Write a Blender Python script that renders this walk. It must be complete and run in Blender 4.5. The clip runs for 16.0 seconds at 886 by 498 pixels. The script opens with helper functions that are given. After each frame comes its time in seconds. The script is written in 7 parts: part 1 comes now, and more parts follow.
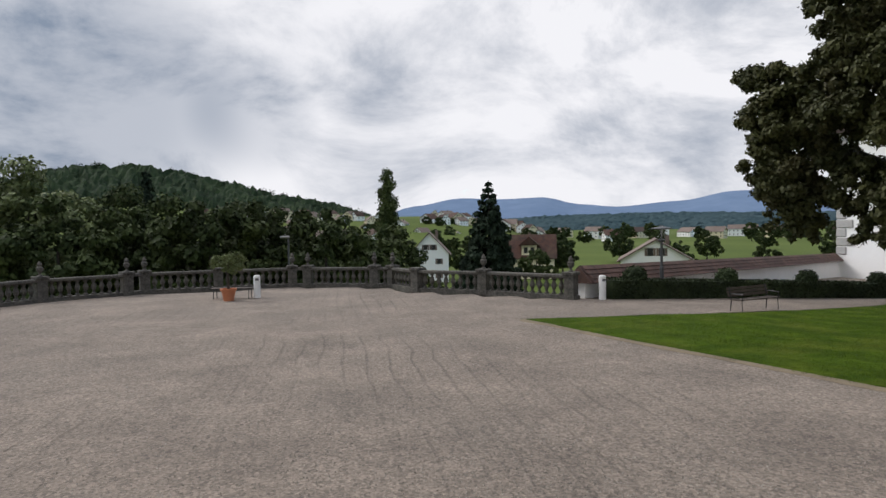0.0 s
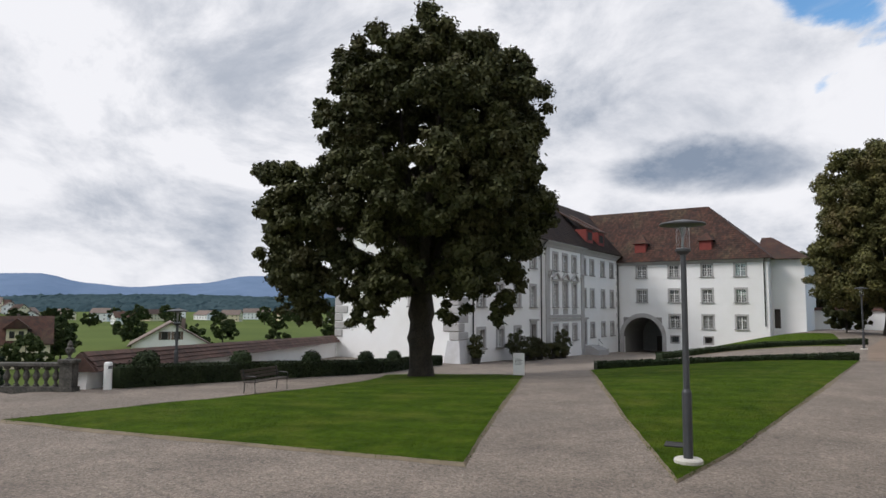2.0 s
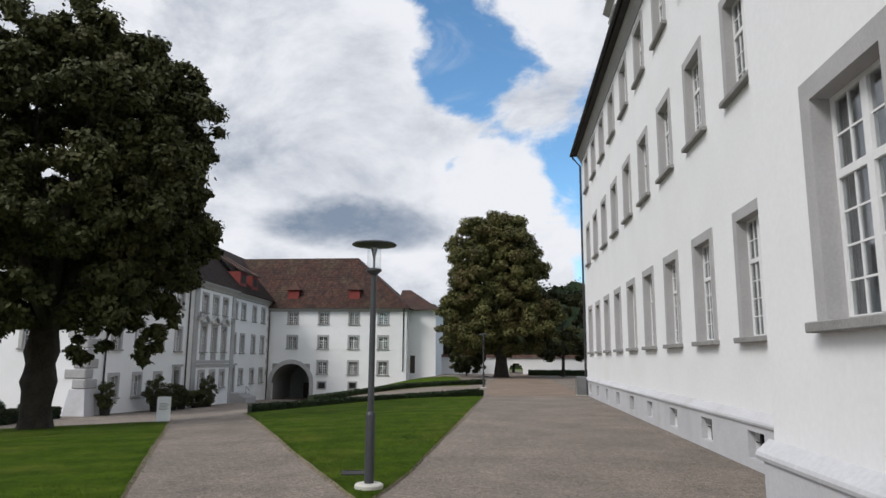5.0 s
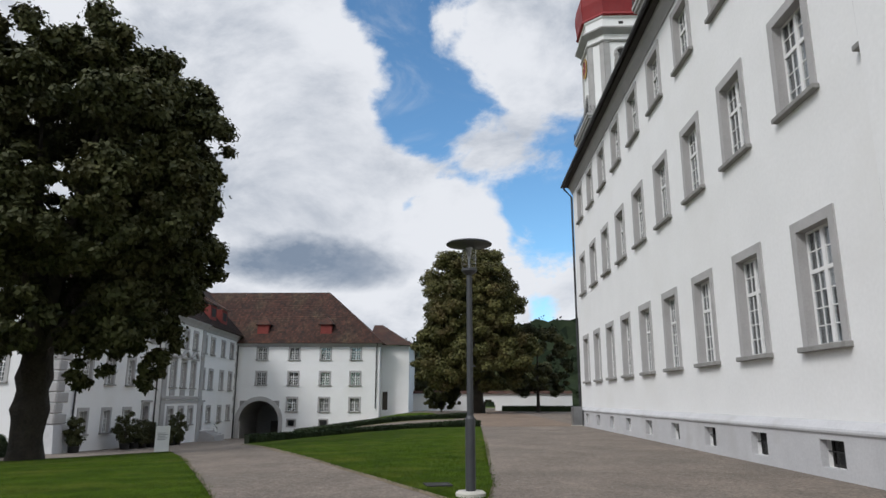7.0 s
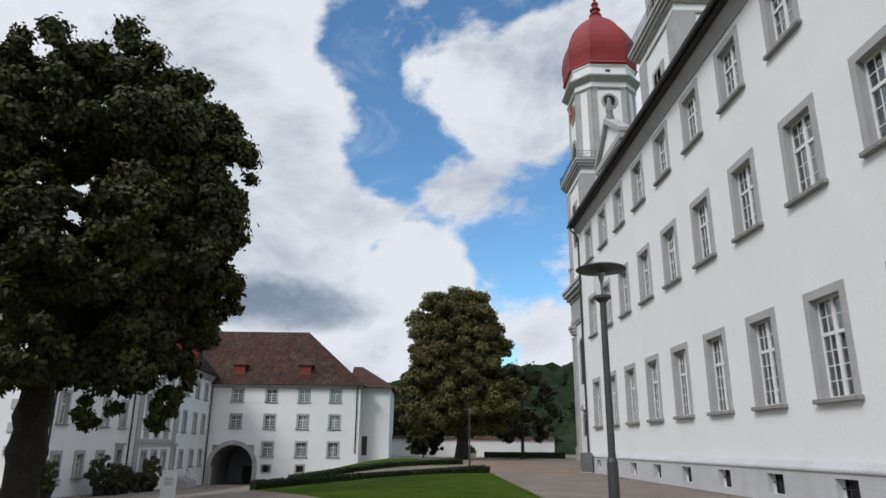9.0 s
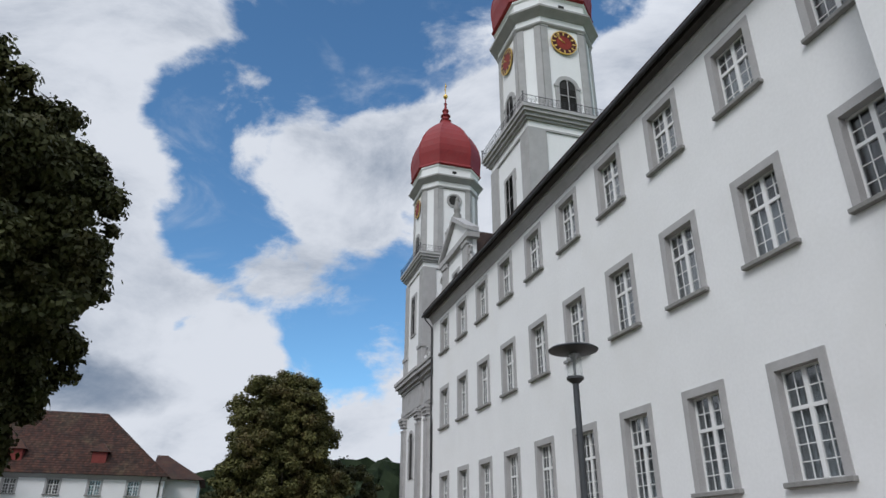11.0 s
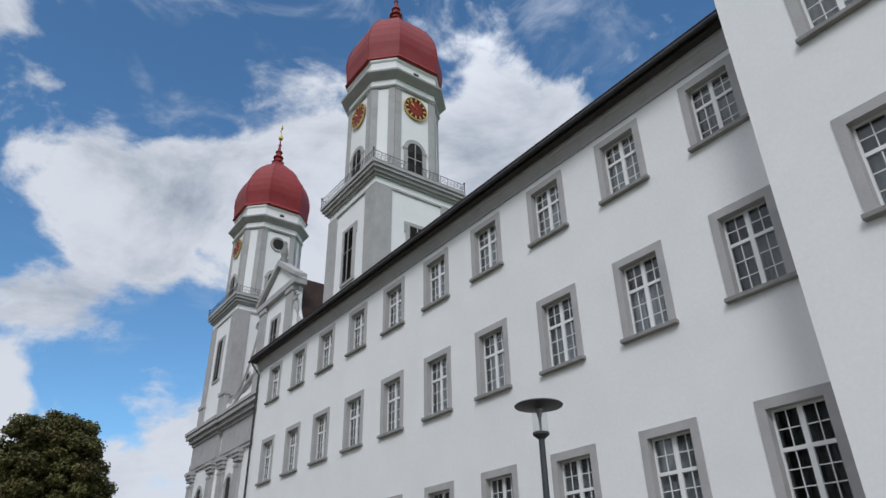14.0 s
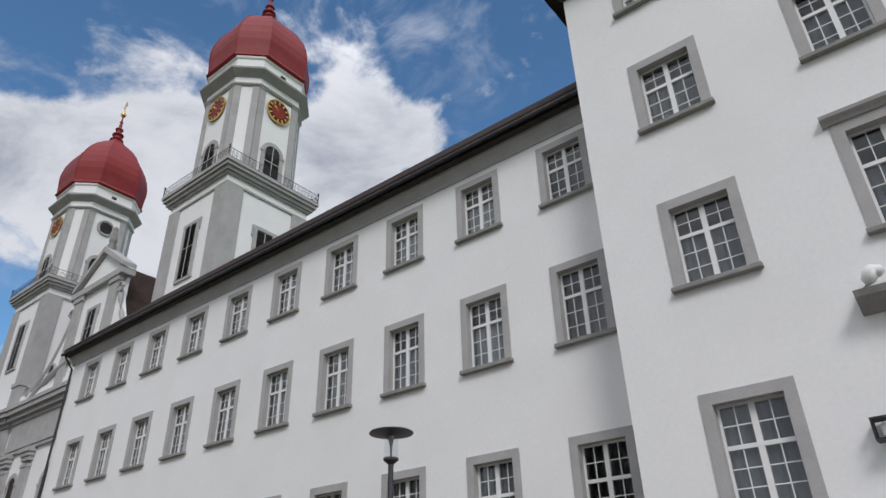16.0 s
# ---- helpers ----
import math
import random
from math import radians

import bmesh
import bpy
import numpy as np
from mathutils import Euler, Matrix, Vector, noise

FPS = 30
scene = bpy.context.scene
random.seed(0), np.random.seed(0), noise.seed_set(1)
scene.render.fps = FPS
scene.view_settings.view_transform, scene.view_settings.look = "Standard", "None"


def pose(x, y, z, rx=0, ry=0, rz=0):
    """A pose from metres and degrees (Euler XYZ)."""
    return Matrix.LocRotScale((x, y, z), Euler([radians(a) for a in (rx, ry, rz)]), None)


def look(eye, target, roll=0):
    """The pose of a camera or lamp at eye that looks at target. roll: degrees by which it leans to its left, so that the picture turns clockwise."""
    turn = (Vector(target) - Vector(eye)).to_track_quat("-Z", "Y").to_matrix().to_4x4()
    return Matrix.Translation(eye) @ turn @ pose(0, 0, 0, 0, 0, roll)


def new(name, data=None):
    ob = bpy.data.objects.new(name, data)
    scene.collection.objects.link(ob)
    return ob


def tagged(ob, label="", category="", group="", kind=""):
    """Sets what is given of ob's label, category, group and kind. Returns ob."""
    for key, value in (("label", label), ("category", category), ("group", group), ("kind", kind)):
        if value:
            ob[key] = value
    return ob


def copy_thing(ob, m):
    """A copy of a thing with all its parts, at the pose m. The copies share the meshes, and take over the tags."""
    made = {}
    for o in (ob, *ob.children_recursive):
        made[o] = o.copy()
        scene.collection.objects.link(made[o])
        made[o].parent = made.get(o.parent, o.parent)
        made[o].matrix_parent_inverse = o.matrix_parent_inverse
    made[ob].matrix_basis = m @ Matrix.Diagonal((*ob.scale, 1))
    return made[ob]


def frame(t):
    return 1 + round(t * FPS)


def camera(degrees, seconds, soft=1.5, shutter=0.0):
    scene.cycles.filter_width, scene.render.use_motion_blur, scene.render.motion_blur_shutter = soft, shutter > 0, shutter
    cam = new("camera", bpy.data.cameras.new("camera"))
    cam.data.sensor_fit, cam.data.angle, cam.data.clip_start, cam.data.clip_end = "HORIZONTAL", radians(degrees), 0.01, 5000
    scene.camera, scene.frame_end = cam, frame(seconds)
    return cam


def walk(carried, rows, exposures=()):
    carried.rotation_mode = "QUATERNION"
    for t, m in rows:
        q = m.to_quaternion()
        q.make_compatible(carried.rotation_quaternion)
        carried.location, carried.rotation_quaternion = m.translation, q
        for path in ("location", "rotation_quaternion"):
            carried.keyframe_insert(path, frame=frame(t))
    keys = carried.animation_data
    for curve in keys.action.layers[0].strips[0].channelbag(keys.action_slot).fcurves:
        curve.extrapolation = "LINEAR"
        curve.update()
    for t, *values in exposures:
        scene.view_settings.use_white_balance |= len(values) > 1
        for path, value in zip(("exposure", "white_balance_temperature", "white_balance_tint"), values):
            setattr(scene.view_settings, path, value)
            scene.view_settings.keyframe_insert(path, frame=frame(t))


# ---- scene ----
cam = camera(67.0, 16.0)
PATH = [
    (0, (-2.033, -0.016, 2.898), (-1.5, 1.91, 2.831), -0.8),
    (0.5, (-1.916, 0.157, 2.882), (-0.981, 1.924, 2.822), -0.6),
    (1, (-1.996, 0.146, 2.897), (-0.759, 1.717, 2.862), 0.1),
    (1.5, (-1.955, 0.167, 2.926), (-0.564, 1.602, 2.993), 0.2),
    (2, (-1.885, 0.202, 2.887), (-0.252, 1.343, 3.061), 0.3),
    (2.5, (-1.813, 0.292, 2.873), (-0.028, 1.168, 3.08), 0.6),
    (3, (-1.788, 0.328, 2.861), (0.067, 1.042, 3.086), 0.5),
    (3.5, (-1.656, 0.376, 2.818), (0.217, 1.036, 3.058), 0.4),
    (4, (-1.548, 0.477, 2.714), (0.363, 1.007, 2.976), 0.5),
    (4.5, (-1.478, 0.765, 2.456), (0.478, 1.07, 2.744), 0.4),
    (4.7, (-1.38, 0.938, 2.416), (0.583, 1.18, 2.71), 0.3),
    (6.8, (-1.075, 3.56, 1.664), (0.877, 3.599, 2.097), 0.3),
    (7, (-1.034, 3.846, 1.651), (0.916, 3.905, 2.092), 0.1),
    (7.5, (-0.817, 4.443, 1.599), (1.129, 4.521, 2.055), 0.2),
    (8, (-0.539, 5.158, 1.6), (1.402, 5.222, 2.081), 0.2),
    (8.5, (-0.268, 5.863, 1.582), (1.663, 5.864, 2.101), 0.3),
    (9, (0.06, 6.694, 1.542), (1.977, 6.652, 2.108), 0.5),
    (9.5, (0.234, 7.472, 1.47), (2.135, 7.365, 2.082), 0.3),
    (10, (0.616, 8.079, 1.383), (2.471, 7.81, 2.079), 0.4),
    (10.2, (0.717, 8.285, 1.359), (2.545, 7.93, 2.088), 0.3),
    (12.5, (2.097, 11.0, 1.322), (3.781, 10.364, 2.194), -0.3),
    (13, (2.515, 11.372, 1.279), (4.162, 10.71, 2.2), -0.3),
    (13.5, (2.765, 11.636, 1.287), (4.353, 10.875, 2.235), -0.6),
    (14, (2.705, 11.964, 1.258), (4.117, 10.925, 2.222), -1.2),
    (14.5, (2.679, 12.265, 1.236), (3.959, 11.085, 2.22), -1.3),
    (15, (2.634, 12.602, 1.24), (3.87, 11.376, 2.224), -1.4),
    (15.5, (2.616, 12.964, 1.248), (3.831, 11.723, 2.24), -1.3),
    (16, (2.326, 13.225, 1.205), (3.399, 11.855, 2.191), -1.6),
]
walk(cam, [(t, look(eye, target, roll)) for t, eye, target, roll in PATH],
     exposures=[(0, -0.08, 6360, 13), (4.5, -0.12, 6260, 12), (7, -0.22, 6180, 11), (9, -0.26, 6100, 11), (12.5, -0.45, 5920, 11), (14.2, -0.45, 5920, 11), (15.2, -0.42, 6100, 13), (16, -0.42, 6150, 13)])

# ---- world, sun, exposure ----
scene.view_settings.exposure = 0.0
SUN_AZ, SUN_EL = 136.0, 42.0          # degrees: compass angle of the sun from +x, counter-clockwise; height

world = bpy.data.worlds.new("world")
scene.world = world
world.use_nodes = True
wn, wl = world.node_tree.nodes, world.node_tree.links
wn.clear()


def wnode(kind, **values):
    n = wn.new(kind)
    for k, v in values.items():
        n.inputs[k].default_value = v
    return n


def wmath(op, a, b=None, clamp=False):
    n = wn.new("ShaderNodeMath")
    n.operation, n.use_clamp = op, clamp
    for i, v in enumerate((a, b)):
        if v is None:
            continue
        if isinstance(v, (int, float)):
            n.inputs[i].default_value = v
        else:
            wl.new(v, n.inputs[i])
    return n.outputs[0]


def wramp(value, lo, hi, a=0.0, b=1.0):
    n = wn.new("ShaderNodeMapRange")
    n.interpolation_type = "SMOOTHSTEP"
    wl.new(value, n.inputs[0])
    for i, v in enumerate((lo, hi, a, b)):
        n.inputs[i + 1].default_value = v
    return n.outputs[0]


sky = wn.new("ShaderNodeTexSky")
sky.sky_type, sky.sun_disc = "NISHITA", False
sky.sun_elevation, sky.sun_rotation = radians(SUN_EL), radians(90 - SUN_AZ)
sky.air_density, sky.dust_density, sky.ozone_density = 1.0, 0.0, 0.55
coord = wn.new("ShaderNodeTexCoord").outputs["Generated"]
split = wn.new("ShaderNodeSeparateXYZ")
wl.new(coord, split.inputs[0])
height = split.outputs[2]
# cumulus: noise on the sky's dome, a little flattened
plan = wn.new("ShaderNodeVectorMath")
plan.operation = "MULTIPLY"
wl.new(coord, plan.inputs[0])
plan.inputs[1].default_value = (1.0, 1.0, 1.7)


def cloud_noise(scale, detail, rough, warp, seed):
    n = wn.new("ShaderNodeTexNoise")
    n.noise_dimensions = "4D"
    wl.new(plan.outputs[0], n.inputs["Vector"])
    for k, v in (("W", seed), ("Scale", scale), ("Detail", detail), ("Roughness", rough), ("Distortion", warp)):
        n.inputs[k].default_value = v
    return n.outputs["Fac"]


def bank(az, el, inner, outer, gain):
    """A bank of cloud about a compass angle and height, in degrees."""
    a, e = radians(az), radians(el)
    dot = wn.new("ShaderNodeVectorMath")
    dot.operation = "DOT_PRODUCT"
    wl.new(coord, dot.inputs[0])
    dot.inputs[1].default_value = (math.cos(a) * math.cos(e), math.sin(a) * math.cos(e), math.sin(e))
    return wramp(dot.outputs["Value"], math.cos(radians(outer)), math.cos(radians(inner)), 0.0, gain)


density = wmath("ADD", wmath("MULTIPLY", cloud_noise(4.2, 10.0, 0.58, 0.35, 3.1), 1.05), -0.14)
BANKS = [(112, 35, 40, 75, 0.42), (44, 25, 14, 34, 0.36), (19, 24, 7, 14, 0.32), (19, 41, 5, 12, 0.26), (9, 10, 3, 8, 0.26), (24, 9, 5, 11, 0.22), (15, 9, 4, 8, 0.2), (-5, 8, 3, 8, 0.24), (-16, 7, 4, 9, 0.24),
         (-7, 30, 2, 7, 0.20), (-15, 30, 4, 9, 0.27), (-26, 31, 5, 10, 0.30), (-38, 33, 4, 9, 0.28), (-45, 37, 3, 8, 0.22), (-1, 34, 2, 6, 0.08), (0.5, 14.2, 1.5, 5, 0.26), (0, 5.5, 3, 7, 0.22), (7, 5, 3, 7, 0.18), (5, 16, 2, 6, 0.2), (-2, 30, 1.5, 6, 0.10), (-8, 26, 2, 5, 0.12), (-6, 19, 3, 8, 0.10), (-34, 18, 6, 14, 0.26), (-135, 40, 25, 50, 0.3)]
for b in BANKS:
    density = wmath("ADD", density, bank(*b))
# ragged, puffed rims and thin veils
density = wmath("ADD", density, wmath("MULTIPLY", wmath("SUBTRACT", cloud_noise(15.0, 8.0, 0.62, 0.2, 5.3), 0.5), 0.16))
veil = wramp(cloud_noise(6.0, 8.0, 0.6, 0.8, 12.4), 0.50, 0.78, 0.0, 0.45)
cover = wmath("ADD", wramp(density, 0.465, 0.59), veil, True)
deep = wmath("ADD", wmath("MULTIPLY", density, -0.36), wmath("MULTIPLY", cloud_noise(3.4, 9.0, 0.62, 0.5, 7.7), 1.5))
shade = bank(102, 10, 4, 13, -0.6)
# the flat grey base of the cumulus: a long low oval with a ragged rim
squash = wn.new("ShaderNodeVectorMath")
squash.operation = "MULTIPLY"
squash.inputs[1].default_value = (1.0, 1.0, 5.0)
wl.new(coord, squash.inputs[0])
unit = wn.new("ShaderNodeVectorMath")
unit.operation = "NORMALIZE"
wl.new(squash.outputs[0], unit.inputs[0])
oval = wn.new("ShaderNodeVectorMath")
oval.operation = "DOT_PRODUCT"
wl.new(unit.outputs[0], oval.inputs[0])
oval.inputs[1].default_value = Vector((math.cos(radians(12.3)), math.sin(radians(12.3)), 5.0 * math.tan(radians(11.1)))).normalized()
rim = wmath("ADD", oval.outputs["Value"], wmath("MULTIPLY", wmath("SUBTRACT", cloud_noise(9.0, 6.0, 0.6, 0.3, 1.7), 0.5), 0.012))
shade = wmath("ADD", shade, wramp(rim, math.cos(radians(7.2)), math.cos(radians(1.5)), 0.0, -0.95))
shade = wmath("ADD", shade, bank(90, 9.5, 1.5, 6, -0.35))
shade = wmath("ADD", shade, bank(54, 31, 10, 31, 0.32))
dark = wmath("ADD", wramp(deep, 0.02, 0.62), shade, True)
tone = wn.new("ShaderNodeMixRGB")
wl.new(dark, tone.inputs[0])
tone.inputs[1].default_value, tone.inputs[2].default_value = (0.26, 0.32, 0.405, 1), (0.95, 0.955, 0.96, 1)
# an overcast sky is brighter overhead than at the horizon
lift = wramp(height, 0.62, 0.97, 1.0, 2.2)
cloud_bg, sky_bg, mix = wn.new("ShaderNodeBackground"), wn.new("ShaderNodeBackground"), wn.new("ShaderNodeMixShader")
wl.new(tone.outputs[0], cloud_bg.inputs[0])
wl.new(lift, cloud_bg.inputs[1])
tint = wn.new("ShaderNodeMixRGB")
tint.blend_type, tint.inputs[0].default_value, tint.inputs[2].default_value = "MULTIPLY", 1.0, (0.72, 1.0, 1.10, 1)
wl.new(sky.outputs[0], tint.inputs[1])
wl.new(tint.outputs[0], sky_bg.inputs[0])
sky_bg.inputs[1].default_value = 0.165
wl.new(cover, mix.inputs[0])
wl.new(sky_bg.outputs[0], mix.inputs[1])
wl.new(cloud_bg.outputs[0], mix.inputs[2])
wl.new(mix.outputs[0], wn.new("ShaderNodeOutputWorld").inputs[0])

sun = new("sun", bpy.data.lights.new("sun", "SUN"))
sun.data.energy, sun.data.angle, sun.data.color = 2.1, radians(18), (1.0, 0.96, 0.9)
sa, se = radians(SUN_AZ), radians(SUN_EL)
sun.matrix_world = look((100 * math.cos(sa) * math.cos(se), 100 * math.sin(sa) * math.cos(se), 100 * math.sin(se)), (0, 0, 0))


# ---- materials ----
def material(name, a, b, rough=0.85, scale=1.0, fine=25.0, bump=0.15, bump_size=0.02, metal=0.0, stain=None, stain_scale=0.25, per_piece=0.0, spec=0.5, lo=0.35, hi=0.65):
    """Two tones mixed by a broad and a fine noise, with an optional stain tone, fine relief, and a change from piece to piece."""
    m = bpy.data.materials.new(name)
    m.use_nodes = True
    n, l = m.node_tree.nodes, m.node_tree.links
    p = n["Principled BSDF"]
    pos = n.new("ShaderNodeTexCoord").outputs["Object"]

    def noise_of(s, d=5.0):
        t = n.new("ShaderNodeTexNoise")
        l.new(pos, t.inputs["Vector"])
        t.inputs["Scale"].default_value, t.inputs["Detail"].default_value, t.inputs["Roughness"].default_value = s, d, 0.6
        return t.outputs["Fac"]

    def ramp(v, x0, x1, y0=0.0, y1=1.0):
        r = n.new("ShaderNodeMapRange")
        l.new(v, r.inputs[0])
        for i, q in enumerate((x0, x1, y0, y1)):
            r.inputs[i + 1].default_value = q
        return r.outputs[0]

    def blend(f, c0, c1, mode="MIX"):
        x = n.new("ShaderNodeMixRGB")
        x.blend_type = mode
        for i, q in enumerate((f, c0, c1)):
            if isinstance(q, tuple):
                x.inputs[i].default_value = (*q, 1)
            elif isinstance(q, float):
                x.inputs[i].default_value = q
            else:
                l.new(q, x.inputs[i])
        return x.outputs[0]

    small = noise_of(fine, 4.0)
    mixed = n.new("ShaderNodeMath")
    mixed.operation = "MULTIPLY_ADD"
    l.new(small, mixed.inputs[0])
    mixed.inputs[1].default_value = 0.5
    l.new(ramp(noise_of(scale), 0.0, 1.0, 0.0, 0.5), mixed.inputs[2])
    colour = blend(ramp(mixed.outputs[0], lo, hi), a, b)
    if stain:
        colour = blend(ramp(noise_of(stain_scale, 7.0), 0.5, 0.72, 0.0, 0.8), colour, stain)
    if per_piece:
        info = n.new("ShaderNodeObjectInfo").outputs["Random"]
        isl = n.new("ShaderNodeNewGeometry").outputs["Random Per Island"]
        s = n.new("ShaderNodeMath")
        s.operation = "ADD"
        l.new(info, s.inputs[0])
        l.new(isl, s.inputs[1])
        v = ramp(s.outputs[0], 0.0, 2.0, 1.0 - per_piece, 1.0 + per_piece)
        cc = n.new("ShaderNodeVectorMath")
        cc.operation = "SCALE"
        l.new(colour, cc.inputs[0])
        l.new(v, cc.inputs["Scale"])
        colour = cc.outputs[0]
    l.new(colour, p.inputs["Base Color"])
    p.inputs["Metallic"].default_value = metal
    p.inputs["Specular IOR Level"].default_value = spec
    l.new(ramp(small, 0.3, 0.7, max(rough - 0.08, 0.02), min(rough + 0.08, 1.0)), p.inputs["Roughness"])
    if bump:
        bn = n.new("ShaderNodeBump")
        bn.inputs["Strength"].default_value, bn.inputs["Distance"].default_value = bump, bump_size
        l.new(small, bn.inputs["Height"])
        l.new(bn.outputs[0], p.inputs["Normal"])
    return m


def glass_material(name, tint, face_on=0.06, grazing=0.75):
    """Clear glass that mirrors more the flatter it is seen, alike from both sides of a pane."""
    m = bpy.data.materials.new(name)
    m.use_nodes = True
    n, l = m.node_tree.nodes, m.node_tree.links
    n.clear()
    clear, gloss, mx, lw, out = (n.new(k) for k in ("ShaderNodeBsdfTransparent", "ShaderNodeBsdfGlossy", "ShaderNodeMixShader", "ShaderNodeLayerWeight", "ShaderNodeOutputMaterial"))
    clear.inputs[0].default_value = (*tint, 1)
    gloss.inputs["Roughness"].default_value = 0.02
    lw.inputs["Blend"].default_value = 0.5
    wob = n.new("ShaderNodeTexNoise")
    wob.inputs["Scale"].default_value = 1.3
    bn = n.new("ShaderNodeBump")
    bn.inputs["Strength"].default_value, bn.inputs["Distance"].default_value = 0.12, 0.05
    l.new(wob.outputs["Fac"], bn.inputs["Height"])
    l.new(bn.outputs[0], gloss.inputs["Normal"])
    power, share = n.new("ShaderNodeMath"), n.new("ShaderNodeMath")
    power.operation, share.operation = "POWER", "MULTIPLY_ADD"
    l.new(lw.outputs["Facing"], power.inputs[0])
    power.inputs[1].default_value = 3.0
    l.new(power.outputs[0], share.inputs[0])
    share.inputs[1].default_value, share.inputs[2].default_value = grazing, face_on
    l.new(share.outputs[0], mx.inputs[0])
    l.new(clear.outputs[0], mx.inputs[1])
    l.new(gloss.outputs[0], mx.inputs[2])
    l.new(mx.outputs[0], out.inputs[0])
    return m


GRAVEL = material("gravel", (0.124, 0.101, 0.082), (0.238, 0.196, 0.158), 0.95, 0.5, 26.0, 0.9, 0.03, stain=(0.140, 0.119, 0.098), stain_scale=0.16, lo=0.38, hi=0.62)


def rake_tracks(m):
    """Faint wheel and rake tracks running across the court, and patches of coarser stone."""
    n, l = m.node_tree.nodes, m.node_tree.links
    p = n["Principled BSDF"]
    old = p.inputs["Base Color"].links[0].from_socket
    bump = p.inputs["Normal"].links[0].from_node
    pos = n.new("ShaderNodeTexCoord").outputs["Object"]
    mp = n.new("ShaderNodeMapping")
    l.new(pos, mp.inputs["Vector"])
    mp.inputs["Rotation"].default_value = (0, 0, radians(6))
    wv = n.new("ShaderNodeTexWave")
    l.new(mp.outputs[0], wv.inputs["Vector"])
    for k, v in (("Scale", 0.62), ("Distortion", 5.5), ("Detail", 3.0), ("Detail Scale", 0.22), ("Detail Roughness", 0.65)):
        wv.inputs[k].default_value = v
    mask = n.new("ShaderNodeTexNoise")
    l.new(pos, mask.inputs["Vector"])
    mask.inputs["Scale"].default_value, mask.inputs["Detail"].default_value = 0.11, 2.0
    speck = n.new("ShaderNodeTexVoronoi")
    l.new(pos, speck.inputs["Vector"])
    speck.inputs["Scale"].default_value = 26.0
    coarse = n.new("ShaderNodeTexNoise")
    l.new(pos, coarse.inputs["Vector"])
    coarse.inputs["Scale"].default_value, coarse.inputs["Detail"].default_value, coarse.inputs["Roughness"].default_value = 4.5, 6.0, 0.75

    def ranged(v, a, b_, c, d):
        r = n.new("ShaderNodeMapRange")
        l.new(v, r.inputs[0])
        for i_, q in enumerate((a, b_, c, d)):
            r.inputs[i_ + 1].default_value = q
        return r.outputs[0]

    def mult(a, b_):
        r = n.new("ShaderNodeMath")
        r.operation = "MULTIPLY"
        for i_, q in enumerate((a, b_)):
            if isinstance(q, float):
                r.inputs[i_].default_value = q
            else:
                l.new(q, r.inputs[i_])
        return r.outputs[0]

    east = n.new("ShaderNodeSeparateXYZ")
    l.new(pos, east.inputs[0])
    line = mult(ranged(east.outputs[0], 3.0, 7.5, 1.0, 0.0), mult(ranged(wv.outputs["Fac"], 0.86, 1.0, 0.0, 1.0), ranged(mask.outputs["Fac"], 0.44, 0.60, 0.0, 1.0)))
    tone_ = mult(ranged(line, 0.0, 1.0, 1.0, 0.86), mult(ranged(coarse.outputs["Fac"], 0.3, 0.7, 0.84, 1.16), ranged(speck.outputs["Color"], 0.0, 1.0, 0.5, 1.5)))
    sc = n.new("ShaderNodeVectorMath")
    sc.operation = "SCALE"
    l.new(old, sc.inputs[0])
    l.new(tone_, sc.inputs["Scale"])
    l.new(sc.outputs[0], p.inputs["Base Color"])
    b2 = n.new("ShaderNodeBump")
    b2.invert = True
    b2.inputs["Strength"].default_value, b2.inputs["Distance"].default_value = 0.5, 0.05
    l.new(line, b2.inputs["Height"])
    l.new(bump.outputs[0], b2.inputs["Normal"])
    l.new(b2.outputs[0], p.inputs["Normal"])


rake_tracks(GRAVEL)
PEBBLE = material("pebble", (0.15, 0.135, 0.115), (0.40, 0.37, 0.32), 0.9, 2.0, 30.0, 0.0, per_piece=0.5)
GRASS = material("grass", (0.025, 0.053, 0.003), (0.076, 0.122, 0.007), 0.95, 0.9, 34.0, 1.0, 0.06, stain=(0.088, 0.104, 0.014), stain_scale=0.45, spec=0.06)


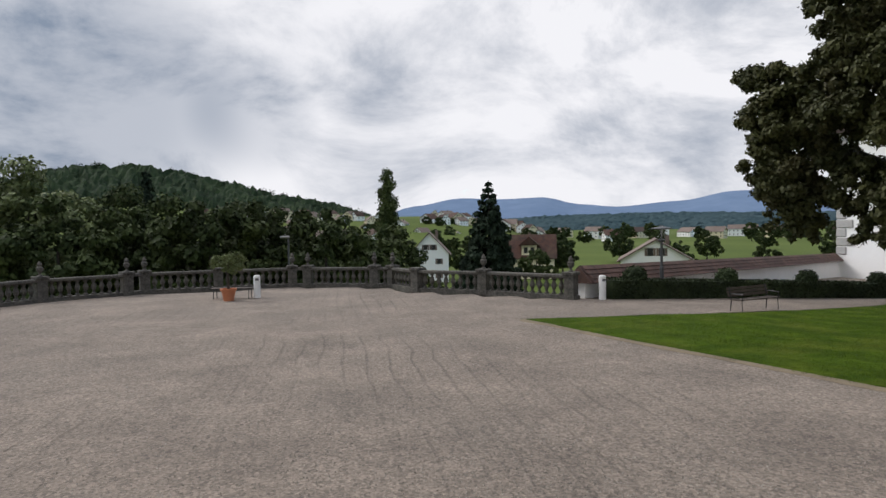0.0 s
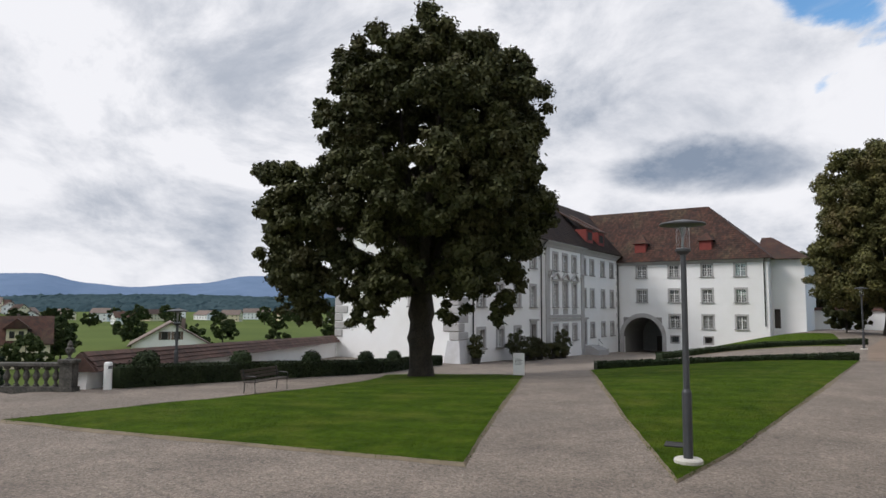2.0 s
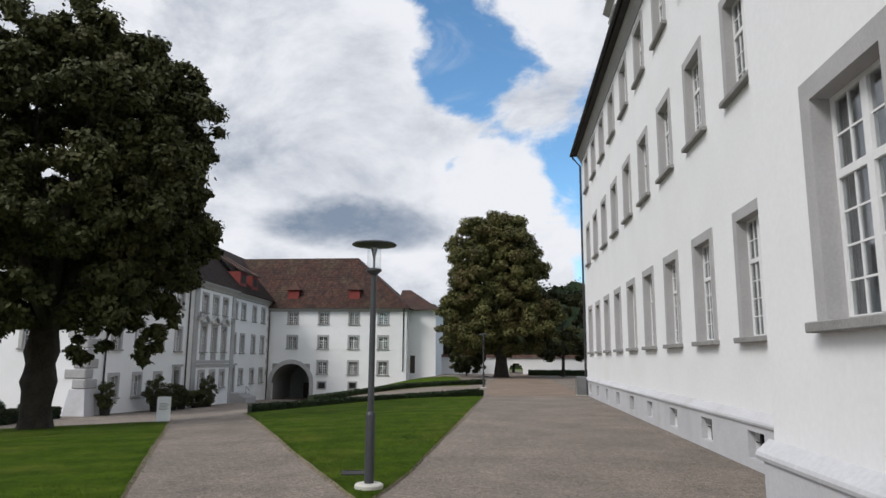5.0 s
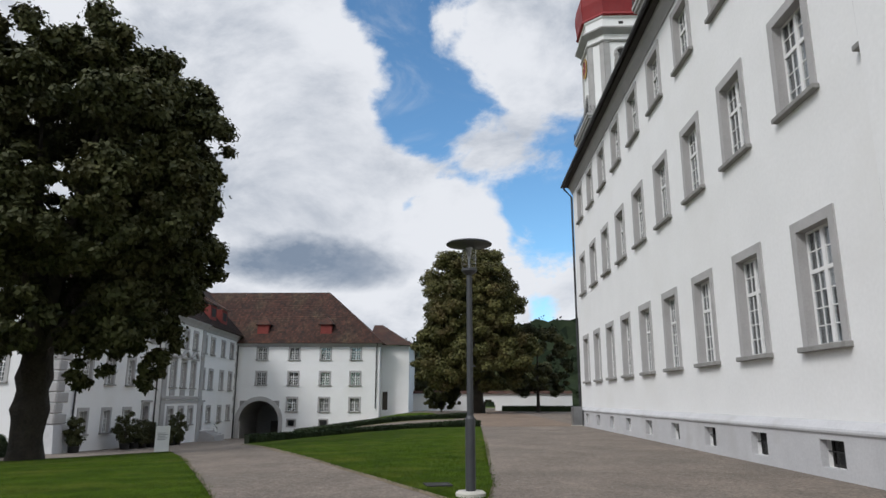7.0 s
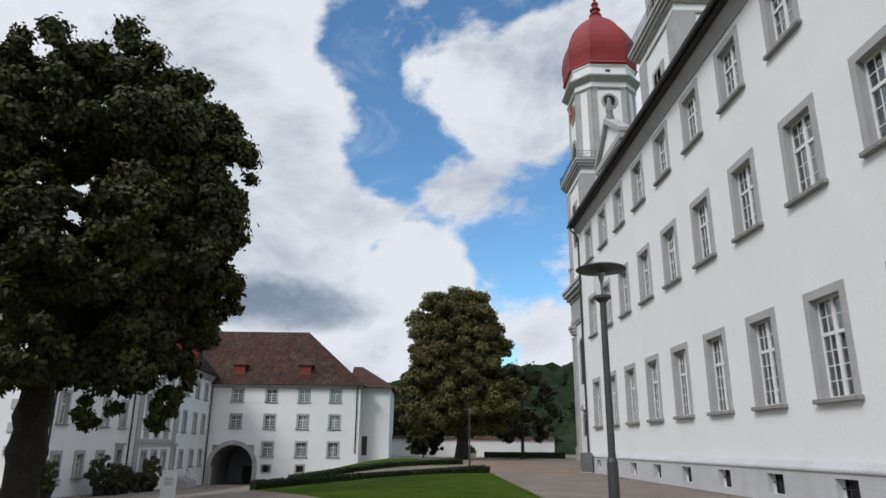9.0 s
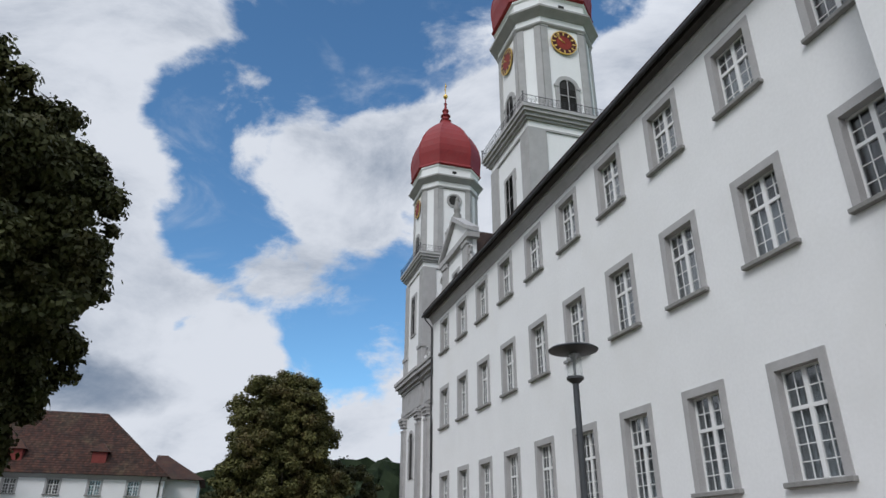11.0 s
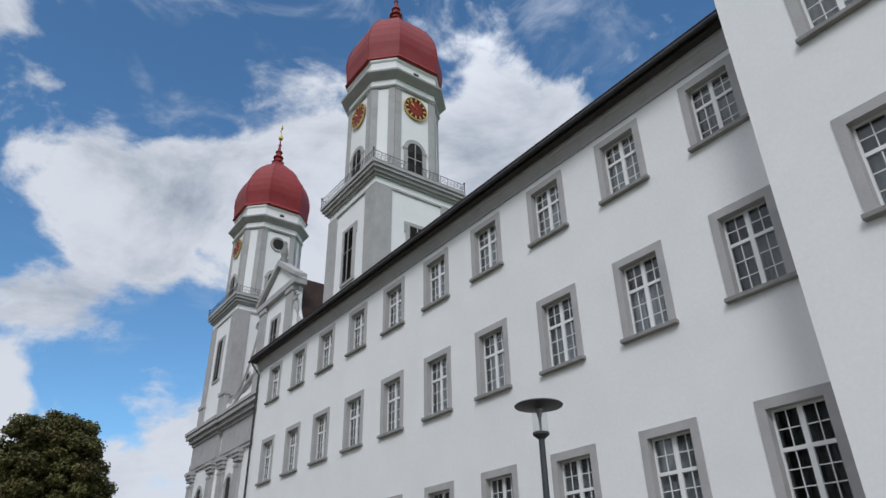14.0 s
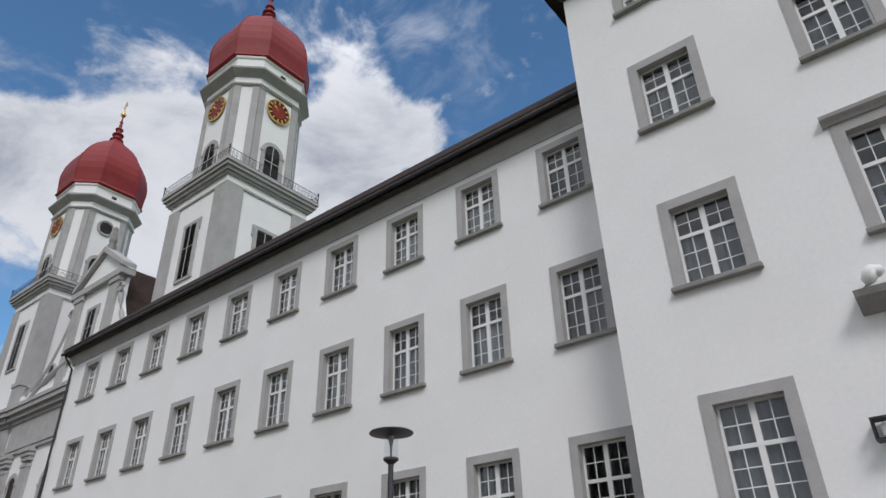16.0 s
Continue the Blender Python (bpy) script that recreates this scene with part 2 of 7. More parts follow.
def mowing_bands(m):
    """Paler and darker strips left by the mower, bent a little, with clover specks."""
    n, l = m.node_tree.nodes, m.node_tree.links
    p = n["Principled BSDF"]
    old = p.inputs["Base Color"].links[0].from_socket
    pos = n.new("ShaderNodeTexCoord").outputs["Object"]
    mp = n.new("ShaderNodeMapping")
    l.new(pos, mp.inputs["Vector"])
    mp.inputs["Rotation"].default_value = (0, 0, radians(-28))
    wv = n.new("ShaderNodeTexWave")
    l.new(mp.outputs[0], wv.inputs["Vector"])
    for k, v in (("Scale", 0.2), ("Distortion", 1.6), ("Detail", 2.0), ("Detail Scale", 0.5)):
        wv.inputs[k].default_value = v
    tuft = n.new("ShaderNodeTexNoise")
    l.new(pos, tuft.inputs["Vector"])
    tuft.inputs["Scale"].default_value, tuft.inputs["Detail"].default_value, tuft.inputs["Roughness"].default_value = 5.0, 8.0, 0.8
    total = n.new("ShaderNodeMath")
    total.operation = "MULTIPLY"
    for i_, (sock, x0, x1, y0, y1) in enumerate(((wv.outputs["Fac"], 0.2, 0.8, 0.93, 1.07), (tuft.outputs["Fac"], 0.3, 0.7, 0.6, 1.4))):
        r = n.new("ShaderNodeMapRange")
        l.new(sock, r.inputs[0])
        for q, v in enumerate((x0, x1, y0, y1)):
            r.inputs[q + 1].default_value = v
        l.new(r.outputs[0], total.inputs[i_])
    sc = n.new("ShaderNodeVectorMath")
    sc.operation = "SCALE"
    l.new(old, sc.inputs[0])
    l.new(total.outputs[0], sc.inputs["Scale"])
    l.new(sc.outputs[0], p.inputs["Base Color"])


mowing_bands(GRASS)
PLAIN = material("meadow", (0.052, 0.078, 0.015), (0.095, 0.125, 0.026), 0.95, 0.012, 0.4, 0.0, stain=(0.10, 0.125, 0.035), stain_scale=0.006, spec=0.1)
EARTH = material("earth", (0.12, 0.095, 0.06), (0.20, 0.16, 0.105), 0.95, 2.0, 40.0, 0.5, 0.02)
PLASTER = material("white_plaster", (0.80, 0.80, 0.795), (0.87, 0.87, 0.865), 0.9, 0.4, 9.0, 0.12, 0.01, stain=(0.79, 0.785, 0.765), stain_scale=0.18)
PLINTH = material("plinth_render", (0.47, 0.47, 0.485), (0.58, 0.58, 0.59), 0.92, 0.8, 14.0, 0.3, 0.012, stain=(0.43, 0.425, 0.42), stain_scale=0.5)
STONE = material("grey_stone", (0.365, 0.355, 0.352), (0.455, 0.445, 0.44), 0.88, 1.2, 22.0, 0.25, 0.01, stain=(0.33, 0.325, 0.31), stain_scale=0.7)
SILL = material("weathered_sill", (0.20, 0.195, 0.185), (0.33, 0.325, 0.31), 0.9, 2.0, 25.0, 0.4, 0.01)
OLD_STONE = material("balustrade_stone", (0.028, 0.026, 0.023), (0.14, 0.13, 0.112), 0.95, 1.5, 12.0, 0.6, 0.03, stain=(0.05, 0.05, 0.045), stain_scale=1.1)
BRICK_TILE = material("roof_tile", (0.014, 0.009, 0.007), (0.085, 0.032, 0.019), 0.9, 0.7, 3.0, 0.6, 0.03, stain=(0.058, 0.046, 0.026), stain_scale=0.35, per_piece=0.85)
WALL_TILE = material("coping_tile", (0.045, 0.026, 0.021), (0.125, 0.068, 0.052), 0.9, 0.8, 5.0, 0.5, 0.02, per_piece=0.4)
DARK_TILE = material("dark_roof_tile", (0.014, 0.010, 0.009), (0.045, 0.028, 0.022), 0.95, 0.7, 3.0, 0.5, 0.03, per_piece=0.4, spec=0.2)
DARK_EAVE = material("dark_timber", (0.018, 0.015, 0.013), (0.05, 0.042, 0.036), 0.8, 2.0, 18.0, 0.2)
COPPER_RED = material("red_dome_paint", (0.20, 0.014, 0.016), (0.27, 0.024, 0.024), 0.58, 0.3, 3.0, 0.08, 0.02, stain=(0.23, 0.03, 0.03), stain_scale=0.5, spec=0.35)
GOLD = material("gilding", (0.62, 0.40, 0.08), (0.85, 0.60, 0.18), 0.3, 3.0, 20.0, 0.05, metal=0.9)
CLOCK_RED = material("clock_red", (0.20, 0.022, 0.014), (0.27, 0.035, 0.02), 0.6, 2.0, 12.0, 0.0, spec=0.2)
CLOCK_DARK = material("clock_ring", (0.05, 0.012, 0.010), (0.085, 0.02, 0.015), 0.6, 2.0, 12.0, 0.0, spec=0.2)
WHITE_PAINT = material("white_paint", (0.76, 0.76, 0.75), (0.84, 0.84, 0.83), 0.5, 3.0, 40.0, 0.05)
LEAD = material("rail_iron", (0.03, 0.03, 0.032), (0.07, 0.07, 0.072), 0.55, 3.0, 30.0, 0.1, metal=0.6)
LAMP_GREY = material("lamp_paint", (0.045, 0.048, 0.052), (0.075, 0.078, 0.083), 0.5, 2.0, 40.0, 0.08, metal=0.3)
CONCRETE = material("concrete", (0.42, 0.40, 0.36), (0.58, 0.56, 0.5), 0.95, 4.0, 40.0, 0.3)
TERRACOTTA = material("terracotta", (0.38, 0.13, 0.06), (0.50, 0.20, 0.10), 0.85, 3.0, 30.0, 0.2)
WOOD = material("bench_wood", (0.035, 0.026, 0.02), (0.085, 0.065, 0.05), 0.75, 3.0, 40.0, 0.2)
BARK = material("bark", (0.022, 0.018, 0.014), (0.065, 0.052, 0.04), 0.95, 1.5, 9.0, 1.0, 0.08)
LEAF = material("lime_leaf", (0.023, 0.028, 0.008), (0.062, 0.064, 0.018), 0.7, 0.35, 2.0, 0.0, stain=(0.058, 0.048, 0.018), stain_scale=0.5, per_piece=0.45, spec=0.3)
LEAF_FAR = material("tree_leaf", (0.020, 0.032, 0.010), (0.060, 0.080, 0.022), 0.8, 0.15, 1.0, 0.0, stain=(0.09, 0.11, 0.03), stain_scale=0.12, per_piece=0.45, spec=0.2)
LEAF_LIGHT = material("pale_leaf", (0.085, 0.11, 0.04), (0.16, 0.19, 0.07), 0.7, 0.5, 2.0, 0.0, per_piece=0.35, spec=0.25)
LEAF_BROWN = material("chestnut_leaf", (0.058, 0.064, 0.018), (0.175, 0.165, 0.05), 0.7, 0.25, 1.5, 0.0, stain=(0.12, 0.075, 0.03), stain_scale=0.35, per_piece=0.5, spec=0.3)
CONIFER = material("conifer_needle", (0.010, 0.020, 0.012), (0.028, 0.045, 0.024), 0.85, 0.3, 2.0, 0.0, per_piece=0.4, spec=0.2)
HEDGE = material("hedge_leaf", (0.012, 0.022, 0.009), (0.04, 0.058, 0.02), 0.8, 1.0, 12.0, 0.0, per_piece=0.5, spec=0.25)
FOREST_DARK = material("conifer_forest", (0.010, 0.017, 0.009), (0.026, 0.036, 0.018), 0.95, 0.05, 0.3, 0.0, per_piece=0.4, spec=0.1)
FOREST = material("forest", (0.012, 0.022, 0.012), (0.032, 0.05, 0.022), 0.95, 0.02, 0.15, 0.0, per_piece=0.4, spec=0.1)
# distance haze is put into this blue base colour
HILL_BLUE = material("haze_tinted_mountain", (0.115, 0.165, 0.25), (0.15, 0.205, 0.30), 1.0, 0.002, 0.01, 0.0, spec=0.0)
# woods shifted to blue-grey, so the colour itself carries the haze
HILL_MID = material("haze_tinted_woods", (0.030, 0.052, 0.060), (0.058, 0.085, 0.092), 1.0, 0.004, 0.03, 0.0, spec=0.0)
# indoor and passage shade is put into this grey base colour
SHADE = material("interior_shade_tone", (0.22, 0.215, 0.205), (0.30, 0.295, 0.28), 0.95, 0.5, 4.0, 0.0)
LOUVRE = material("louvre_wood", (0.014, 0.013, 0.012), (0.035, 0.033, 0.03), 0.8, 2.0, 20.0, 0.1)
RED_WOOD = material("red_dormer_paint", (0.15, 0.022, 0.018), (0.23, 0.04, 0.03), 0.75, 2.0, 15.0, 0.1)
CREAM = material("cream_wall", (0.62, 0.54, 0.36), (0.70, 0.62, 0.44), 0.9, 0.3, 4.0, 0.1)
GREY_ROOF = material("grey_roof", (0.10, 0.075, 0.062), (0.20, 0.15, 0.125), 0.9, 0.3, 2.0, 0.1, per_piece=0.25)
METAL_BOX = material("brushed_metal", (0.20, 0.20, 0.20), (0.30, 0.30, 0.30), 0.45, 2.0, 30.0, 0.1, metal=0.7)
SIGN_WHITE = material("sign_white", (0.72, 0.73, 0.72), (0.80, 0.80, 0.79), 0.5, 2.0, 20.0, 0.0)
PRINT = material("sign_print", (0.10, 0.10, 0.11), (0.20, 0.20, 0.21), 0.6, 4.0, 30.0, 0.0)
# grey of the made-up sheet that pales the window panes
ADDED_SHEET = material("added_sheet_grey", (0.40, 0.41, 0.42), (0.50, 0.51, 0.52), 0.95, 2.0, 30.0, 0.05)
GLASS = glass_material("window_glass", (0.84, 0.86, 0.87))
DULL_GLASS = glass_material("cellar_glass", (0.25, 0.26, 0.26), 0.03, 0.3)
LAMP_GLASS = glass_material("lamp_glass", (0.93, 0.94, 0.94), 0.03, 0.5)


# ---- builders ----
def link_mesh(name, bm, mat, parent=None, label="", smooth=False):
    me = bpy.data.meshes.new(name)
    bm.to_mesh(me)
    bm.free()
    for mt in (mat if isinstance(mat, (list, tuple)) else [mat]):
        me.materials.append(mt)
    if smooth:
        me.polygons.foreach_set("use_smooth", [True] * len(me.polygons))
    ob = new(name, me)
    ob.parent = parent
    if label:
        ob["label"] = label
    return ob


def part(name, bm, mat, parent, label="", smooth=False):
    return link_mesh(name, bm, mat, parent, label, smooth)


def thing(name, m, label, category, group="", kind=""):
    ob = new(name)
    ob.matrix_basis = m
    ob.empty_display_size = 0.2
    return tagged(ob, label, category, group, kind)


def box(bm, x0, x1, y0, y1, z0, z1, bevel=0.0, m=None):
    r = bmesh.ops.create_cube(bm, size=1.0)
    vs = r["verts"]
    for v in vs:
        v.co = Vector(((x0 + x1) / 2 + v.co.x * (x1 - x0), (y0 + y1) / 2 + v.co.y * (y1 - y0), (z0 + z1) / 2 + v.co.z * (z1 - z0)))
    if bevel:
        es = list({e for v in vs for e in v.link_edges})
        r2 = bmesh.ops.bevel(bm, geom=es, offset=bevel, segments=1, affect="EDGES")
        vs = list({v for f in r2["faces"] for v in f.verts} | {v for v in vs if v.is_valid})
    if m is not None:
        bmesh.ops.transform(bm, matrix=m, verts=vs)
    return vs


def boxes(*specs, bevel=0.0):
    bm = bmesh.new()
    for s in specs:
        box(bm, *s, bevel=bevel)
    return bm


def lathe(bm, profile, seg=12, cx=0.0, cy=0.0, turn=0.0, squash=1.0):
    """A turned body from (radius, z) pairs."""
    rings = []
    for r, z in profile:
        rings.append([bm.verts.new((cx + r * math.cos(turn + 2 * math.pi * k / seg), cy + squash * r * math.sin(turn + 2 * math.pi * k / seg), z)) for k in range(seg)])
    for a, b in zip(rings, rings[1:]):
        for k in range(seg):
            bm.faces.new((a[k], a[(k + 1) % seg], b[(k + 1) % seg], b[k]))
    bm.faces.new(list(reversed(rings[0])))
    bm.faces.new(rings[-1])
    return bm


def tube(bm, pts, r, seg=8):
    """A round bar along points."""
    pts = [Vector(p) for p in pts]
    rings = []
    for i, p in enumerate(pts):
        d = (pts[min(i + 1, len(pts) - 1)] - pts[max(i - 1, 0)]).normalized()
        a = d.cross(Vector((0, 0, 1)) if abs(d.z) < 0.9 else Vector((1, 0, 0))).normalized()
        b = d.cross(a)
        rr = r[i] if isinstance(r, (list, tuple)) else r
        rings.append([bm.verts.new(p + rr * (math.cos(2 * math.pi * k / seg) * a + math.sin(2 * math.pi * k / seg) * b)) for k in range(seg)])
    for u, v in zip(rings, rings[1:]):
        for k in range(seg):
            bm.faces.new((u[k], u[(k + 1) % seg], v[(k + 1) % seg], v[k]))
    bm.faces.new(list(reversed(rings[0])))
    bm.faces.new(rings[-1])
    return bm


def prism(bm, poly, z0, z1):
    """An upright body over a plan polygon; z0 and z1 may be functions of the plan place."""
    f0 = z0 if callable(z0) else (lambda x, y: z0)
    f1 = z1 if callable(z1) else (lambda x, y: z1)
    a = [bm.verts.new((x, y, f0(x, y))) for x, y in poly]
    b = [bm.verts.new((x, y, f1(x, y))) for x, y in poly]
    n = len(poly)
    for k in range(n):
        bm.faces.new((a[k], a[(k + 1) % n], b[(k + 1) % n], b[k]))
    bm.faces.new(list(reversed(a)))
    bm.faces.new(b)
    return bm


def profile_run(bm, profile, x0, x1, close=True):
    """A moulding: the profile in (y, z) run along x."""
    a = [bm.verts.new((x0, y, z)) for y, z in profile]
    b = [bm.verts.new((x1, y, z)) for y, z in profile]
    n = len(profile)
    for k in range(n):
        bm.faces.new((a[k], a[(k + 1) % n], b[(k + 1) % n], b[k]))
    bm.faces.new(list(reversed(a)))
    bm.faces.new(b)
    return bm


def wall_mesh(length, z0, z1, depth, holes, top=None):
    """A wall along +x from 0, its face on y = 0, its body towards +y. holes: (x0, x1, z0, z1). It is cut through at the holes, with reveals."""
    bm = bmesh.new()
    xs = sorted({0.0, length, *[h[0] for h in holes], *[h[1] for h in holes]})
    zs = sorted({z0, z1, *[h[2] for h in holes], *[h[3] for h in holes]})
    cache = {}

    def vert(x, y, z):
        k = (round(x, 4), y, round(z, 4))
        if k not in cache:
            cache[k] = bm.verts.new(k)
        return cache[k]

    solid = {}
    for i in range(len(xs) - 1):
        for j in range(len(zs) - 1):
            cx, cz = (xs[i] + xs[i + 1]) / 2, (zs[j] + zs[j + 1]) / 2
            solid[i, j] = not any(h[0] < cx < h[1] and h[2] < cz < h[3] for h in holes)
    for (i, j), s in solid.items():
        if not s:
            continue
        a, b, c, d = xs[i], xs[i + 1], zs[j], zs[j + 1]
        bm.faces.new((vert(a, 0, c), vert(b, 0, c), vert(b, 0, d), vert(a, 0, d)))
        bm.faces.new((vert(b, depth, c), vert(a, depth, c), vert(a, depth, d), vert(b, depth, d)))
        if not solid.get((i - 1, j), False):
            bm.faces.new((vert(a, 0, c), vert(a, 0, d), vert(a, depth, d), vert(a, depth, c)))
        if not solid.get((i + 1, j), False):
            bm.faces.new((vert(b, 0, d), vert(b, 0, c), vert(b, depth, c), vert(b, depth, d)))
        if not solid.get((i, j - 1), False):
            bm.faces.new((vert(b, 0, c), vert(a, 0, c), vert(a, depth, c), vert(b, depth, c)))
        if not solid.get((i, j + 1), False):
            bm.faces.new((vert(a, 0, d), vert(b, 0, d), vert(b, depth, d), vert(a, depth, d)))
    return bm


def window(m, w, h, frame_w, cols=2, rows=5, deep=0.3, group="windows", label="", transom=0.36, sill=True, proud=0.04, cap=False, muntin=0.025, curtain=0.0):
    """A stone-framed window: m puts its lower middle at the wall's face, its body towards +y. w, h: the stone frame's outer size."""
    ob = thing("window_1", m, label or "white casement window in a grey stone surround", "window", group, "structure")
    ow, oh = w / 2 - frame_w, h - frame_w
    bm = boxes((-w / 2, -ow, -proud, deep, 0, h), (ow, w / 2, -proud, deep, 0, h), (-ow, ow, -proud, deep, oh, h))
    part("window_frame", bm, STONE, ob, "grey stone surround")
    if sill:
        part("window_sill", boxes((-w / 2 - 0.06, w / 2 + 0.06, -proud - 0.13, deep - 0.1, -0.06, 0.07), bevel=0.015), SILL, ob, "weathered stone sill")
    if cap:
        bm = bmesh.new()
        profile_run(bm, [(0.1, h), (-0.08, h), (-0.12, h + 0.07), (-0.22, h + 0.15), (-0.24, h + 0.24), (0.1, h + 0.28)], -w / 2 - 0.15, w / 2 + 0.15)
        part("hood", bm, STONE, ob, "moulded stone hood")
    z0, y = (0.07 if sill else 0.0), deep - 0.13
    split_z = z0 + (oh - z0) * (1 - transom)
    f, c0 = 0.06, min(0.07, 0.10 * ow)
    # fixed frame, mullion and transom
    bm = boxes((-ow, -ow + f, y, y + 0.07, z0, oh), (ow - f, ow, y, y + 0.07, z0, oh), (-ow + f, ow - f, y, y + 0.07, z0, z0 + f), (-ow + f, ow - f, y, y + 0.07, oh - f, oh),
               (-c0, c0, y - 0.012, y + 0.075, z0 + f, oh - f), (-ow + f, -c0, y - 0.008, y + 0.07, split_z - 0.05, split_z + 0.05), (c0, ow - f, y - 0.008, y + 0.07, split_z - 0.05, split_z + 0.05))
    part("sash", bm, WHITE_PAINT, ob, "white painted wooden sash")
    bm = bmesh.new()
    half = ow - f - c0
    up = max(1, round(rows * transom))
    down = rows - up
    for s in (-1, 1):
        for k in range(1, cols):
            x = s * (c0 + half * k / cols)
            box(bm, x - muntin / 2, x + muntin / 2, y + 0.015, y + 0.055, z0 + f, split_z - 0.05)
            box(bm, x - muntin / 2, x + muntin / 2, y + 0.015, y + 0.055, split_z + 0.05, oh - f)
        a, b = (c0, ow - f) if s > 0 else (-ow + f, -c0)
        for k in range(1, down):
            z = z0 + f + (split_z - 0.05 - z0 - f) * k / down
            box(bm, a, b, y + 0.018, y + 0.052, z - muntin / 2, z + muntin / 2)
        for k in range(1, up):
            z = split_z + 0.05 + (oh - f - split_z - 0.05) * k / up
            box(bm, a, b, y + 0.018, y + 0.052, z - muntin / 2, z + muntin / 2)
    part("glazing_bars", bm, WHITE_PAINT, ob)
    for s in (-1, 1):
        a, b = (c0, ow - f) if s > 0 else (-ow + f, -c0)
        for c, d in ((z0 + f, split_z - 0.05), (split_z + 0.05, oh - f)):
            part("pane", boxes((a, b, y + 0.032, y + 0.038, c, d)), GLASS, ob)
    # made-up grey sheet behind the glass, so that the panes look pale
    if curtain:
        bm = bmesh.new()
        n = 24
        row = [[bm.verts.new((-ow + 2 * ow * k / n, y + 0.14 + 0.02 * math.sin(k * 1.9), zz)) for k in range(n + 1)] for zz in (z0, z0 + (oh - z0) * curtain)]
        for k in range(n):
            bm.faces.new((row[0][k], row[0][k + 1], row[1][k + 1], row[1][k]))
        bmesh.ops.solidify(bm, geom=bm.faces[:], thickness=0.004)
        part("curtain", bm, ADDED_SHEET, ob, "grey sheet added behind the glass to make the panes look pale")
    return ob


def cellar_window(m, w=1.05, h=0.62):
    ob = thing("window_2", m, "small barred cellar window in the grey plinth", "window", "cellar windows", "structure")
    part("window_frame", boxes((-w / 2, -w / 2 + 0.06, 0.10, 0.17, 0, h), (w / 2 - 0.06, w / 2, 0.10, 0.17, 0, h), (-w / 2 + 0.06, w / 2 - 0.06, 0.10, 0.17, 0, 0.06), (-w / 2 + 0.06, w / 2 - 0.06, 0.10, 0.17, h - 0.06, h)), LOUVRE, ob)
    for x in (-0.16, 0.16):
        bm = bmesh.new()
        tube(bm, [(x, 0.02, 0), (x, 0.02, h)], 0.018, 6)
        part("bar", bm, LEAD, ob)
    bm = bmesh.new()
    tube(bm, [(-w / 2, 0.02, h * 0.55), (w / 2, 0.02, h * 0.55)], 0.015, 6)
    part("bar", bm, LEAD, ob)
    part("pane", boxes((-w / 2 + 0.06, w / 2 - 0.06, 0.13, 0.136, 0.06, h - 0.06)), DULL_GLASS, ob)
    return ob


def leaf_cloud(name, clumps, per, size, mat, parent=None, seed=1, label="", flat=0.75, shell=0.55, droop=0.25, scatter=0.10):
    """Leaves in clumps, as one mesh: clumps of (x, y, z, radius); each leaf a bent pair of triangles."""
    rng = np.random.default_rng(seed)
    c = np.asarray(clumps, float)
    share = c[:, 3] ** 2
    counts = np.maximum(12, (per * len(c) * share / share.sum())).astype(int)
    idx = np.repeat(np.arange(len(c)), counts)
    n = len(idx)
    d = rng.normal(size=(n, 3))
    d /= np.linalg.norm(d, axis=1, keepdims=True)
    rad = c[idx, 3] * (shell + (1 - shell) * rng.random(n)) * (1 + scatter * rng.normal(size=n))
    p = c[idx, :3] + d * rad[:, None] * np.array([1, 1, flat])
    nrm = d * 0.8 + rng.normal(size=(n, 3)) * 0.55 + np.array([0, 0, 0.35])
    nrm /= np.linalg.norm(nrm, axis=1, keepdims=True)
    t = np.cross(nrm, rng.normal(size=(n, 3)))
    t /= np.linalg.norm(t, axis=1, keepdims=True)
    b = np.cross(nrm, t)
    s = size * (0.6 + 0.8 * rng.random(n))[:, None]
    tip = p + t * s - np.array([0, 0, 1.0]) * s * droop
    v = np.stack([p - t * s * 0.7, p + b * s * 0.55, tip, p - b * s * 0.55], 1).reshape(-1, 3)
    me = bpy.data.meshes.new(name)
    me.from_pydata(v.tolist(), [], np.arange(4 * n).reshape(-1, 4).tolist())
    me.materials.append(mat)
    ob = new(name, me)
    ob.parent = parent
    if label:
        ob["label"] = label
    return ob


def crown_clumps(rng, cx, cy, cz, rx, ry, rz, n, r0, r1, low=-1.0):
    """Clump places on and in an ellipsoid."""
    out = []
    while len(out) < n:
        d = Vector((rng.gauss(0, 1), rng.gauss(0, 1), rng.gauss(0, 1))).normalized()
        if d.z < low:
            continue
        k = 0.45 + 0.55 * rng.random() ** 0.5
        wob = 1 + 0.13 * noise.noise(d * 2.3 + Vector((cx, cy, cz)))
        out.append((cx + d.x * rx * k * wob, cy + d.y * ry * k * wob, cz + d.z * rz * k * wob, r0 + (r1 - r0) * rng.random()))
    return out


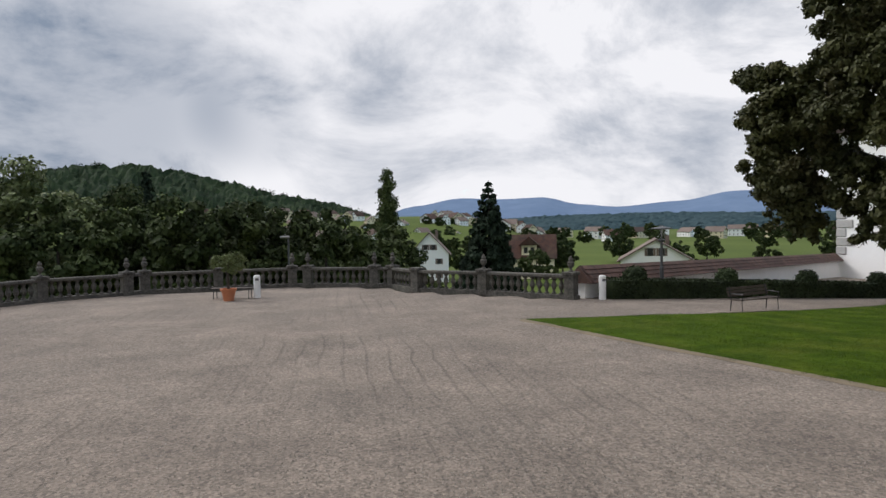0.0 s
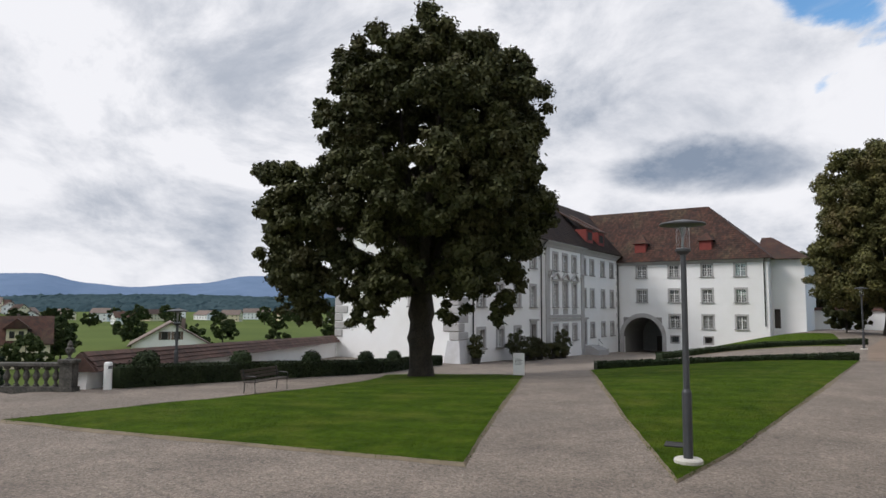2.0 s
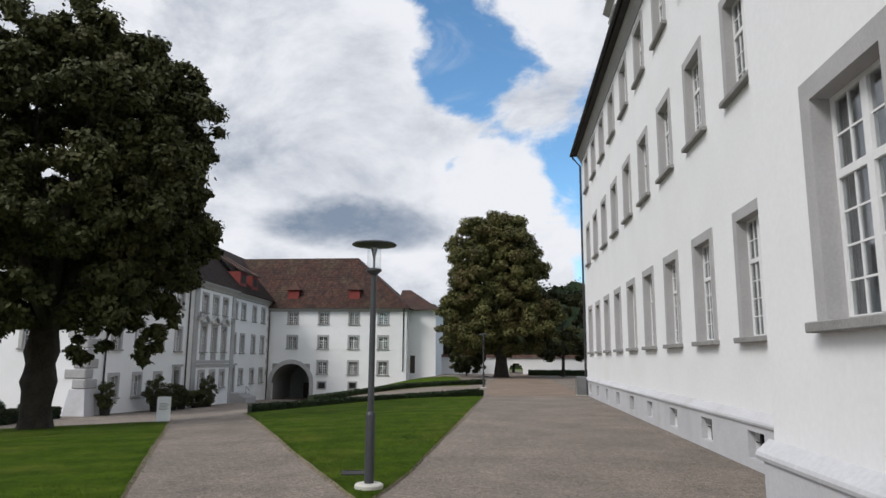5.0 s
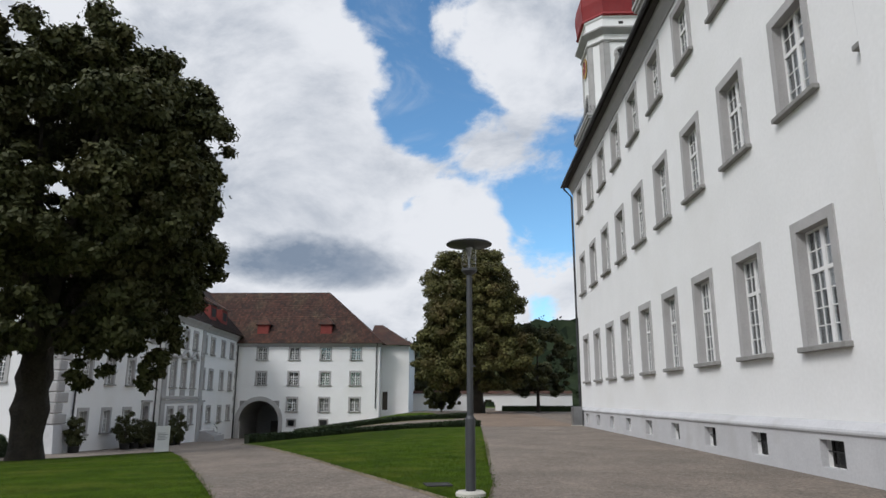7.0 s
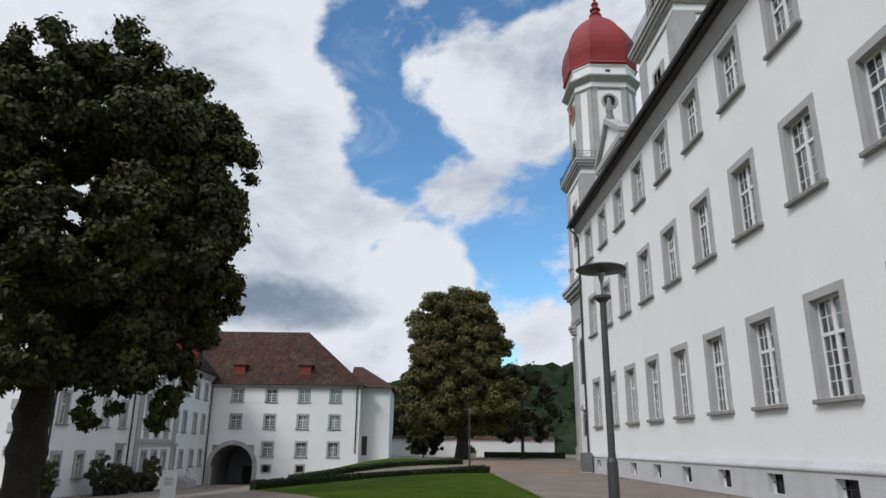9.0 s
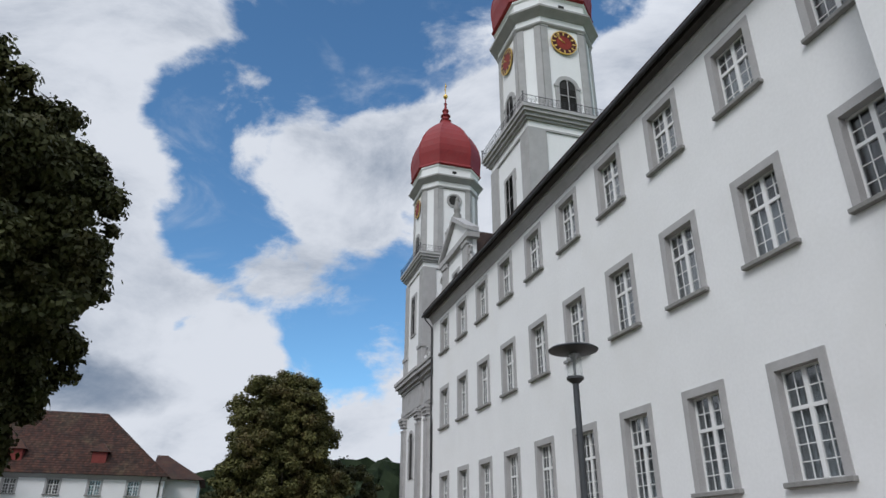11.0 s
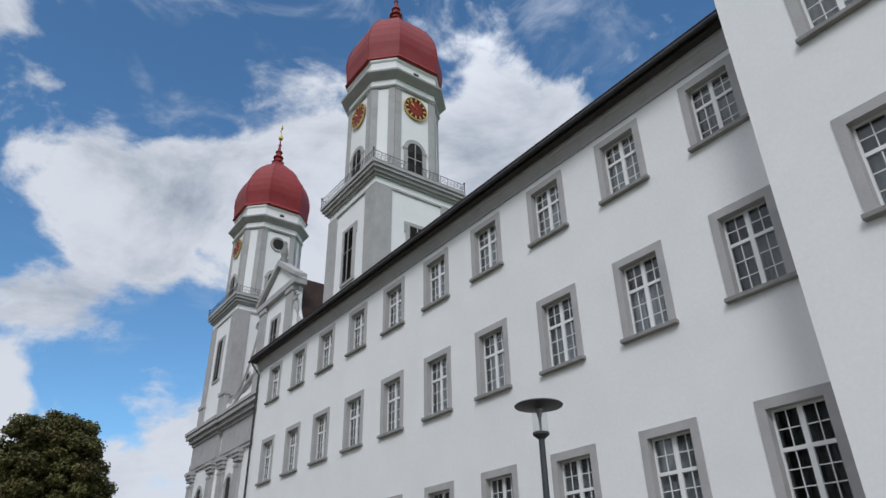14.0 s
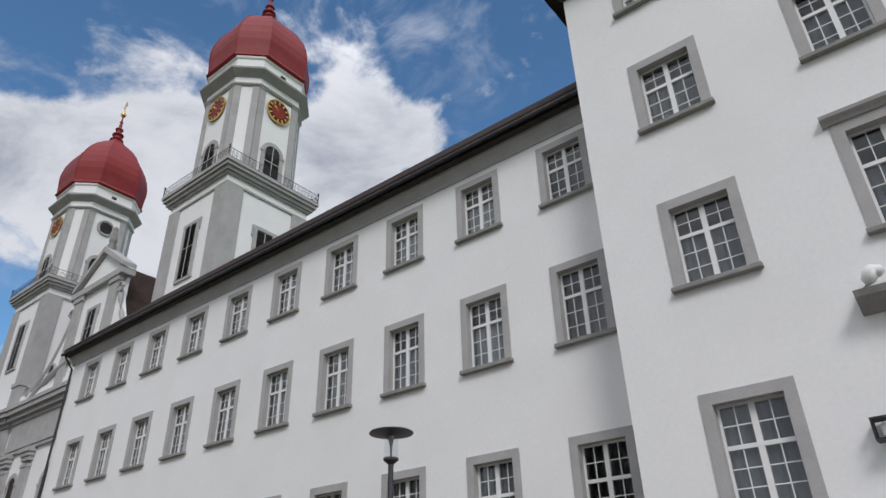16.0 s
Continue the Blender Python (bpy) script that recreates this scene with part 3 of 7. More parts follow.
def trunk_mesh(base_r, height, limbs, rng, lean=(0.0, 0.0)):
    """A tapered trunk with flared roots, and limbs of (height share, azimuth, length, rise)."""
    bm = bmesh.new()
    pts, rs = [], []
    for k in range(9):
        f = k / 8
        pts.append((lean[0] * f + 0.12 * base_r * math.sin(5 * f + 1), lean[1] * f + 0.12 * base_r * math.cos(4 * f), -0.4 + (height + 0.4) * f))
        rs.append(base_r * (1.0 + 0.45 * max(0, 0.15 - f) / 0.15) * (1 - 0.72 * f))
    tube(bm, pts, rs, 12)
    for f, az, length, rise in limbs:
        i = min(7, int(f * 8))
        p0 = Vector(pts[i]).lerp(Vector(pts[i + 1]), f * 8 - i)
        d = Vector((math.cos(az), math.sin(az), rise)).normalized()
        q = [p0 + d * length * s + Vector((0, 0, 0.12 * length * s * s)) + 0.05 * length * Vector((rng.uniform(-1, 1), rng.uniform(-1, 1), rng.uniform(-1, 1))) * (s > 0) for s in (0, 0.25, 0.5, 0.75, 1)]
        r = base_r * 0.42 * (1 - 0.5 * f)
        tube(bm, q, [r, r * 0.8, r * 0.6, r * 0.4, r * 0.15], 7)
    return bm


# ---- ground ----
def smooth(t):
    t = min(1.0, max(0.0, t))
    return t * t * (3 - 2 * t)


def yard(x, y):
    """Height of the court, which falls away to the north-east corner."""
    d = max(0.0, x - 10)
    a = 0.058 * min(d, 41) + 0.03 * max(0.0, min(x, 105) - 51)
    return -a * smooth((y - 3 - d * 0.067) / 24)


BALUSTRADE = [(9.7, 23.75), (7.2, 27.0), (4.85, 29.3), (3.4, 32.4), (0.0, 34.0), (-7.4, 33.0), (-10.8, 31.0), (-13.6, 27.6), (-15.6, 23.5)]
WALL_A, WALL_B = (10.3, 24.2), (50.0, 50.4)


def beyond(x, y):
    """How far a place lies outside the terrace's north and west edge (metres, negative inside)."""
    line = [(60, 54), WALL_B, *[(WALL_A[0], WALL_A[1])], *BALUSTRADE, (-17, 19), (-19, -40)]
    best, side = 1e9, 1.0
    for (x0, y0), (x1, y1) in zip(line, line[1:]):
        dx, dy = x1 - x0, y1 - y0
        k = min(1.0, max(0.0, ((x - x0) * dx + (y - y0) * dy) / (dx * dx + dy * dy)))
        px, py = x - x0 - k * dx, y - y0 - k * dy
        d = math.hypot(px, py)
        if d < best:
            best, side = d, (1.0 if dx * py - dy * px < 0 else -1.0)
    return best * side


PLAIN_Z = -10.0


def terrain(x, y):
    if x > 60 and y > 30:
        d = max(y - 52, 0) if x < 100 else max(y - 52, -50)
    else:
        d = beyond(x, y)
    h = yard(x, y)
    if d > 0.5:
        f = smooth((d - 0.5) / 22)
        h = h * (1 - f) + PLAIN_Z * f - 1.2 * min(1.0, (d - 0.5) / 1.0) * (1 - f)
    if x < 0 and y > 100:
        h += 26 * smooth((-x) / 400) * smooth((y - 100) / 400)
    return h


def axis_steps(lo, hi, fine_lo, fine_hi, fine, grow=1.35):
    mid = [fine_lo + fine * k for k in range(int((fine_hi - fine_lo) / fine) + 1)]
    up, step, v = [], fine, mid[-1]
    while v < hi:
        step *= grow
        v += step
        up.append(min(v, hi))
    down, step, v = [], fine, mid[0]
    while v > lo:
        step *= grow
        v -= step
        down.append(max(v, lo))
    return down[::-1] + mid + up


gx, gy = axis_steps(-4500, 4500, -24, 112, 1.4), axis_steps(-4500, 4500, -12, 62, 1.4)
verts = [(x, y, terrain(x, y)) for y in gy for x in gx]
nx = len(gx)
faces = [(j * nx + i, j * nx + i + 1, (j + 1) * nx + i + 1, (j + 1) * nx + i) for j in range(len(gy) - 1) for i in range(nx - 1)]
me = bpy.data.meshes.new("ground")
me.from_pydata(verts, [], faces)
me.materials.append(GRAVEL)
me.materials.append(PLAIN)
for f in me.polygons:
    cx, cy, _ = f.center
    outside = beyond(cx, cy) > 0.4 if cx < 60 else cy > 52
    f.material_index = 1 if outside or cx > 150 or cx < -60 or cy < -45 else 0
    f.use_smooth = True
ground = tagged(new("ground", me), "pale crushed-gravel court with meadow beyond", "ground", kind="structure")


def lawn(name, poly, label, lift=0.045, step=0.7):
    """A sheet of turf over a plan polygon, with an earth edge and grass blades standing along it."""
    xs, ys = [p[0] for p in poly], [p[1] for p in poly]

    def inside(x, y):
        r, n = False, len(poly)
        for k in range(n):
            (xa, ya), (xb, yb) = poly[k], poly[(k + 1) % n]
            if (ya > y) != (yb > y) and x < (xb - xa) * (y - ya) / (yb - ya) + xa:
                r = not r
        return r

    bm = bmesh.new()
    edge = []
    n = len(poly)
    for k in range(n):
        (xa, ya), (xb, yb) = poly[k], poly[(k + 1) % n]
        m = max(1, int(math.hypot(xb - xa, yb - ya) / 0.6))
        for i in range(m):
            w = 0.012 * math.sin(2.3 * (xa + i) + 3 * k) + random.uniform(-0.02, 0.02) if 0 < i else 0.0
            nxx, nyy = (yb - ya), (xa - xb)
            ln = math.hypot(nxx, nyy)
            edge.append((xa + (xb - xa) * i / m + w * nxx / ln, ya + (yb - ya) * i / m + w * nyy / ln))
    vs = [bm.verts.new((x, y, 0)) for x, y in edge]
    for k in range(len(vs)):
        bm.edges.new((vs[k], vs[(k + 1) % len(vs)]))
    bmesh.ops.triangle_fill(bm, use_beauty=True, edges=bm.edges[:])
    for _ in range(3):
        long = [e for e in bm.edges if e.calc_length() > 3.0]
        if long:
            bmesh.ops.subdivide_edges(bm, edges=long, cuts=1)
    bmesh.ops.triangulate(bm, faces=bm.faces[:])
    bmesh.ops.recalc_face_normals(bm, faces=bm.faces[:])
    if sum(f.normal.z for f in bm.faces) < 0:
        bmesh.ops.reverse_faces(bm, faces=bm.faces[:])
    for v in bm.verts:
        v.co.z = yard(v.co.x, v.co.y) + lift + 0.015 * noise.noise(v.co * 0.8)
    turf = tagged(link_mesh(name, bm, GRASS, smooth=True), label, "lawn", kind="structure")
    # earth edge
    bm = bmesh.new()
    m = len(edge)
    for k in range(m):
        (xa, ya), (xb, yb) = edge[k], edge[(k + 1) % m]
        cx, cy = sum(p[0] for p in edge) / m, sum(p[1] for p in edge) / m

        def out(x, y, w):
            d = math.hypot(x - cx, y - cy)
            return x + (x - cx) / d * w, y + (y - cy) / d * w

        w = 0.15 + 0.10 * noise.noise(Vector((xa, ya, 3)))
        (xo, yo), (xp, yp) = out(xa, ya, w), out(xb, yb, 0.15 + 0.10 * noise.noise(Vector((xb, yb, 3))))
        bm.faces.new([bm.verts.new(q) for q in ((xo, yo, yard(xo, yo) + 0.006), (xp, yp, yard(xp, yp) + 0.006), (xb, yb, yard(xb, yb) + lift + 0.004), (xa, ya, yard(xa, ya) + lift + 0.004))])
    bmesh.ops.recalc_face_normals(bm, faces=bm.faces[:])
    part("turf_edge", bm, EARTH, turf, "bare earth edge of the turf")
    # blades
    rng = np.random.default_rng(5)
    pts = []
    for k in range(m):
        (xa, ya), (xb, yb) = edge[k], edge[(k + 1) % m]
        if math.hypot(xa, ya) < 26:
            for _ in range(26):
                f = rng.random()
                pts.append((xa + (xb - xa) * f + rng.normal() * 0.05, ya + (yb - ya) * f + rng.normal() * 0.05))
    tries = 0
    while min(xs) < 28 and len(pts) < 26000 and tries < 90000:
        tries += 1
        x, y = rng.uniform(min(xs), min(max(xs), 30)), rng.uniform(min(ys), max(ys))
        if rng.random() < min(1.0, (13.0 / max(6.0, math.hypot(x, y))) ** 2) and inside(x, y):
            pts.append((x, y))
    vv, ff = [], []
    for x, y in pts:
        z, a, h = yard(x, y) + lift - 0.01, rng.uniform(0, 6.28), rng.uniform(0.02, 0.05)
        dx, dy, lx, ly = 0.008 * math.cos(a), 0.008 * math.sin(a), rng.normal() * 0.03, rng.normal() * 0.03
        k = len(vv)
        vv += [(x - dx, y - dy, z), (x + dx, y + dy, z), (x + lx, y + ly, z + h)]
        ff.append((k, k + 1, k + 2))
    bme = bpy.data.meshes.new("grass_blades")
    bme.from_pydata(vv, [], ff)
    bme.materials.append(GRASS)
    tagged(new("grass_blades", bme), "short mown grass blades on the lawn", "grass", kind="stuff")
    return turf


lawn("lawn_west", [(8.7, 7.12), (15.5, 10.3), (22.5, 13.55), (28.4, 16.4), (30.0, 18.8), (30.8, 24.0), (28.0, 25.0), (25.0, 22.9), (21.4, 20.9), (16.5, 19.3), (11.3, 18.4), (8.5, 18.5), (5.75, 18.95), (6.6, 15.2)], "mown green lawn beneath the lime tree")
lawn("lawn_east", [(9.78, 3.55), (12.6, 3.3), (25, 3.05), (42.5, 2.75), (39.5, 7.5), (33.4, 14.9), (25.5, 11.2), (16, 6.7)], "mown green triangular lawn with a lamp")
lawn("lawn_bank", [(60, 4.6), (90, 8.0), (98, 14.5), (98.5, 24), (72, 20), (50, 14.5)], "mown green bank before the wing")


COBBLE = material("cobble_stone", (0.13, 0.092, 0.066), (0.27, 0.20, 0.145), 0.9, 0.6, 9.0, 0.9, 0.04, stain=(0.12, 0.085, 0.06), stain_scale=0.3)
bm = bmesh.new()
prism(bm, [(44.5, -3.9), (111.9, -3.9), (111.9, 2.0), (58.0, 3.1), (43.6, 2.4)], -0.1, 0.008)
tagged(link_mesh("pavement", bm, COBBLE), "brown cobbled court between the lawn and the far wall", "pavement", kind="structure")


# ---- long convent wing beside the path ----
WING_Y, WING_END, RISALIT_X, RISALIT_Y = -4.31, 46.6, 8.92, -2.53
ROWS_Z = [(2.82, 3.08), (8.68, 2.76), (13.80, 2.50)]
COLS_X = [43.86 - 3.69 * k for k in range(10)]
WIN_W, FRAME_W = 1.98, 0.255


def structure(name, bm, mat, m, label, category, smooth=False):
    ob = link_mesh(name, bm, mat, smooth=smooth)
    ob.matrix_basis = m
    return tagged(ob, label, category, kind="structure")


wing_m = pose(WING_END, WING_Y, 0, 0, 0, 180)
holes = []
for cx in COLS_X:
    u = WING_END - cx
    holes += [(u - WIN_W / 2 + 0.03, u + WIN_W / 2 - 0.03, z + 0.0, z + h - 0.03) for z, h in ROWS_Z]
    holes.append((u - 0.5, u + 0.5, 0.22, 0.82))
wall_wing = structure("wall_wing", wall_mesh(WING_END - RISALIT_X, -0.6, 17.0, 0.7, holes), PLASTER, wing_m, "white plastered wall of the convent wing", "wall")
bm = wall_mesh(WING_END - RISALIT_X, -0.6, 0.98, 0.16, [h for h in holes if h[3] < 1])
part("plinth", bm, PLINTH, wall_wing, "grey rendered plinth").location = (0, -0.163, 0)
bm = bmesh.new()
profile_run(bm, [(0.0, 0.97), (-0.20, 0.97), (-0.21, 1.02), (-0.19, 1.07), (-0.003, 1.24), (0.0, 1.24)], 0, WING_END - RISALIT_X)
part("plinth_cap", bm, PLINTH, wall_wing, "sloping top of the plinth")
bm = bmesh.new()
profile_run(bm, [(0.0, 16.55), (-0.05, 16.55), (-0.07, 16.66), (-0.14, 16.8), (-0.2, 16.92), (-0.28, 17.0), (-0.3, 17.14), (0.0, 17.14)], -0.2, WING_END - RISALIT_X)
part("eaves_cornice", bm, STONE, wall_wing, "moulded grey stone cornice")
proto = None
for cx in COLS_X:
    for r, (z, h) in enumerate(ROWS_Z):
        m = pose(cx, WING_Y, z, 0, 0, 180)
        if cx == COLS_X[0]:
            w = window(m, WIN_W, h, FRAME_W, 2, (6, 5, 5)[r], 0.33, "wing windows", curtain=(0.97, 0.62, 0.62)[r])
            proto = (proto or []) + [w]
        else:
            copy_thing(proto[r], m)
cellar = None
for cx in COLS_X:
    m = pose(cx, WING_Y, 0.22, 0, 0, 180)
    cellar = cellar_window(m) if cellar is None else (copy_thing(cellar, m), cellar)[1]
# the rest of the wing's body
structure("wall_wing_end", boxes((WING_END - 0.7, WING_END, -13.2, WING_Y - 0.7, -0.6, 17.0)), PLASTER, Matrix(), "white plastered end wall of the wing", "wall")
structure("wall_wing_back", boxes((RISALIT_X, WING_END - 0.7, -13.9, -13.2, -0.6, 17.0)), PLASTER, Matrix(), "white plastered rear wall of the wing", "wall")
# floors and corridor wall are greyed so the rooms look dim
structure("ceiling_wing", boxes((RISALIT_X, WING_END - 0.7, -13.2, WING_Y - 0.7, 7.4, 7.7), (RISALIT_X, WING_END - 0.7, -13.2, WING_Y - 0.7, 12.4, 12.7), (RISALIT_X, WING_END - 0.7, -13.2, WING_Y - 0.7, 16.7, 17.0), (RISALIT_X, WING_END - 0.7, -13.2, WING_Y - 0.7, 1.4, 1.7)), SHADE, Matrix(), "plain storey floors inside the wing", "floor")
structure("wall_wing_corridor", boxes((RISALIT_X, WING_END - 0.7, -8.4, -8.2, 1.7, 16.7)), SHADE, Matrix(), "inner corridor wall, coloured grey to imitate indoor shade", "wall")


def tiled_slope(w, run, rise, tile=0.22, course=0.33, mat=BRICK_TILE, seed=1):
    """Courses of plain tiles as one mesh of islands over a slope: along +x, rising to +y."""
    rng = np.random.default_rng(seed)
    ln = math.hypot(run, rise)
    n, m = max(2, int(w / tile)), max(2, int(ln / course))
    vv, ff = [], []
    cy, cz = run / ln, rise / ln
    for j in range(m):
        s0, s1 = j * ln / m, (j + 1.25) * ln / m
        for i in range(n):
            x0 = (i + 0.5 * (j % 2)) * w / n
            x1 = min(x0 + w / n * 0.97, w)
            if x0 >= w - 0.01:
                continue
            h0, h1 = 0.045 + rng.uniform(0, 0.018), 0.012
            k = len(vv)
            for x, s, h in ((x0, s0, h0), (x1, s0, h0), (x1, min(s1, ln), h1), (x0, min(s1, ln), h1), (x0, s0, h0 - 0.03), (x1, s0, h0 - 0.03)):
                vv.append((x, s * cy - h * cz, s * cz + h * cy))
            ff += [(k, k + 1, k + 2, k + 3), (k + 4, k + 5, k + 1, k)]
    me = bpy.data.meshes.new("tiles")
    me.from_pydata(vv, [], ff)
    me.materials.append(mat)
    return me


roof = structure("roof_wing", boxes((RISALIT_X - 0.3, WING_END + 0.45, -9.2, -3.72, 17.14, 17.34)), DARK_EAVE, Matrix(), "dark eaves boards and tiled roof of the wing", "roof")
bm = bmesh.new()
prism_pts = [(-3.62, 17.34), (-3.62, 17.56), (-9.2, 23.3), (-14.6, 17.56), (-14.6, 17.34)]
profile_run(bm, prism_pts, RISALIT_X - 0.3, WING_END + 0.45)
part("roof_slope", bm, DARK_TILE, roof, "dark brown tiled slope")
bm = bmesh.new()
tube(bm, [(RISALIT_X, -3.58, 17.30), (WING_END + 0.5, -3.58, 17.22)], 0.09, 8)
part("gutter", bm, LEAD, roof, "dark metal gutter")
bm = bmesh.new()
tube(bm, [(WING_END + 0.12, -3.62, 17.2), (WING_END + 0.06, -3.7, 16.9), (WING_END + 0.02, -4.2, 16.3), (WING_END + 0.02, -4.2, 0.9), (WING_END + 0.02, -4.05, 0.5), (WING_END + 0.02, -4.02, 0.0)], 0.075, 8)
tagged(link_mesh("downpipe", bm, LEAD), "dark metal downpipe at the wing's corner", "pipe", kind="structure")

# risalit with portal
ris_m = pose(RISALIT_X, RISALIT_Y, 0, 0, 0, 180)
RIS_COLS = [6.15, 1.78, -2.59]
RIS_ROWS = [(2.74, 3.05), (8.49, 2.62), (13.60, 2.58), (18.45, 1.35)]
RIS_LEN = 14.4
holes = []
for k, cx in enumerate(RIS_COLS):
    u = RISALIT_X - cx
    for r, (z, h) in enumerate(RIS_ROWS):
        if k == 1 and r == 0:
            holes.append((u - 1.0, u + 1.0, 1.22, 4.6))
        else:
            ww = 2.1 if k != 1 else 2.0
            holes.append((u - ww / 2 + 0.03, u + ww / 2 - 0.03, z, z + (h if not (k == 1 and r == 1) else 2.95) - 0.03))
    if k != 1:
        holes.append((u - 0.5, u + 0.5, 0.22, 0.82))
wall_ris = structure("wall_risalit", wall_mesh(RIS_LEN, -0.6, 20.6, 0.7, holes), PLASTER, ris_m, "white plastered wall of the projecting middle", "wall")
bm = wall_mesh(RIS_LEN, -0.6, 0.98, 0.16, [(h[0], h[1], h[2], min(h[3], 0.98)) for h in holes if h[3] < 1])
part("plinth", bm, PLINTH, wall_ris, "grey rendered plinth").location = (0, -0.163, 0)
bm = bmesh.new()
profile_run(bm, [(0.0, 0.97), (-0.20, 0.97), (-0.21, 1.02), (-0.19, 1.07), (-0.003, 1.24), (0.0, 1.24)], -0.2, RIS_LEN)
part("plinth_cap", bm, PLINTH, wall_ris, "sloping top of the plinth")
structure("wall_risalit_side", boxes((RISALIT_X - 0.7, RISALIT_X - 0.003, -13.9, RISALIT_Y - 0.7, -0.6, 20.6)), PLASTER, Matrix(), "white plastered side of the projecting middle", "wall")
structure("wall_risalit_far_side", boxes((RISALIT_X - RIS_LEN, RISALIT_X - RIS_LEN + 0.7, -13.9, RISALIT_Y - 0.7, -0.6, 20.6)), PLASTER, Matrix(), "white plastered far side of the projecting middle", "wall")
structure("wall_risalit_back", boxes((RISALIT_X - RIS_LEN + 0.7, RISALIT_X - 0.7, -13.9, -13.2, -0.6, 20.6)), PLASTER, Matrix(), "white plastered rear wall", "wall")
# grey in place of white plaster, to imitate the room's shade
structure("wall_risalit_corridor", boxes((RISALIT_X - RIS_LEN + 0.7, RISALIT_X - 0.7, -7.2, -7.0, -0.4, 20.4)), SHADE, Matrix(), "inner corridor wall, coloured grey to imitate indoor shade", "wall")
roof = structure("roof_risalit", boxes((RISALIT_X - RIS_LEN - 0.9, RISALIT_X + 0.75, -14.6, RISALIT_Y + 0.85, 21.25, 21.4)), DARK_EAVE, Matrix(), "dark boarded eaves and roof of the middle", "roof")
bm = bmesh.new()
for k, (o, z0, z1) in enumerate(((0.12, 20.5, 20.75), (0.3, 20.75, 21.0), (0.5, 21.0, 21.25))):
    box(bm, RISALIT_X - RIS_LEN - o, RISALIT_X + o, -14.3, RISALIT_Y + o, z0, z1)
part("eaves_cornice", bm, DARK_EAVE, roof, "dark coved eaves")
bm = bmesh.new()
profile_run(bm, [(RISALIT_Y + 0.9, 21.4), (-8.2, 25.6), (-14.6, 21.4)], RISALIT_X - RIS_LEN - 0.9, RISALIT_X + 0.75)
part("roof_slope", bm, BRICK_TILE, roof)
for k, cx in enumerate(RIS_COLS):
    for r, (z, h) in enumerate(RIS_ROWS):
        m = pose(cx, RISALIT_Y, z, 0, 0, 180)
        if k == 1 and r == 0:
            continue
        if k == 1 and r == 1:
            window(m, 2.0, 2.95, 0.27, 2, 5, 0.33, "middle windows", "white casement window with a moulded stone hood", cap=True, curtain=0.62)
        else:
            window(m, 2.1 if k != 1 else 2.0, h, 0.27, 2, (6, 5, 5, 3)[r], 0.33, "middle windows", curtain=(0.97, 0.62, 0.62, 0.97)[r])
    if k != 1:
        copy_thing(cellar, pose(cx, RISALIT_Y, 0.22, 0, 0, 180))
# wing beyond the risalit, behind the camera
structure("wall_wing_west", boxes((-45, RISALIT_X - RIS_LEN, WING_Y - 0.7, WING_Y, -0.6, 17.0)), PLASTER, Matrix(), "white plastered wall of the wing's other half", "wall")
structure("roof_wing_west", boxes((-45, RISALIT_X - RIS_LEN - 0.9, -14.6, -3.7, 17.0, 17.3)), DARK_EAVE, Matrix(), "dark roof of the wing's other half", "roof")

# portal, perron and its rail
door = thing("door_1", pose(1.85, RISALIT_Y, 1.25, 0, 0, 180), "oak double door in a stone portal above the steps", "door", kind="structure")
part("door_frame", boxes((-1.25, -0.97, -0.12, 0.5, 0, 3.6), (0.97, 1.25, -0.12, 0.5, 0, 3.6), (-0.97, 0.97, -0.12, 0.5, 3.32, 3.6)), STONE, door, "grey stone portal")
for s in (-1, 1):
    a, b = sorted((s * 0.01, s * 0.97))
    leaf = part("door_leaf", boxes((a, b, 0.3, 0.37, 0, 3.32), bevel=0.01), WOOD, door, "dark oak leaf")
    part("panel", boxes((a + 0.15, b - 0.15, 0.27, 0.3, 0.3, 1.5), (a + 0.15, b - 0.15, 0.27, 0.3, 1.75, 3.0), bevel=0.01), WOOD, leaf)
canopy = thing("door_canopy", pose(1.85, RISALIT_Y, 6.95, 0, 0, 180), "moulded stone canopy with a scrolled top over the portal", "canopy")
bm = bmesh.new()
profile_run(bm, [(0.05, -0.25), (-0.15, -0.22), (-0.35, -0.08), (-0.55, 0.0), (-0.6, 0.14), (0.05, 0.2)], -1.6, 1.6)
part("cornice", bm, SILL, canopy, "weathered stone moulding")
for s in (-1, 1):
    bm = bmesh.new()
    tube(bm, [(s * (1.35 - 0.35 * f), -0.3, 0.22 + 0.35 * math.sin(f * 2.4)) for f in (0, 0.2, 0.4, 0.6, 0.8, 1.0)], [0.08, 0.14, 0.17, 0.17, 0.14, 0.1], 8)
    part("scroll", bm, WHITE_PAINT, canopy, "white stone scroll", smooth=True)
lantern = thing("wall_lantern", pose(3.75, RISALIT_Y, 4.35, 0, 0, 180), "black iron box lantern beside the portal", "wall lamp")
bm = bmesh.new()
for x in (-0.17, 0.17):
    for y in (-0.42, -0.08):
        box(bm, x - 0.018, x + 0.018, y - 0.018, y + 0.018, -0.2, 0.2)
for z in (-0.2, 0.2):
    box(bm, -0.19, 0.19, -0.44, -0.06, z - 0.02, z + 0.02)
part("cage", bm, LEAD, lantern)
part("bracket", boxes((-0.03, 0.03, -0.08, 0.0, -0.15, 0.15)), LEAD, lantern)
part("lamp_tube", lathe(bmesh.new(), [(0.05, -0.12), (0.06, 0.05), (0.03, 0.12)], 8, 0, -0.25), WHITE_PAINT, lantern)

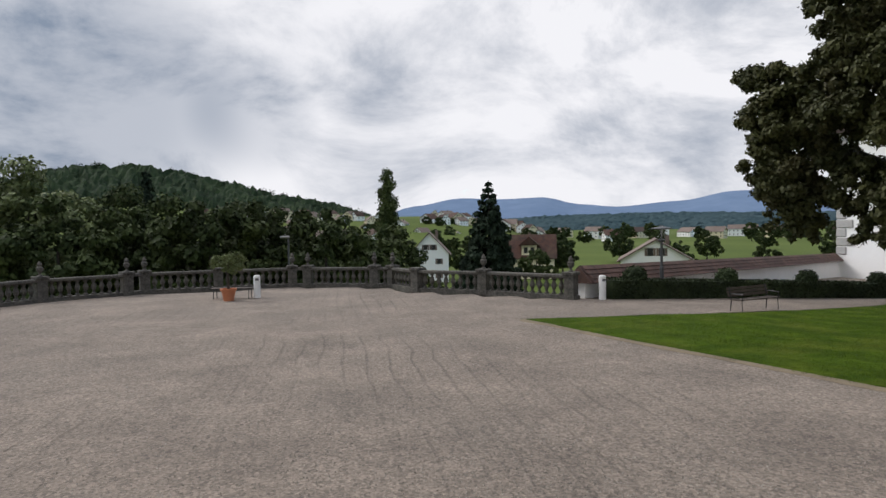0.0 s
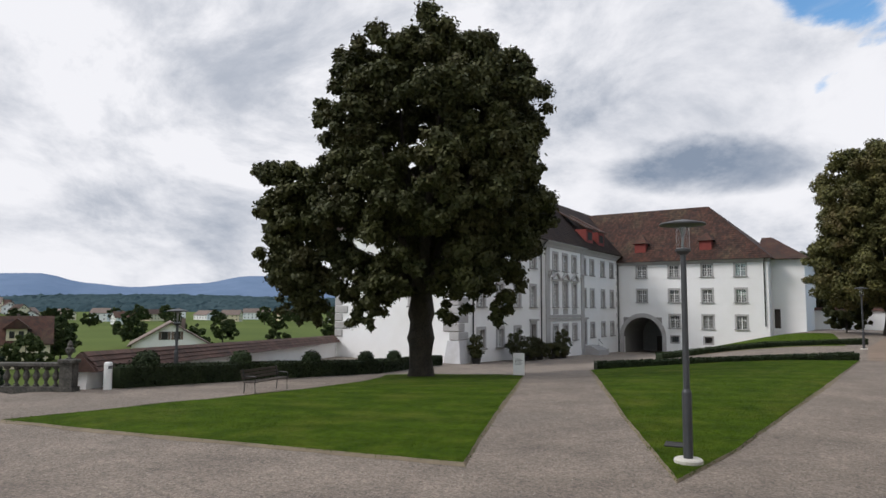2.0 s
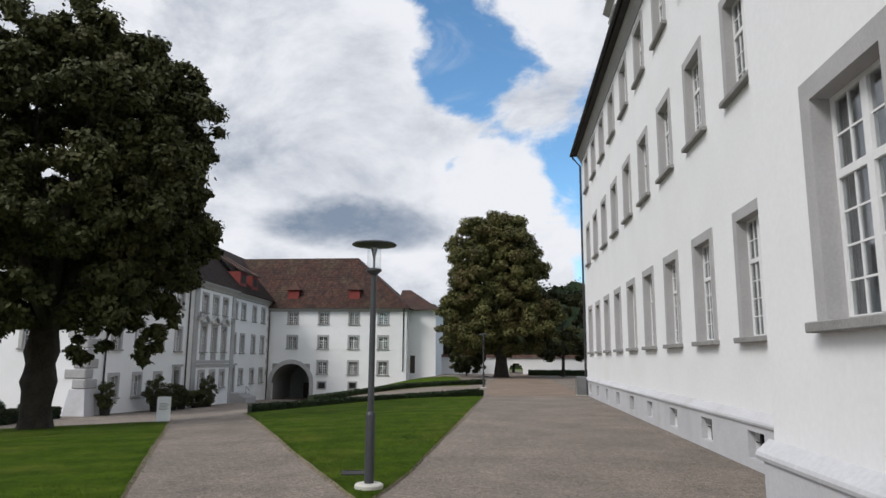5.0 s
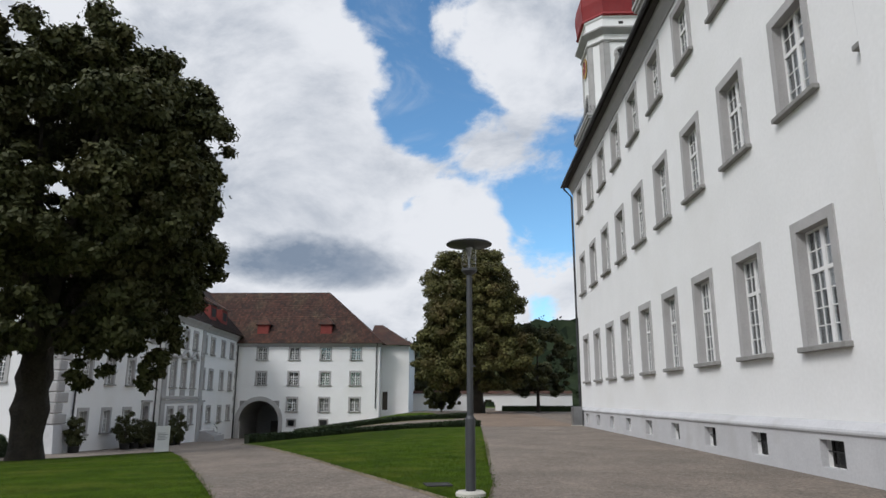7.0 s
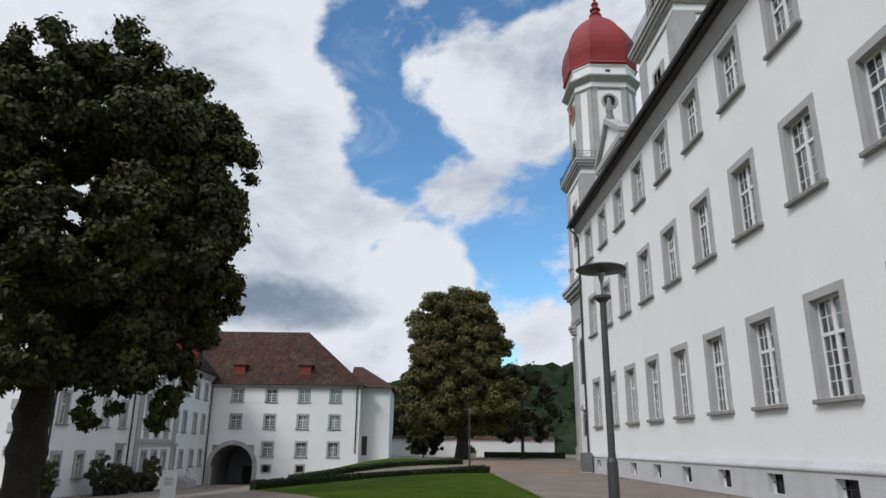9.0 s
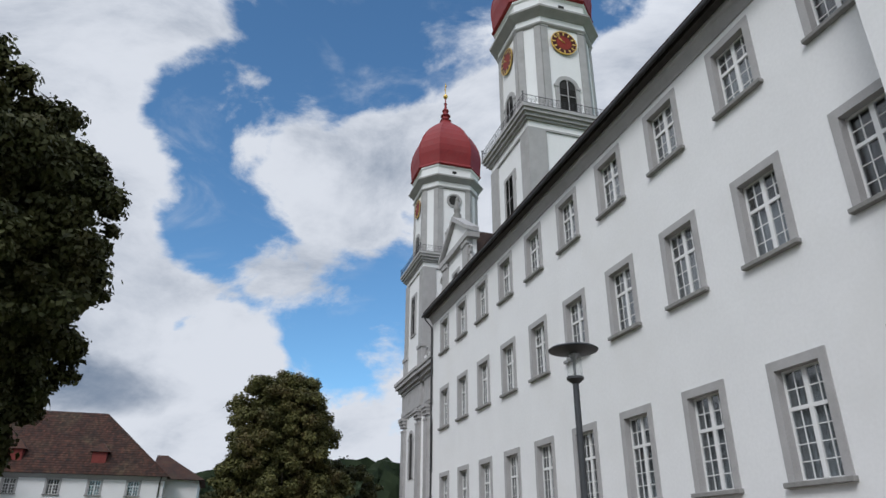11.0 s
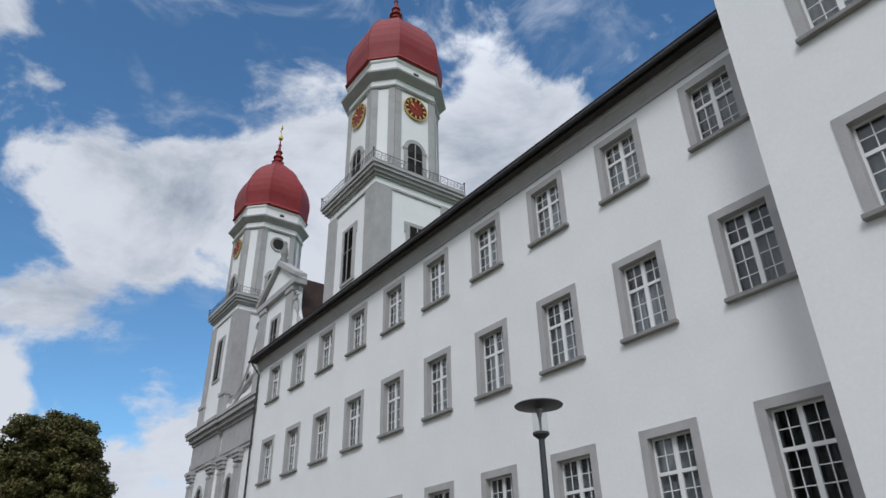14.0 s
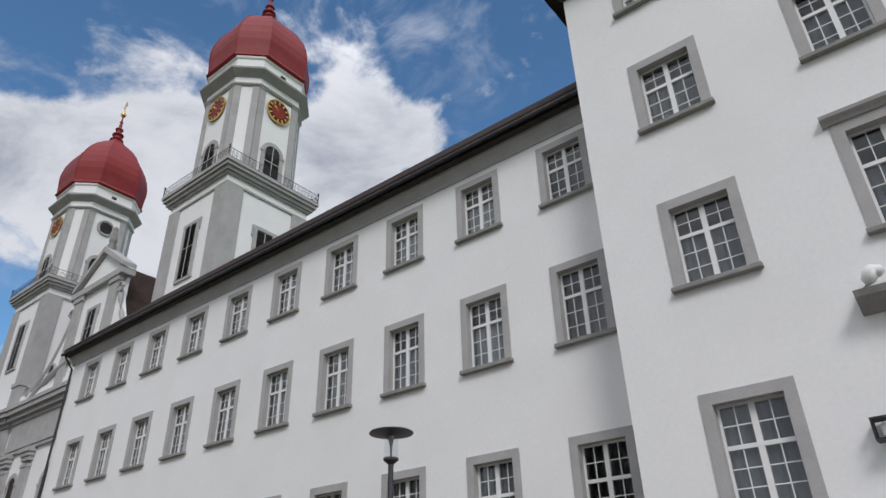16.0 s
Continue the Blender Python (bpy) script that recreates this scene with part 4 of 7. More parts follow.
perron = thing("perron", pose(0.75, 0, 0), "broad grey stone steps before the portal", "steps", kind="structure")
N_STEP, RISE, GO = 7, 0.1786, 0.30
for k in range(N_STEP):
    o = GO * (N_STEP - 1 - k)
    part("step", boxes((-3.25 - o, 2.55 + o * 0.5, -2.36, 0.72 + o, RISE * k - (0.3 if k == 0 else 0), RISE * (k + 1) - 0.002), bevel=0.012), STONE, perron)
bm = bmesh.new()
tube(bm, [(5.60, -2.40, 1.33), (5.64, -2.38, 1.30), (5.66, -2.36, 1.36), (5.66, -2.36, 1.46), (5.60, -2.36, 1.56), (5.40, -2.36, 1.67), (3.6, -2.36, 2.55), (2.9, -2.36, 2.60)], 0.024, 8)
rail = tagged(link_mesh("handrail", bm, LEAD, smooth=True), "black wrought-iron handrail curling at its lower end", "handrail")
for x, z in ((5.1, 1.82), (3.8, 2.46)):
    part("bracket", tube(bmesh.new(), [(x, -2.36, z - 0.02), (x, -2.40, z - 0.08), (x, -2.54, z - 0.09)], 0.012, 6), LEAD, rail)
box_m = thing("service_box", pose(45.4, -3.75, 0.0), "grey metal service cabinet beside the downpipe", "cabinet")
part("body", boxes((-0.45, 0.45, -0.3, 0.3, 0.06, 1.25), bevel=0.02), METAL_BOX, box_m)
part("door", boxes((-0.40, 0.40, 0.3, 0.315, 0.12, 1.2)), METAL_BOX, box_m)
part("plinth", boxes((-0.5, 0.5, -0.34, 0.34, -0.2, 0.06)), CONCRETE, box_m)


# ---- park lamps ----
def park_lamp(m, h=4.5, group="park lamps"):
    ob = thing("street_lamp", m, "dark grey park lamp with a flat disc hood and glass cylinder", "street lamp", group)
    part("base_plate", lathe(bmesh.new(), [(0.26, -0.12), (0.26, 0.05), (0.23, 0.075), (0.1, 0.08)], 24), CONCRETE, ob, "pale concrete foot")
    part("lower_pole", lathe(bmesh.new(), [(0.088, 0.05), (0.088, 1.28), (0.065, 1.34)], 16), LAMP_GREY, ob, smooth=False)
    part("pole", lathe(bmesh.new(), [(0.060, 1.3), (0.052, h - 0.62), (0.06, h - 0.6)], 14), LAMP_GREY, ob)
    part("collar", lathe(bmesh.new(), [(0.06, h - 0.64), (0.145, h - 0.57), (0.145, h - 0.53), (0.06, h - 0.51)], 18), LAMP_GREY, ob)
    part("glass_cylinder", lathe(bmesh.new(), [(0.13, h - 0.51), (0.13, h - 0.10)], 20), LAMP_GLASS, ob, "clear glass cylinder")
    part("reflector", lathe(bmesh.new(), [(0.02, h - 0.5), (0.025, h - 0.3), (0.07, h - 0.12)], 12), METAL_BOX, ob)
    part("hood", lathe(bmesh.new(), [(0.13, h - 0.11), (0.42, h - 0.075), (0.43, h - 0.06), (0.40, h - 0.035), (0.12, h + 0.02), (0.03, h + 0.035)], 32), LAMP_GREY, ob, "flat dark disc hood")
    return ob


lamp = park_lamp(pose(11.15, 3.73, 0.05))
park_lamp(pose(14.5, 24.9, yard(14.5, 24.9)), 3.0)
copy_thing(lamp, pose(56.0, 3.2, 0.0))
lane_lamp = thing("street_lamp", pose(-0.45, 36.6, terrain(-0.45, 36.6)), "slim grey street lamp rising behind the balustrade", "street lamp")
top = 2.45 - terrain(-0.45, 36.6)
part("pole", tube(bmesh.new(), [(0, 0, -0.3), (0, 0, top - 0.15), (-0.05, 0, top)], [0.07, 0.05, 0.045], 8), LAMP_GREY, lane_lamp)
part("lamp_head", boxes((-0.42, 0.08, -0.1, 0.1, top - 0.05, top + 0.07), bevel=0.03), METAL_BOX, lane_lamp)
hatch = thing("drain_cover", pose(12.65, 4.35, 0.05, 0, 0, 12), "square dark iron cover sunk in the lawn", "drain cover")
part("lid", boxes((-0.22, 0.22, -0.22, 0.22, -0.05, 0.012), bevel=0.006), LOUVRE, hatch)
part("rim", boxes((-0.25, 0.25, -0.25, -0.222, -0.05, 0.018), (-0.25, 0.25, 0.222, 0.25, -0.05, 0.018), (-0.25, -0.222, -0.22, 0.22, -0.05, 0.018), (0.222, 0.25, -0.22, 0.22, -0.05, 0.018)), LOUVRE, hatch)

# loose pebbles lying on the court
prng = np.random.default_rng(9)
vv, ff = [], []
while len(ff) < 4 * 34000:
    r_, a_ = 4.5 + 17 * prng.random() ** 1.6, radians(prng.uniform(-35, 125))
    x, y = r_ * math.cos(a_), 2 + r_ * math.sin(a_)
    if y < -2.2 and x < 10 or y < -4:
        continue
    s = 0.006 + 0.012 * prng.random() ** 2
    z, k, t0 = yard(x, y), len(vv), prng.uniform(0, 6.28)
    for q in range(3):
        vv.append((x + s * math.cos(t0 + 2.1 * q), y + s * math.sin(t0 + 2.1 * q), z - 0.002))
    vv.append((x + prng.normal() * 0.3 * s, y + prng.normal() * 0.3 * s, z + s * 1.0))
    ff += [(k, k + 1, k + 3), (k + 1, k + 2, k + 3), (k + 2, k, k + 3), (k, k + 2, k + 1)]
me = bpy.data.meshes.new("pebbles")
me.from_pydata(vv, [], ff)
me.materials.append(PEBBLE)
tagged(new("pebbles", me), "loose grey and tan pebbles lying on the gravel", "gravel", kind="stuff")


# ---- church with two towers ----
def louvre_window(name, m, w, h, parent_thing=None):
    ob = thing(name, m, "tall dark louvred belfry window in a grey eared surround", "window", "belfry windows", "structure")
    f = 0.34
    part("window_frame", boxes((-w / 2 - f, -w / 2, -0.2, 0.1, 0, h), (w / 2, w / 2 + f, -0.2, 0.1, 0, h), (-w / 2 - f - 0.18, w / 2 + f + 0.18, -0.14, 0.3, h - 0.001, h + f), (-w / 2 - f - 0.18, -w / 2 - f, -0.1, 0.3, h - 0.8, h - 0.002), (w / 2 + f, w / 2 + f + 0.18, -0.1, 0.3, h - 0.8, h - 0.002),
                               (-w / 2 - f - 0.12, w / 2 + f + 0.12, -0.16, 0.3, -0.25, -0.001)), STONE, ob, "grey stone surround")
    part("backing", boxes((-w / 2, w / 2, -0.03, 0.0, 0, h)), LOUVRE, ob)
    n = int(h / 0.24)
    bm = bmesh.new()
    for k in range(n):
        box(bm, -w / 2, w / 2, -0.015, 0.015, 0, 0.24, m=pose(0, -0.17, h * k / n, -32))
    part("slats", bm, LOUVRE, ob, "dark wooden louvre slats")
    part("mullion", boxes((-0.05, 0.05, -0.215, -0.18, 0, h), (-w / 2, w / 2, -0.21, -0.18, h * 0.55, h * 0.55 + 0.08)), STONE, ob)
    return ob


def chamfered(r, c):
    """Plan of a square of half-width r with corners cut by c."""
    return [(r, -r + c), (r, r - c), (r - c, r), (-r + c, r), (-r, r - c), (-r, -r + c), (-r + c, -r), (r - c, -r)]


def ring_stack(bm, levels):
    """A body through (polygon, z) levels with as many corners each."""
    rows = [[bm.verts.new((x, y, z)) for x, y in poly] for poly, z in levels]
    n = len(rows[0])
    for a, b in zip(rows, rows[1:]):
        for k in range(n):
            bm.faces.new((a[k], a[(k + 1) % n], b[(k + 1) % n], b[k]))
    bm.faces.new(list(reversed(rows[0])))
    bm.faces.new(rows[-1])
    return bm


def clock_face(parent, m, r=1.05):
    dial = part("clock_dial", lathe(bmesh.new(), [(r, -0.02), (r, 0.06), (r * 0.97, 0.08)], 40), CLOCK_RED, parent, "dark red clock dial")
    dial.matrix_basis = m
    part("numeral_ring", lathe(bmesh.new(), [(r * 0.60, 0.079), (r * 0.965, 0.079), (r * 0.965, 0.086), (r * 0.60, 0.086)], 40), CLOCK_DARK, dial, "dark numeral ring")
    part("middle_disc", lathe(bmesh.new(), [(r * 0.60, 0.07), (r * 0.60, 0.092), (0.05, 0.094)], 32), CLOCK_RED, dial)
    bm = bmesh.new()
    for k in range(48):
        a, b = 2 * math.pi * k / 48, 2 * math.pi * (k + 1) / 48
        q = []
        for z in (0.0, 0.12):
            q.append([bm.verts.new((s * math.cos(t), s * math.sin(t), z)) for s, t in ((r * 0.965, a), (r * 1.02, a), (r * 1.02, b), (r * 0.965, b))])
        lo, hi = q
        bm.faces.new(hi)
        bm.faces.new((lo[1], lo[2], hi[2], hi[1]))
        bm.faces.new((lo[3], lo[0], hi[0], hi[3]))
    bmesh.ops.recalc_face_normals(bm, faces=bm.faces[:])
    part("rim", bm, GOLD, dial, "gilt rim")
    for k in range(12):
        part("hour_mark", boxes((r * 0.68, r * 0.92, -0.07, 0.07, 0.087, 0.115)), GOLD, dial).matrix_basis = pose(0, 0, 0, 0, 0, 30 * k)
    for deg, ln, w in ((-38, 0.55, 0.09), (-46, 0.85, 0.06)):
        part("clock_pointer", boxes((-0.15, r * ln, -w / 2, w / 2, 0.12, 0.14)), GOLD, dial).matrix_basis = pose(0, 0, 0, 0, 0, deg)
    return dial


def iron_rail(parent, half, z, spacing=0.42):
    bm = bmesh.new()
    for s in (-1, 1):
        for zz in (0.06, 0.92):
            box(bm, -half, half, s * half - 0.02, s * half + 0.02, z + zz, z + zz + 0.04)
            box(bm, s * half - 0.02, s * half + 0.02, -half, half, z + zz, z + zz + 0.04)
    n = int(2 * half / spacing)
    for k in range(n + 1):
        t = -half + 2 * half * k / n
        for s in (-1, 1):
            box(bm, t - 0.012, t + 0.012, s * half - 0.012, s * half + 0.012, z, z + 0.94)
            box(bm, s * half - 0.012, s * half + 0.012, t - 0.012, t + 0.012, z, z + 0.94)
    # lattice and scroll work
    for k in range(n):
        t0, t1 = -half + 2 * half * k / n, -half + 2 * half * (k + 1) / n
        c = (t0 + t1) / 2
        ring = [(c + 0.15 * math.cos(a), z + 0.5 + 0.2 * math.sin(a)) for a in (0.2, 1.2, 2.2, 3.3, 4.3, 5.3, 6.48)]
        for s in (-1, 1):
            tube(bm, [(x, s * half, q) for x, q in ring], 0.012, 4)
            tube(bm, [(s * half, x, q) for x, q in ring], 0.012, 4)
            tube(bm, [(t0, s * half, z + 0.1), (t1, s * half, z + 0.9)], 0.01, 4)
            tube(bm, [(s * half, t0, z + 0.1), (s * half, t1, z + 0.9)], 0.01, 4)
    part("railing", bm, LEAD, parent, "wrought-iron balcony railing")
    for sx in (-1, 1):
        for sy in (-1, 1):
            part("rail_post", lathe(bmesh.new(), [(0.05, z), (0.05, z + 1.05), (0.09, z + 1.1), (0.09, z + 1.2), (0.02, z + 1.27)], 8, sx * half, sy * half), LEAD, parent)


def arch_bay(parent, m, w, h, louvre=True):
    """A round-headed opening with stone surround, standing proud of a tower face: +y into the wall."""
    f = 0.42
    bm = bmesh.new()
    outer, inner = [], []
    for k in range(13):
        a = math.pi * k / 12
        outer.append(((w / 2 + f) * math.cos(a), h - w / 2 + (w / 2 + f) * math.sin(a)))
        inner.append((w / 2 * math.cos(a), h - w / 2 + w / 2 * math.sin(a)))
    outer, inner = [(w / 2 + f, 0)] + outer + [(-w / 2 - f, 0)], [(w / 2, 0)] + inner + [(-w / 2, 0)]
    for (ax, az), (bx, bz), (cx, cz), (dx, dz) in zip(outer, outer[1:], inner[1:], inner):
        v = [[bm.verts.new((x, y, z)) for x, z in ((ax, az), (bx, bz), (cx, cz), (dx, dz))] for y in (-0.12, 0.12)]
        a, b = v
        for q in (a[::-1], b, (a[0], a[1], b[1], b[0]), (a[2], a[3], b[3], b[2])):
            bm.faces.new(q)
    bmesh.ops.recalc_face_normals(bm, faces=bm.faces[:])
    box(bm, -w / 2 - f - 0.12, -w / 2 - 0.02, -0.18, 0.12, h - w / 2 - 0.12, h - w / 2 + 0.12)
    box(bm, w / 2 + 0.02, w / 2 + f + 0.12, -0.18, 0.12, h - w / 2 - 0.12, h - w / 2 + 0.12)
    arch = part("arch_surround", bm, STONE, parent, "grey stone arch surround")
    arch.matrix_basis = m
    bm = bmesh.new()
    fan = [bm.verts.new((x, -0.02, z)) for x, z in inner]
    bm.faces.new(fan)
    part("opening", bm, LOUVRE, arch, "dark louvred opening")
    if louvre:
        bm = bmesh.new()
        n = int((h - w / 2) / 0.24)
        for k in range(n):
            box(bm, -w / 2 + 0.02, w / 2 - 0.02, -0.01, 0.015, 0, 0.25, m=pose(0, -0.08, (h - w / 2) * k / n, -30))
        part("slats", bm, LOUVRE, arch)
        part("mullion", boxes((-0.05, 0.05, -0.14, -0.1, 0, h - 0.05), (-w / 2, w / 2, -0.14, -0.1, h * 0.5, h * 0.5 + 0.08)), STONE, arch)
    return arch


SHAFT, DRUM, CUT = 4.5, 4.15, 1.75


def tower(m, clocks_front=True, west_round=False):
    ob = thing("church_tower", m, "white church tower with grey pilasters and a red onion dome", "tower", "church towers", "structure")
    part("shaft", boxes((-SHAFT, SHAFT, -SHAFT, SHAFT, -0.6, 37.4)), PLASTER, ob, "white plastered shaft")
    for sx in (-1, 1):
        for sy in (-1, 1):
            c = SHAFT - 0.85
            x0, x1 = sorted((sx * (c - 0.85), sx * (c + 0.98)))
            y0, y1 = sorted((sy * (c - 0.85), sy * (c + 0.98)))
            part("corner_pilaster", boxes((x0, x1, y0, y1, 23.3, 36.3)), STONE, ob, "grey corner pilaster")
            part("pilaster_base", boxes((x0 - 0.08, x1 + 0.08, y0 - 0.08, y1 + 0.08, 23.0, 25.6), (x0 - 0.2, x1 + 0.2, y0 - 0.2, y1 + 0.2, 25.3, 25.75)), STONE, ob)
    bm = bmesh.new()
    for o, a, b in ((0.14, 36.3, 36.5), (0.28, 37.2, 37.45), (0.5, 37.45, 37.8), (0.72, 37.8, 38.15), (0.86, 38.15, 38.5)):
        h = SHAFT + o
        box(bm, -h, h, -h, h, a, b)
    part("balcony_cornice", bm, STONE, ob, "grey stepped balcony cornice")
    part("frieze", boxes((-SHAFT - 0.06, SHAFT + 0.06, -SHAFT - 0.06, SHAFT + 0.06, 36.5, 37.2)), PLASTER, ob)
    iron_rail(ob, SHAFT + 0.78, 38.5)
    part("drum", ring_stack(bmesh.new(), [(chamfered(DRUM, CUT), 38.4), (chamfered(DRUM, CUT), 50.0)]), PLASTER, ob, "white chamfered drum")
    # pilasters at the drum's edges
    for q in range(4):
        for s in (-1, 1):
            bm = boxes((s * (DRUM - CUT) - 0.72 * (s > 0) - 0.0, s * (DRUM - CUT) + 0.72 * (s < 0), DRUM - 0.2, DRUM + 0.12, 38.5, 49.5), (s * (DRUM - CUT) - 0.8 * (s > 0), s * (DRUM - CUT) + 0.8 * (s < 0), DRUM - 0.2, DRUM + 0.18, 49.2, 49.5))
            part("drum_pilaster", bm, STONE, ob, "grey drum pilaster").matrix_basis = pose(0, 0, 0, 0, 0, 90 * q)
        mid = (DRUM - CUT / 2) * math.sqrt(2)
        for s in (-1, 1):
            bm = boxes((s * 0.90 - 0.34, s * 0.90 + 0.34, mid - 0.3, mid + 0.1, 38.5, 49.5))
            part("drum_pilaster", bm, STONE, ob).matrix_basis = pose(0, 0, 0, 0, 0, 90 * q + 45)
    bm = bmesh.new()
    ring_stack(bm, [(chamfered(DRUM + o, CUT + o * 0.59), z) for o, z in ((0.1, 49.3), (0.25, 49.45), (0.30, 49.6), (0.1, 49.7))])
    part("drum_architrave", bm, STONE, ob, "thin grey moulding")
    part("drum_frieze", ring_stack(bmesh.new(), [(chamfered(DRUM + 0.1, CUT + 0.06), 49.7), (chamfered(DRUM + 0.1, CUT + 0.06), 50.5)]), PLASTER, ob, "white frieze")
    bm = bmesh.new()
    ring_stack(bm, [(chamfered(DRUM + o, CUT + o * 0.59), z) for o, z in ((0.2, 50.45), (0.42, 50.6), (0.75, 50.85), (0.92, 51.0), (0.95, 51.2), (0.5, 51.4), (0.2, 51.5))])
    part("drum_cornice", bm, STONE, ob, "grey moulded drum cornice")
    bm = ring_stack(bmesh.new(), [(chamfered(DRUM + o, CUT + o * 0.59), z) for o, z in ((0.25, 51.45), (0.25, 52.75), (0.42, 52.9), (0.45, 53.1), (0.2, 53.15))])
    part("attic", bm, PLASTER, ob, "white attic ring")
    bm = bmesh.new()
    for q in range(4):
        box(bm, -0.32, 0.32, DRUM + 0.2, DRUM + 0.28, 51.9, 52.3, m=pose(0, 0, 0, 0, 0, 90 * q))
    part("attic_slot", bm, LOUVRE, ob, "dark slots")
    # dome
    prof = [(4.72, 53.05), (4.92, 53.2), (4.72, 53.6), (4.78, 54.6), (4.88, 55.6), (4.86, 56.6), (4.66, 57.8), (4.25, 59.0), (3.65, 60.2), (2.9, 61.3), (2.0, 62.3), (1.3, 63.0), (0.85, 63.6), (0.72, 64.0)]
    part("dome", ring_stack(bmesh.new(), [(chamfered(r, r * 0.50), z) for r, z in prof]), COPPER_RED, ob, "red painted eight-sided onion dome")
    bm = bmesh.new()
    for k in range(8):
        pts = []
        for r, z in prof[2:]:
            x, y = chamfered(r, r * 0.50)[k]
            pts.append((x * 1.004, y * 1.004, z))
        tube(bm, pts, 0.045, 5)
    part("dome_seam", bm, COPPER_RED, ob)
    fin = [(0.75, 63.9), (0.95, 64.1), (0.6, 64.35), (0.55, 64.8), (0.8, 65.0), (0.78, 65.15), (0.42, 65.4), (0.38, 65.9), (0.56, 66.05), (0.5, 66.25), (0.24, 66.5), (0.18, 67.4), (0.28, 67.5), (0.12, 67.7), (0.08, 68.6)]
    part("finial", lathe(bmesh.new(), fin, 12), COPPER_RED, ob, "red ringed finial")
    part("ball", lathe(bmesh.new(), [(0.05, 68.5), (0.28, 68.65), (0.4, 68.95), (0.28, 69.25), (0.05, 69.4)], 14), GOLD, ob, "gilt ball", smooth=True)
    part("cross", boxes((-0.05, 0.05, -0.05, 0.05, 69.35, 71.6), (-0.6, 0.6, -0.045, 0.045, 70.6, 70.72), (-0.35, 0.35, -0.045, 0.045, 71.05, 71.15)), GOLD, ob, "gilt cross")
    # openings and clocks: local +y faces outwards after the turn
    for q in range(4):
        face = pose(0, 0, 0, 0, 0, 90 * q)
        arch_bay(ob, face @ pose(0, DRUM + 0.02, 39.0, 0, 0, 180), 1.75, 4.0)
        if west_round and q == 1:
            eye = part("round_window", lathe(bmesh.new(), [(1.15, 0), (1.15, 0.14), (0.95, 0.2), (0.78, 0.1)], 28), STONE, ob, "round louvred window")
            eye.matrix_basis = face @ pose(0, DRUM, 47.5, -90)
            part("opening", lathe(bmesh.new(), [(0.78, 0.1), (0.78, 0.16)], 24), LOUVRE, eye)
            part("slats", boxes(*[(-0.7, 0.7, -0.6 + 0.3 * k, -0.5 + 0.3 * k, 0.16, 0.2) for k in range(5)]), LOUVRE, eye)
        else:
            clock_face(ob, face @ pose(0, DRUM + 0.14, 47.5, -90, 0, 0), 1.38)
    return ob


TW = [(51.9, -17.9), (86.5, -17.9)]
tower(pose(*TW[0], 0))
tower(pose(*TW[1], 0), west_round=True)
for k, (tx, ty) in enumerate(TW):
    louvre_window("window_3", pose(tx, ty + SHAFT, 28.2, 0, 0, 180), 1.7, 5.4)
    louvre_window("window_3", pose(tx - SHAFT, ty, 28.0, 0, 0, 270), 1.7, 5.0)

FY = -13.6
church = thing("church", pose(0, 0, 0), "white baroque church front with grey pilasters and gable", "church", kind="structure")
part("nave_wall", boxes((56.0, 82.4, -60, FY, -0.6, 24.0)), PLASTER, church, "white plastered front wall")


def entablature(bm, x0, x1, y):
    for o, a, b in ((0.18, 17.4, 17.75), (0.28, 17.75, 18.3), (0.2, 18.3, 20.6), (0.35, 20.6, 21.0), (0.7, 21.0, 21.5), (1.05, 21.5, 22.0), (1.2, 22.0, 22.4), (0.5, 22.4, 22.9)):
        box(bm, x0 - o, x1 + o, -40, y + o, a, b)


bm = bmesh.new()
entablature(bm, 47.4, 56.4, -13.38)
part("entablature", bm, STONE, church, "deep grey entablature")
bm = bmesh.new()
entablature(bm, 82.0, 91.0, -13.38)
part("entablature", bm, STONE, church)
bm = bmesh.new()
entablature(bm, 57.9, 80.5, FY + 0.1)
part("entablature", bm, STONE, church)
for x in (48.3, 55.5, 58.6, 63.6, 74.8, 79.8, 82.9, 90.1):
    y = -13.4 if x < 57 or x > 82 else FY
    pil = part("pilaster", boxes((x - 0.75, x + 0.75, y - 0.1, y + 0.35, 1.6, 15.9)), STONE, church, "grey giant pilaster")
    part("capital", boxes((x - 0.8, x + 0.8, y - 0.1, y + 0.42, 15.6, 15.85), (x - 0.85, x + 0.85, y - 0.1, y + 0.48, 16.2, 16.6), (x - 0.98, x + 0.98, y - 0.1, y + 0.62, 16.6, 17.0), (x - 1.1, x + 1.1, y - 0.1, y + 0.75, 17.0, 17.39)), STONE, pil, "moulded capital")
    part("base", boxes((x - 0.9, x + 0.9, y - 0.1, y + 0.5, -0.6, 1.6)), STONE, pil)
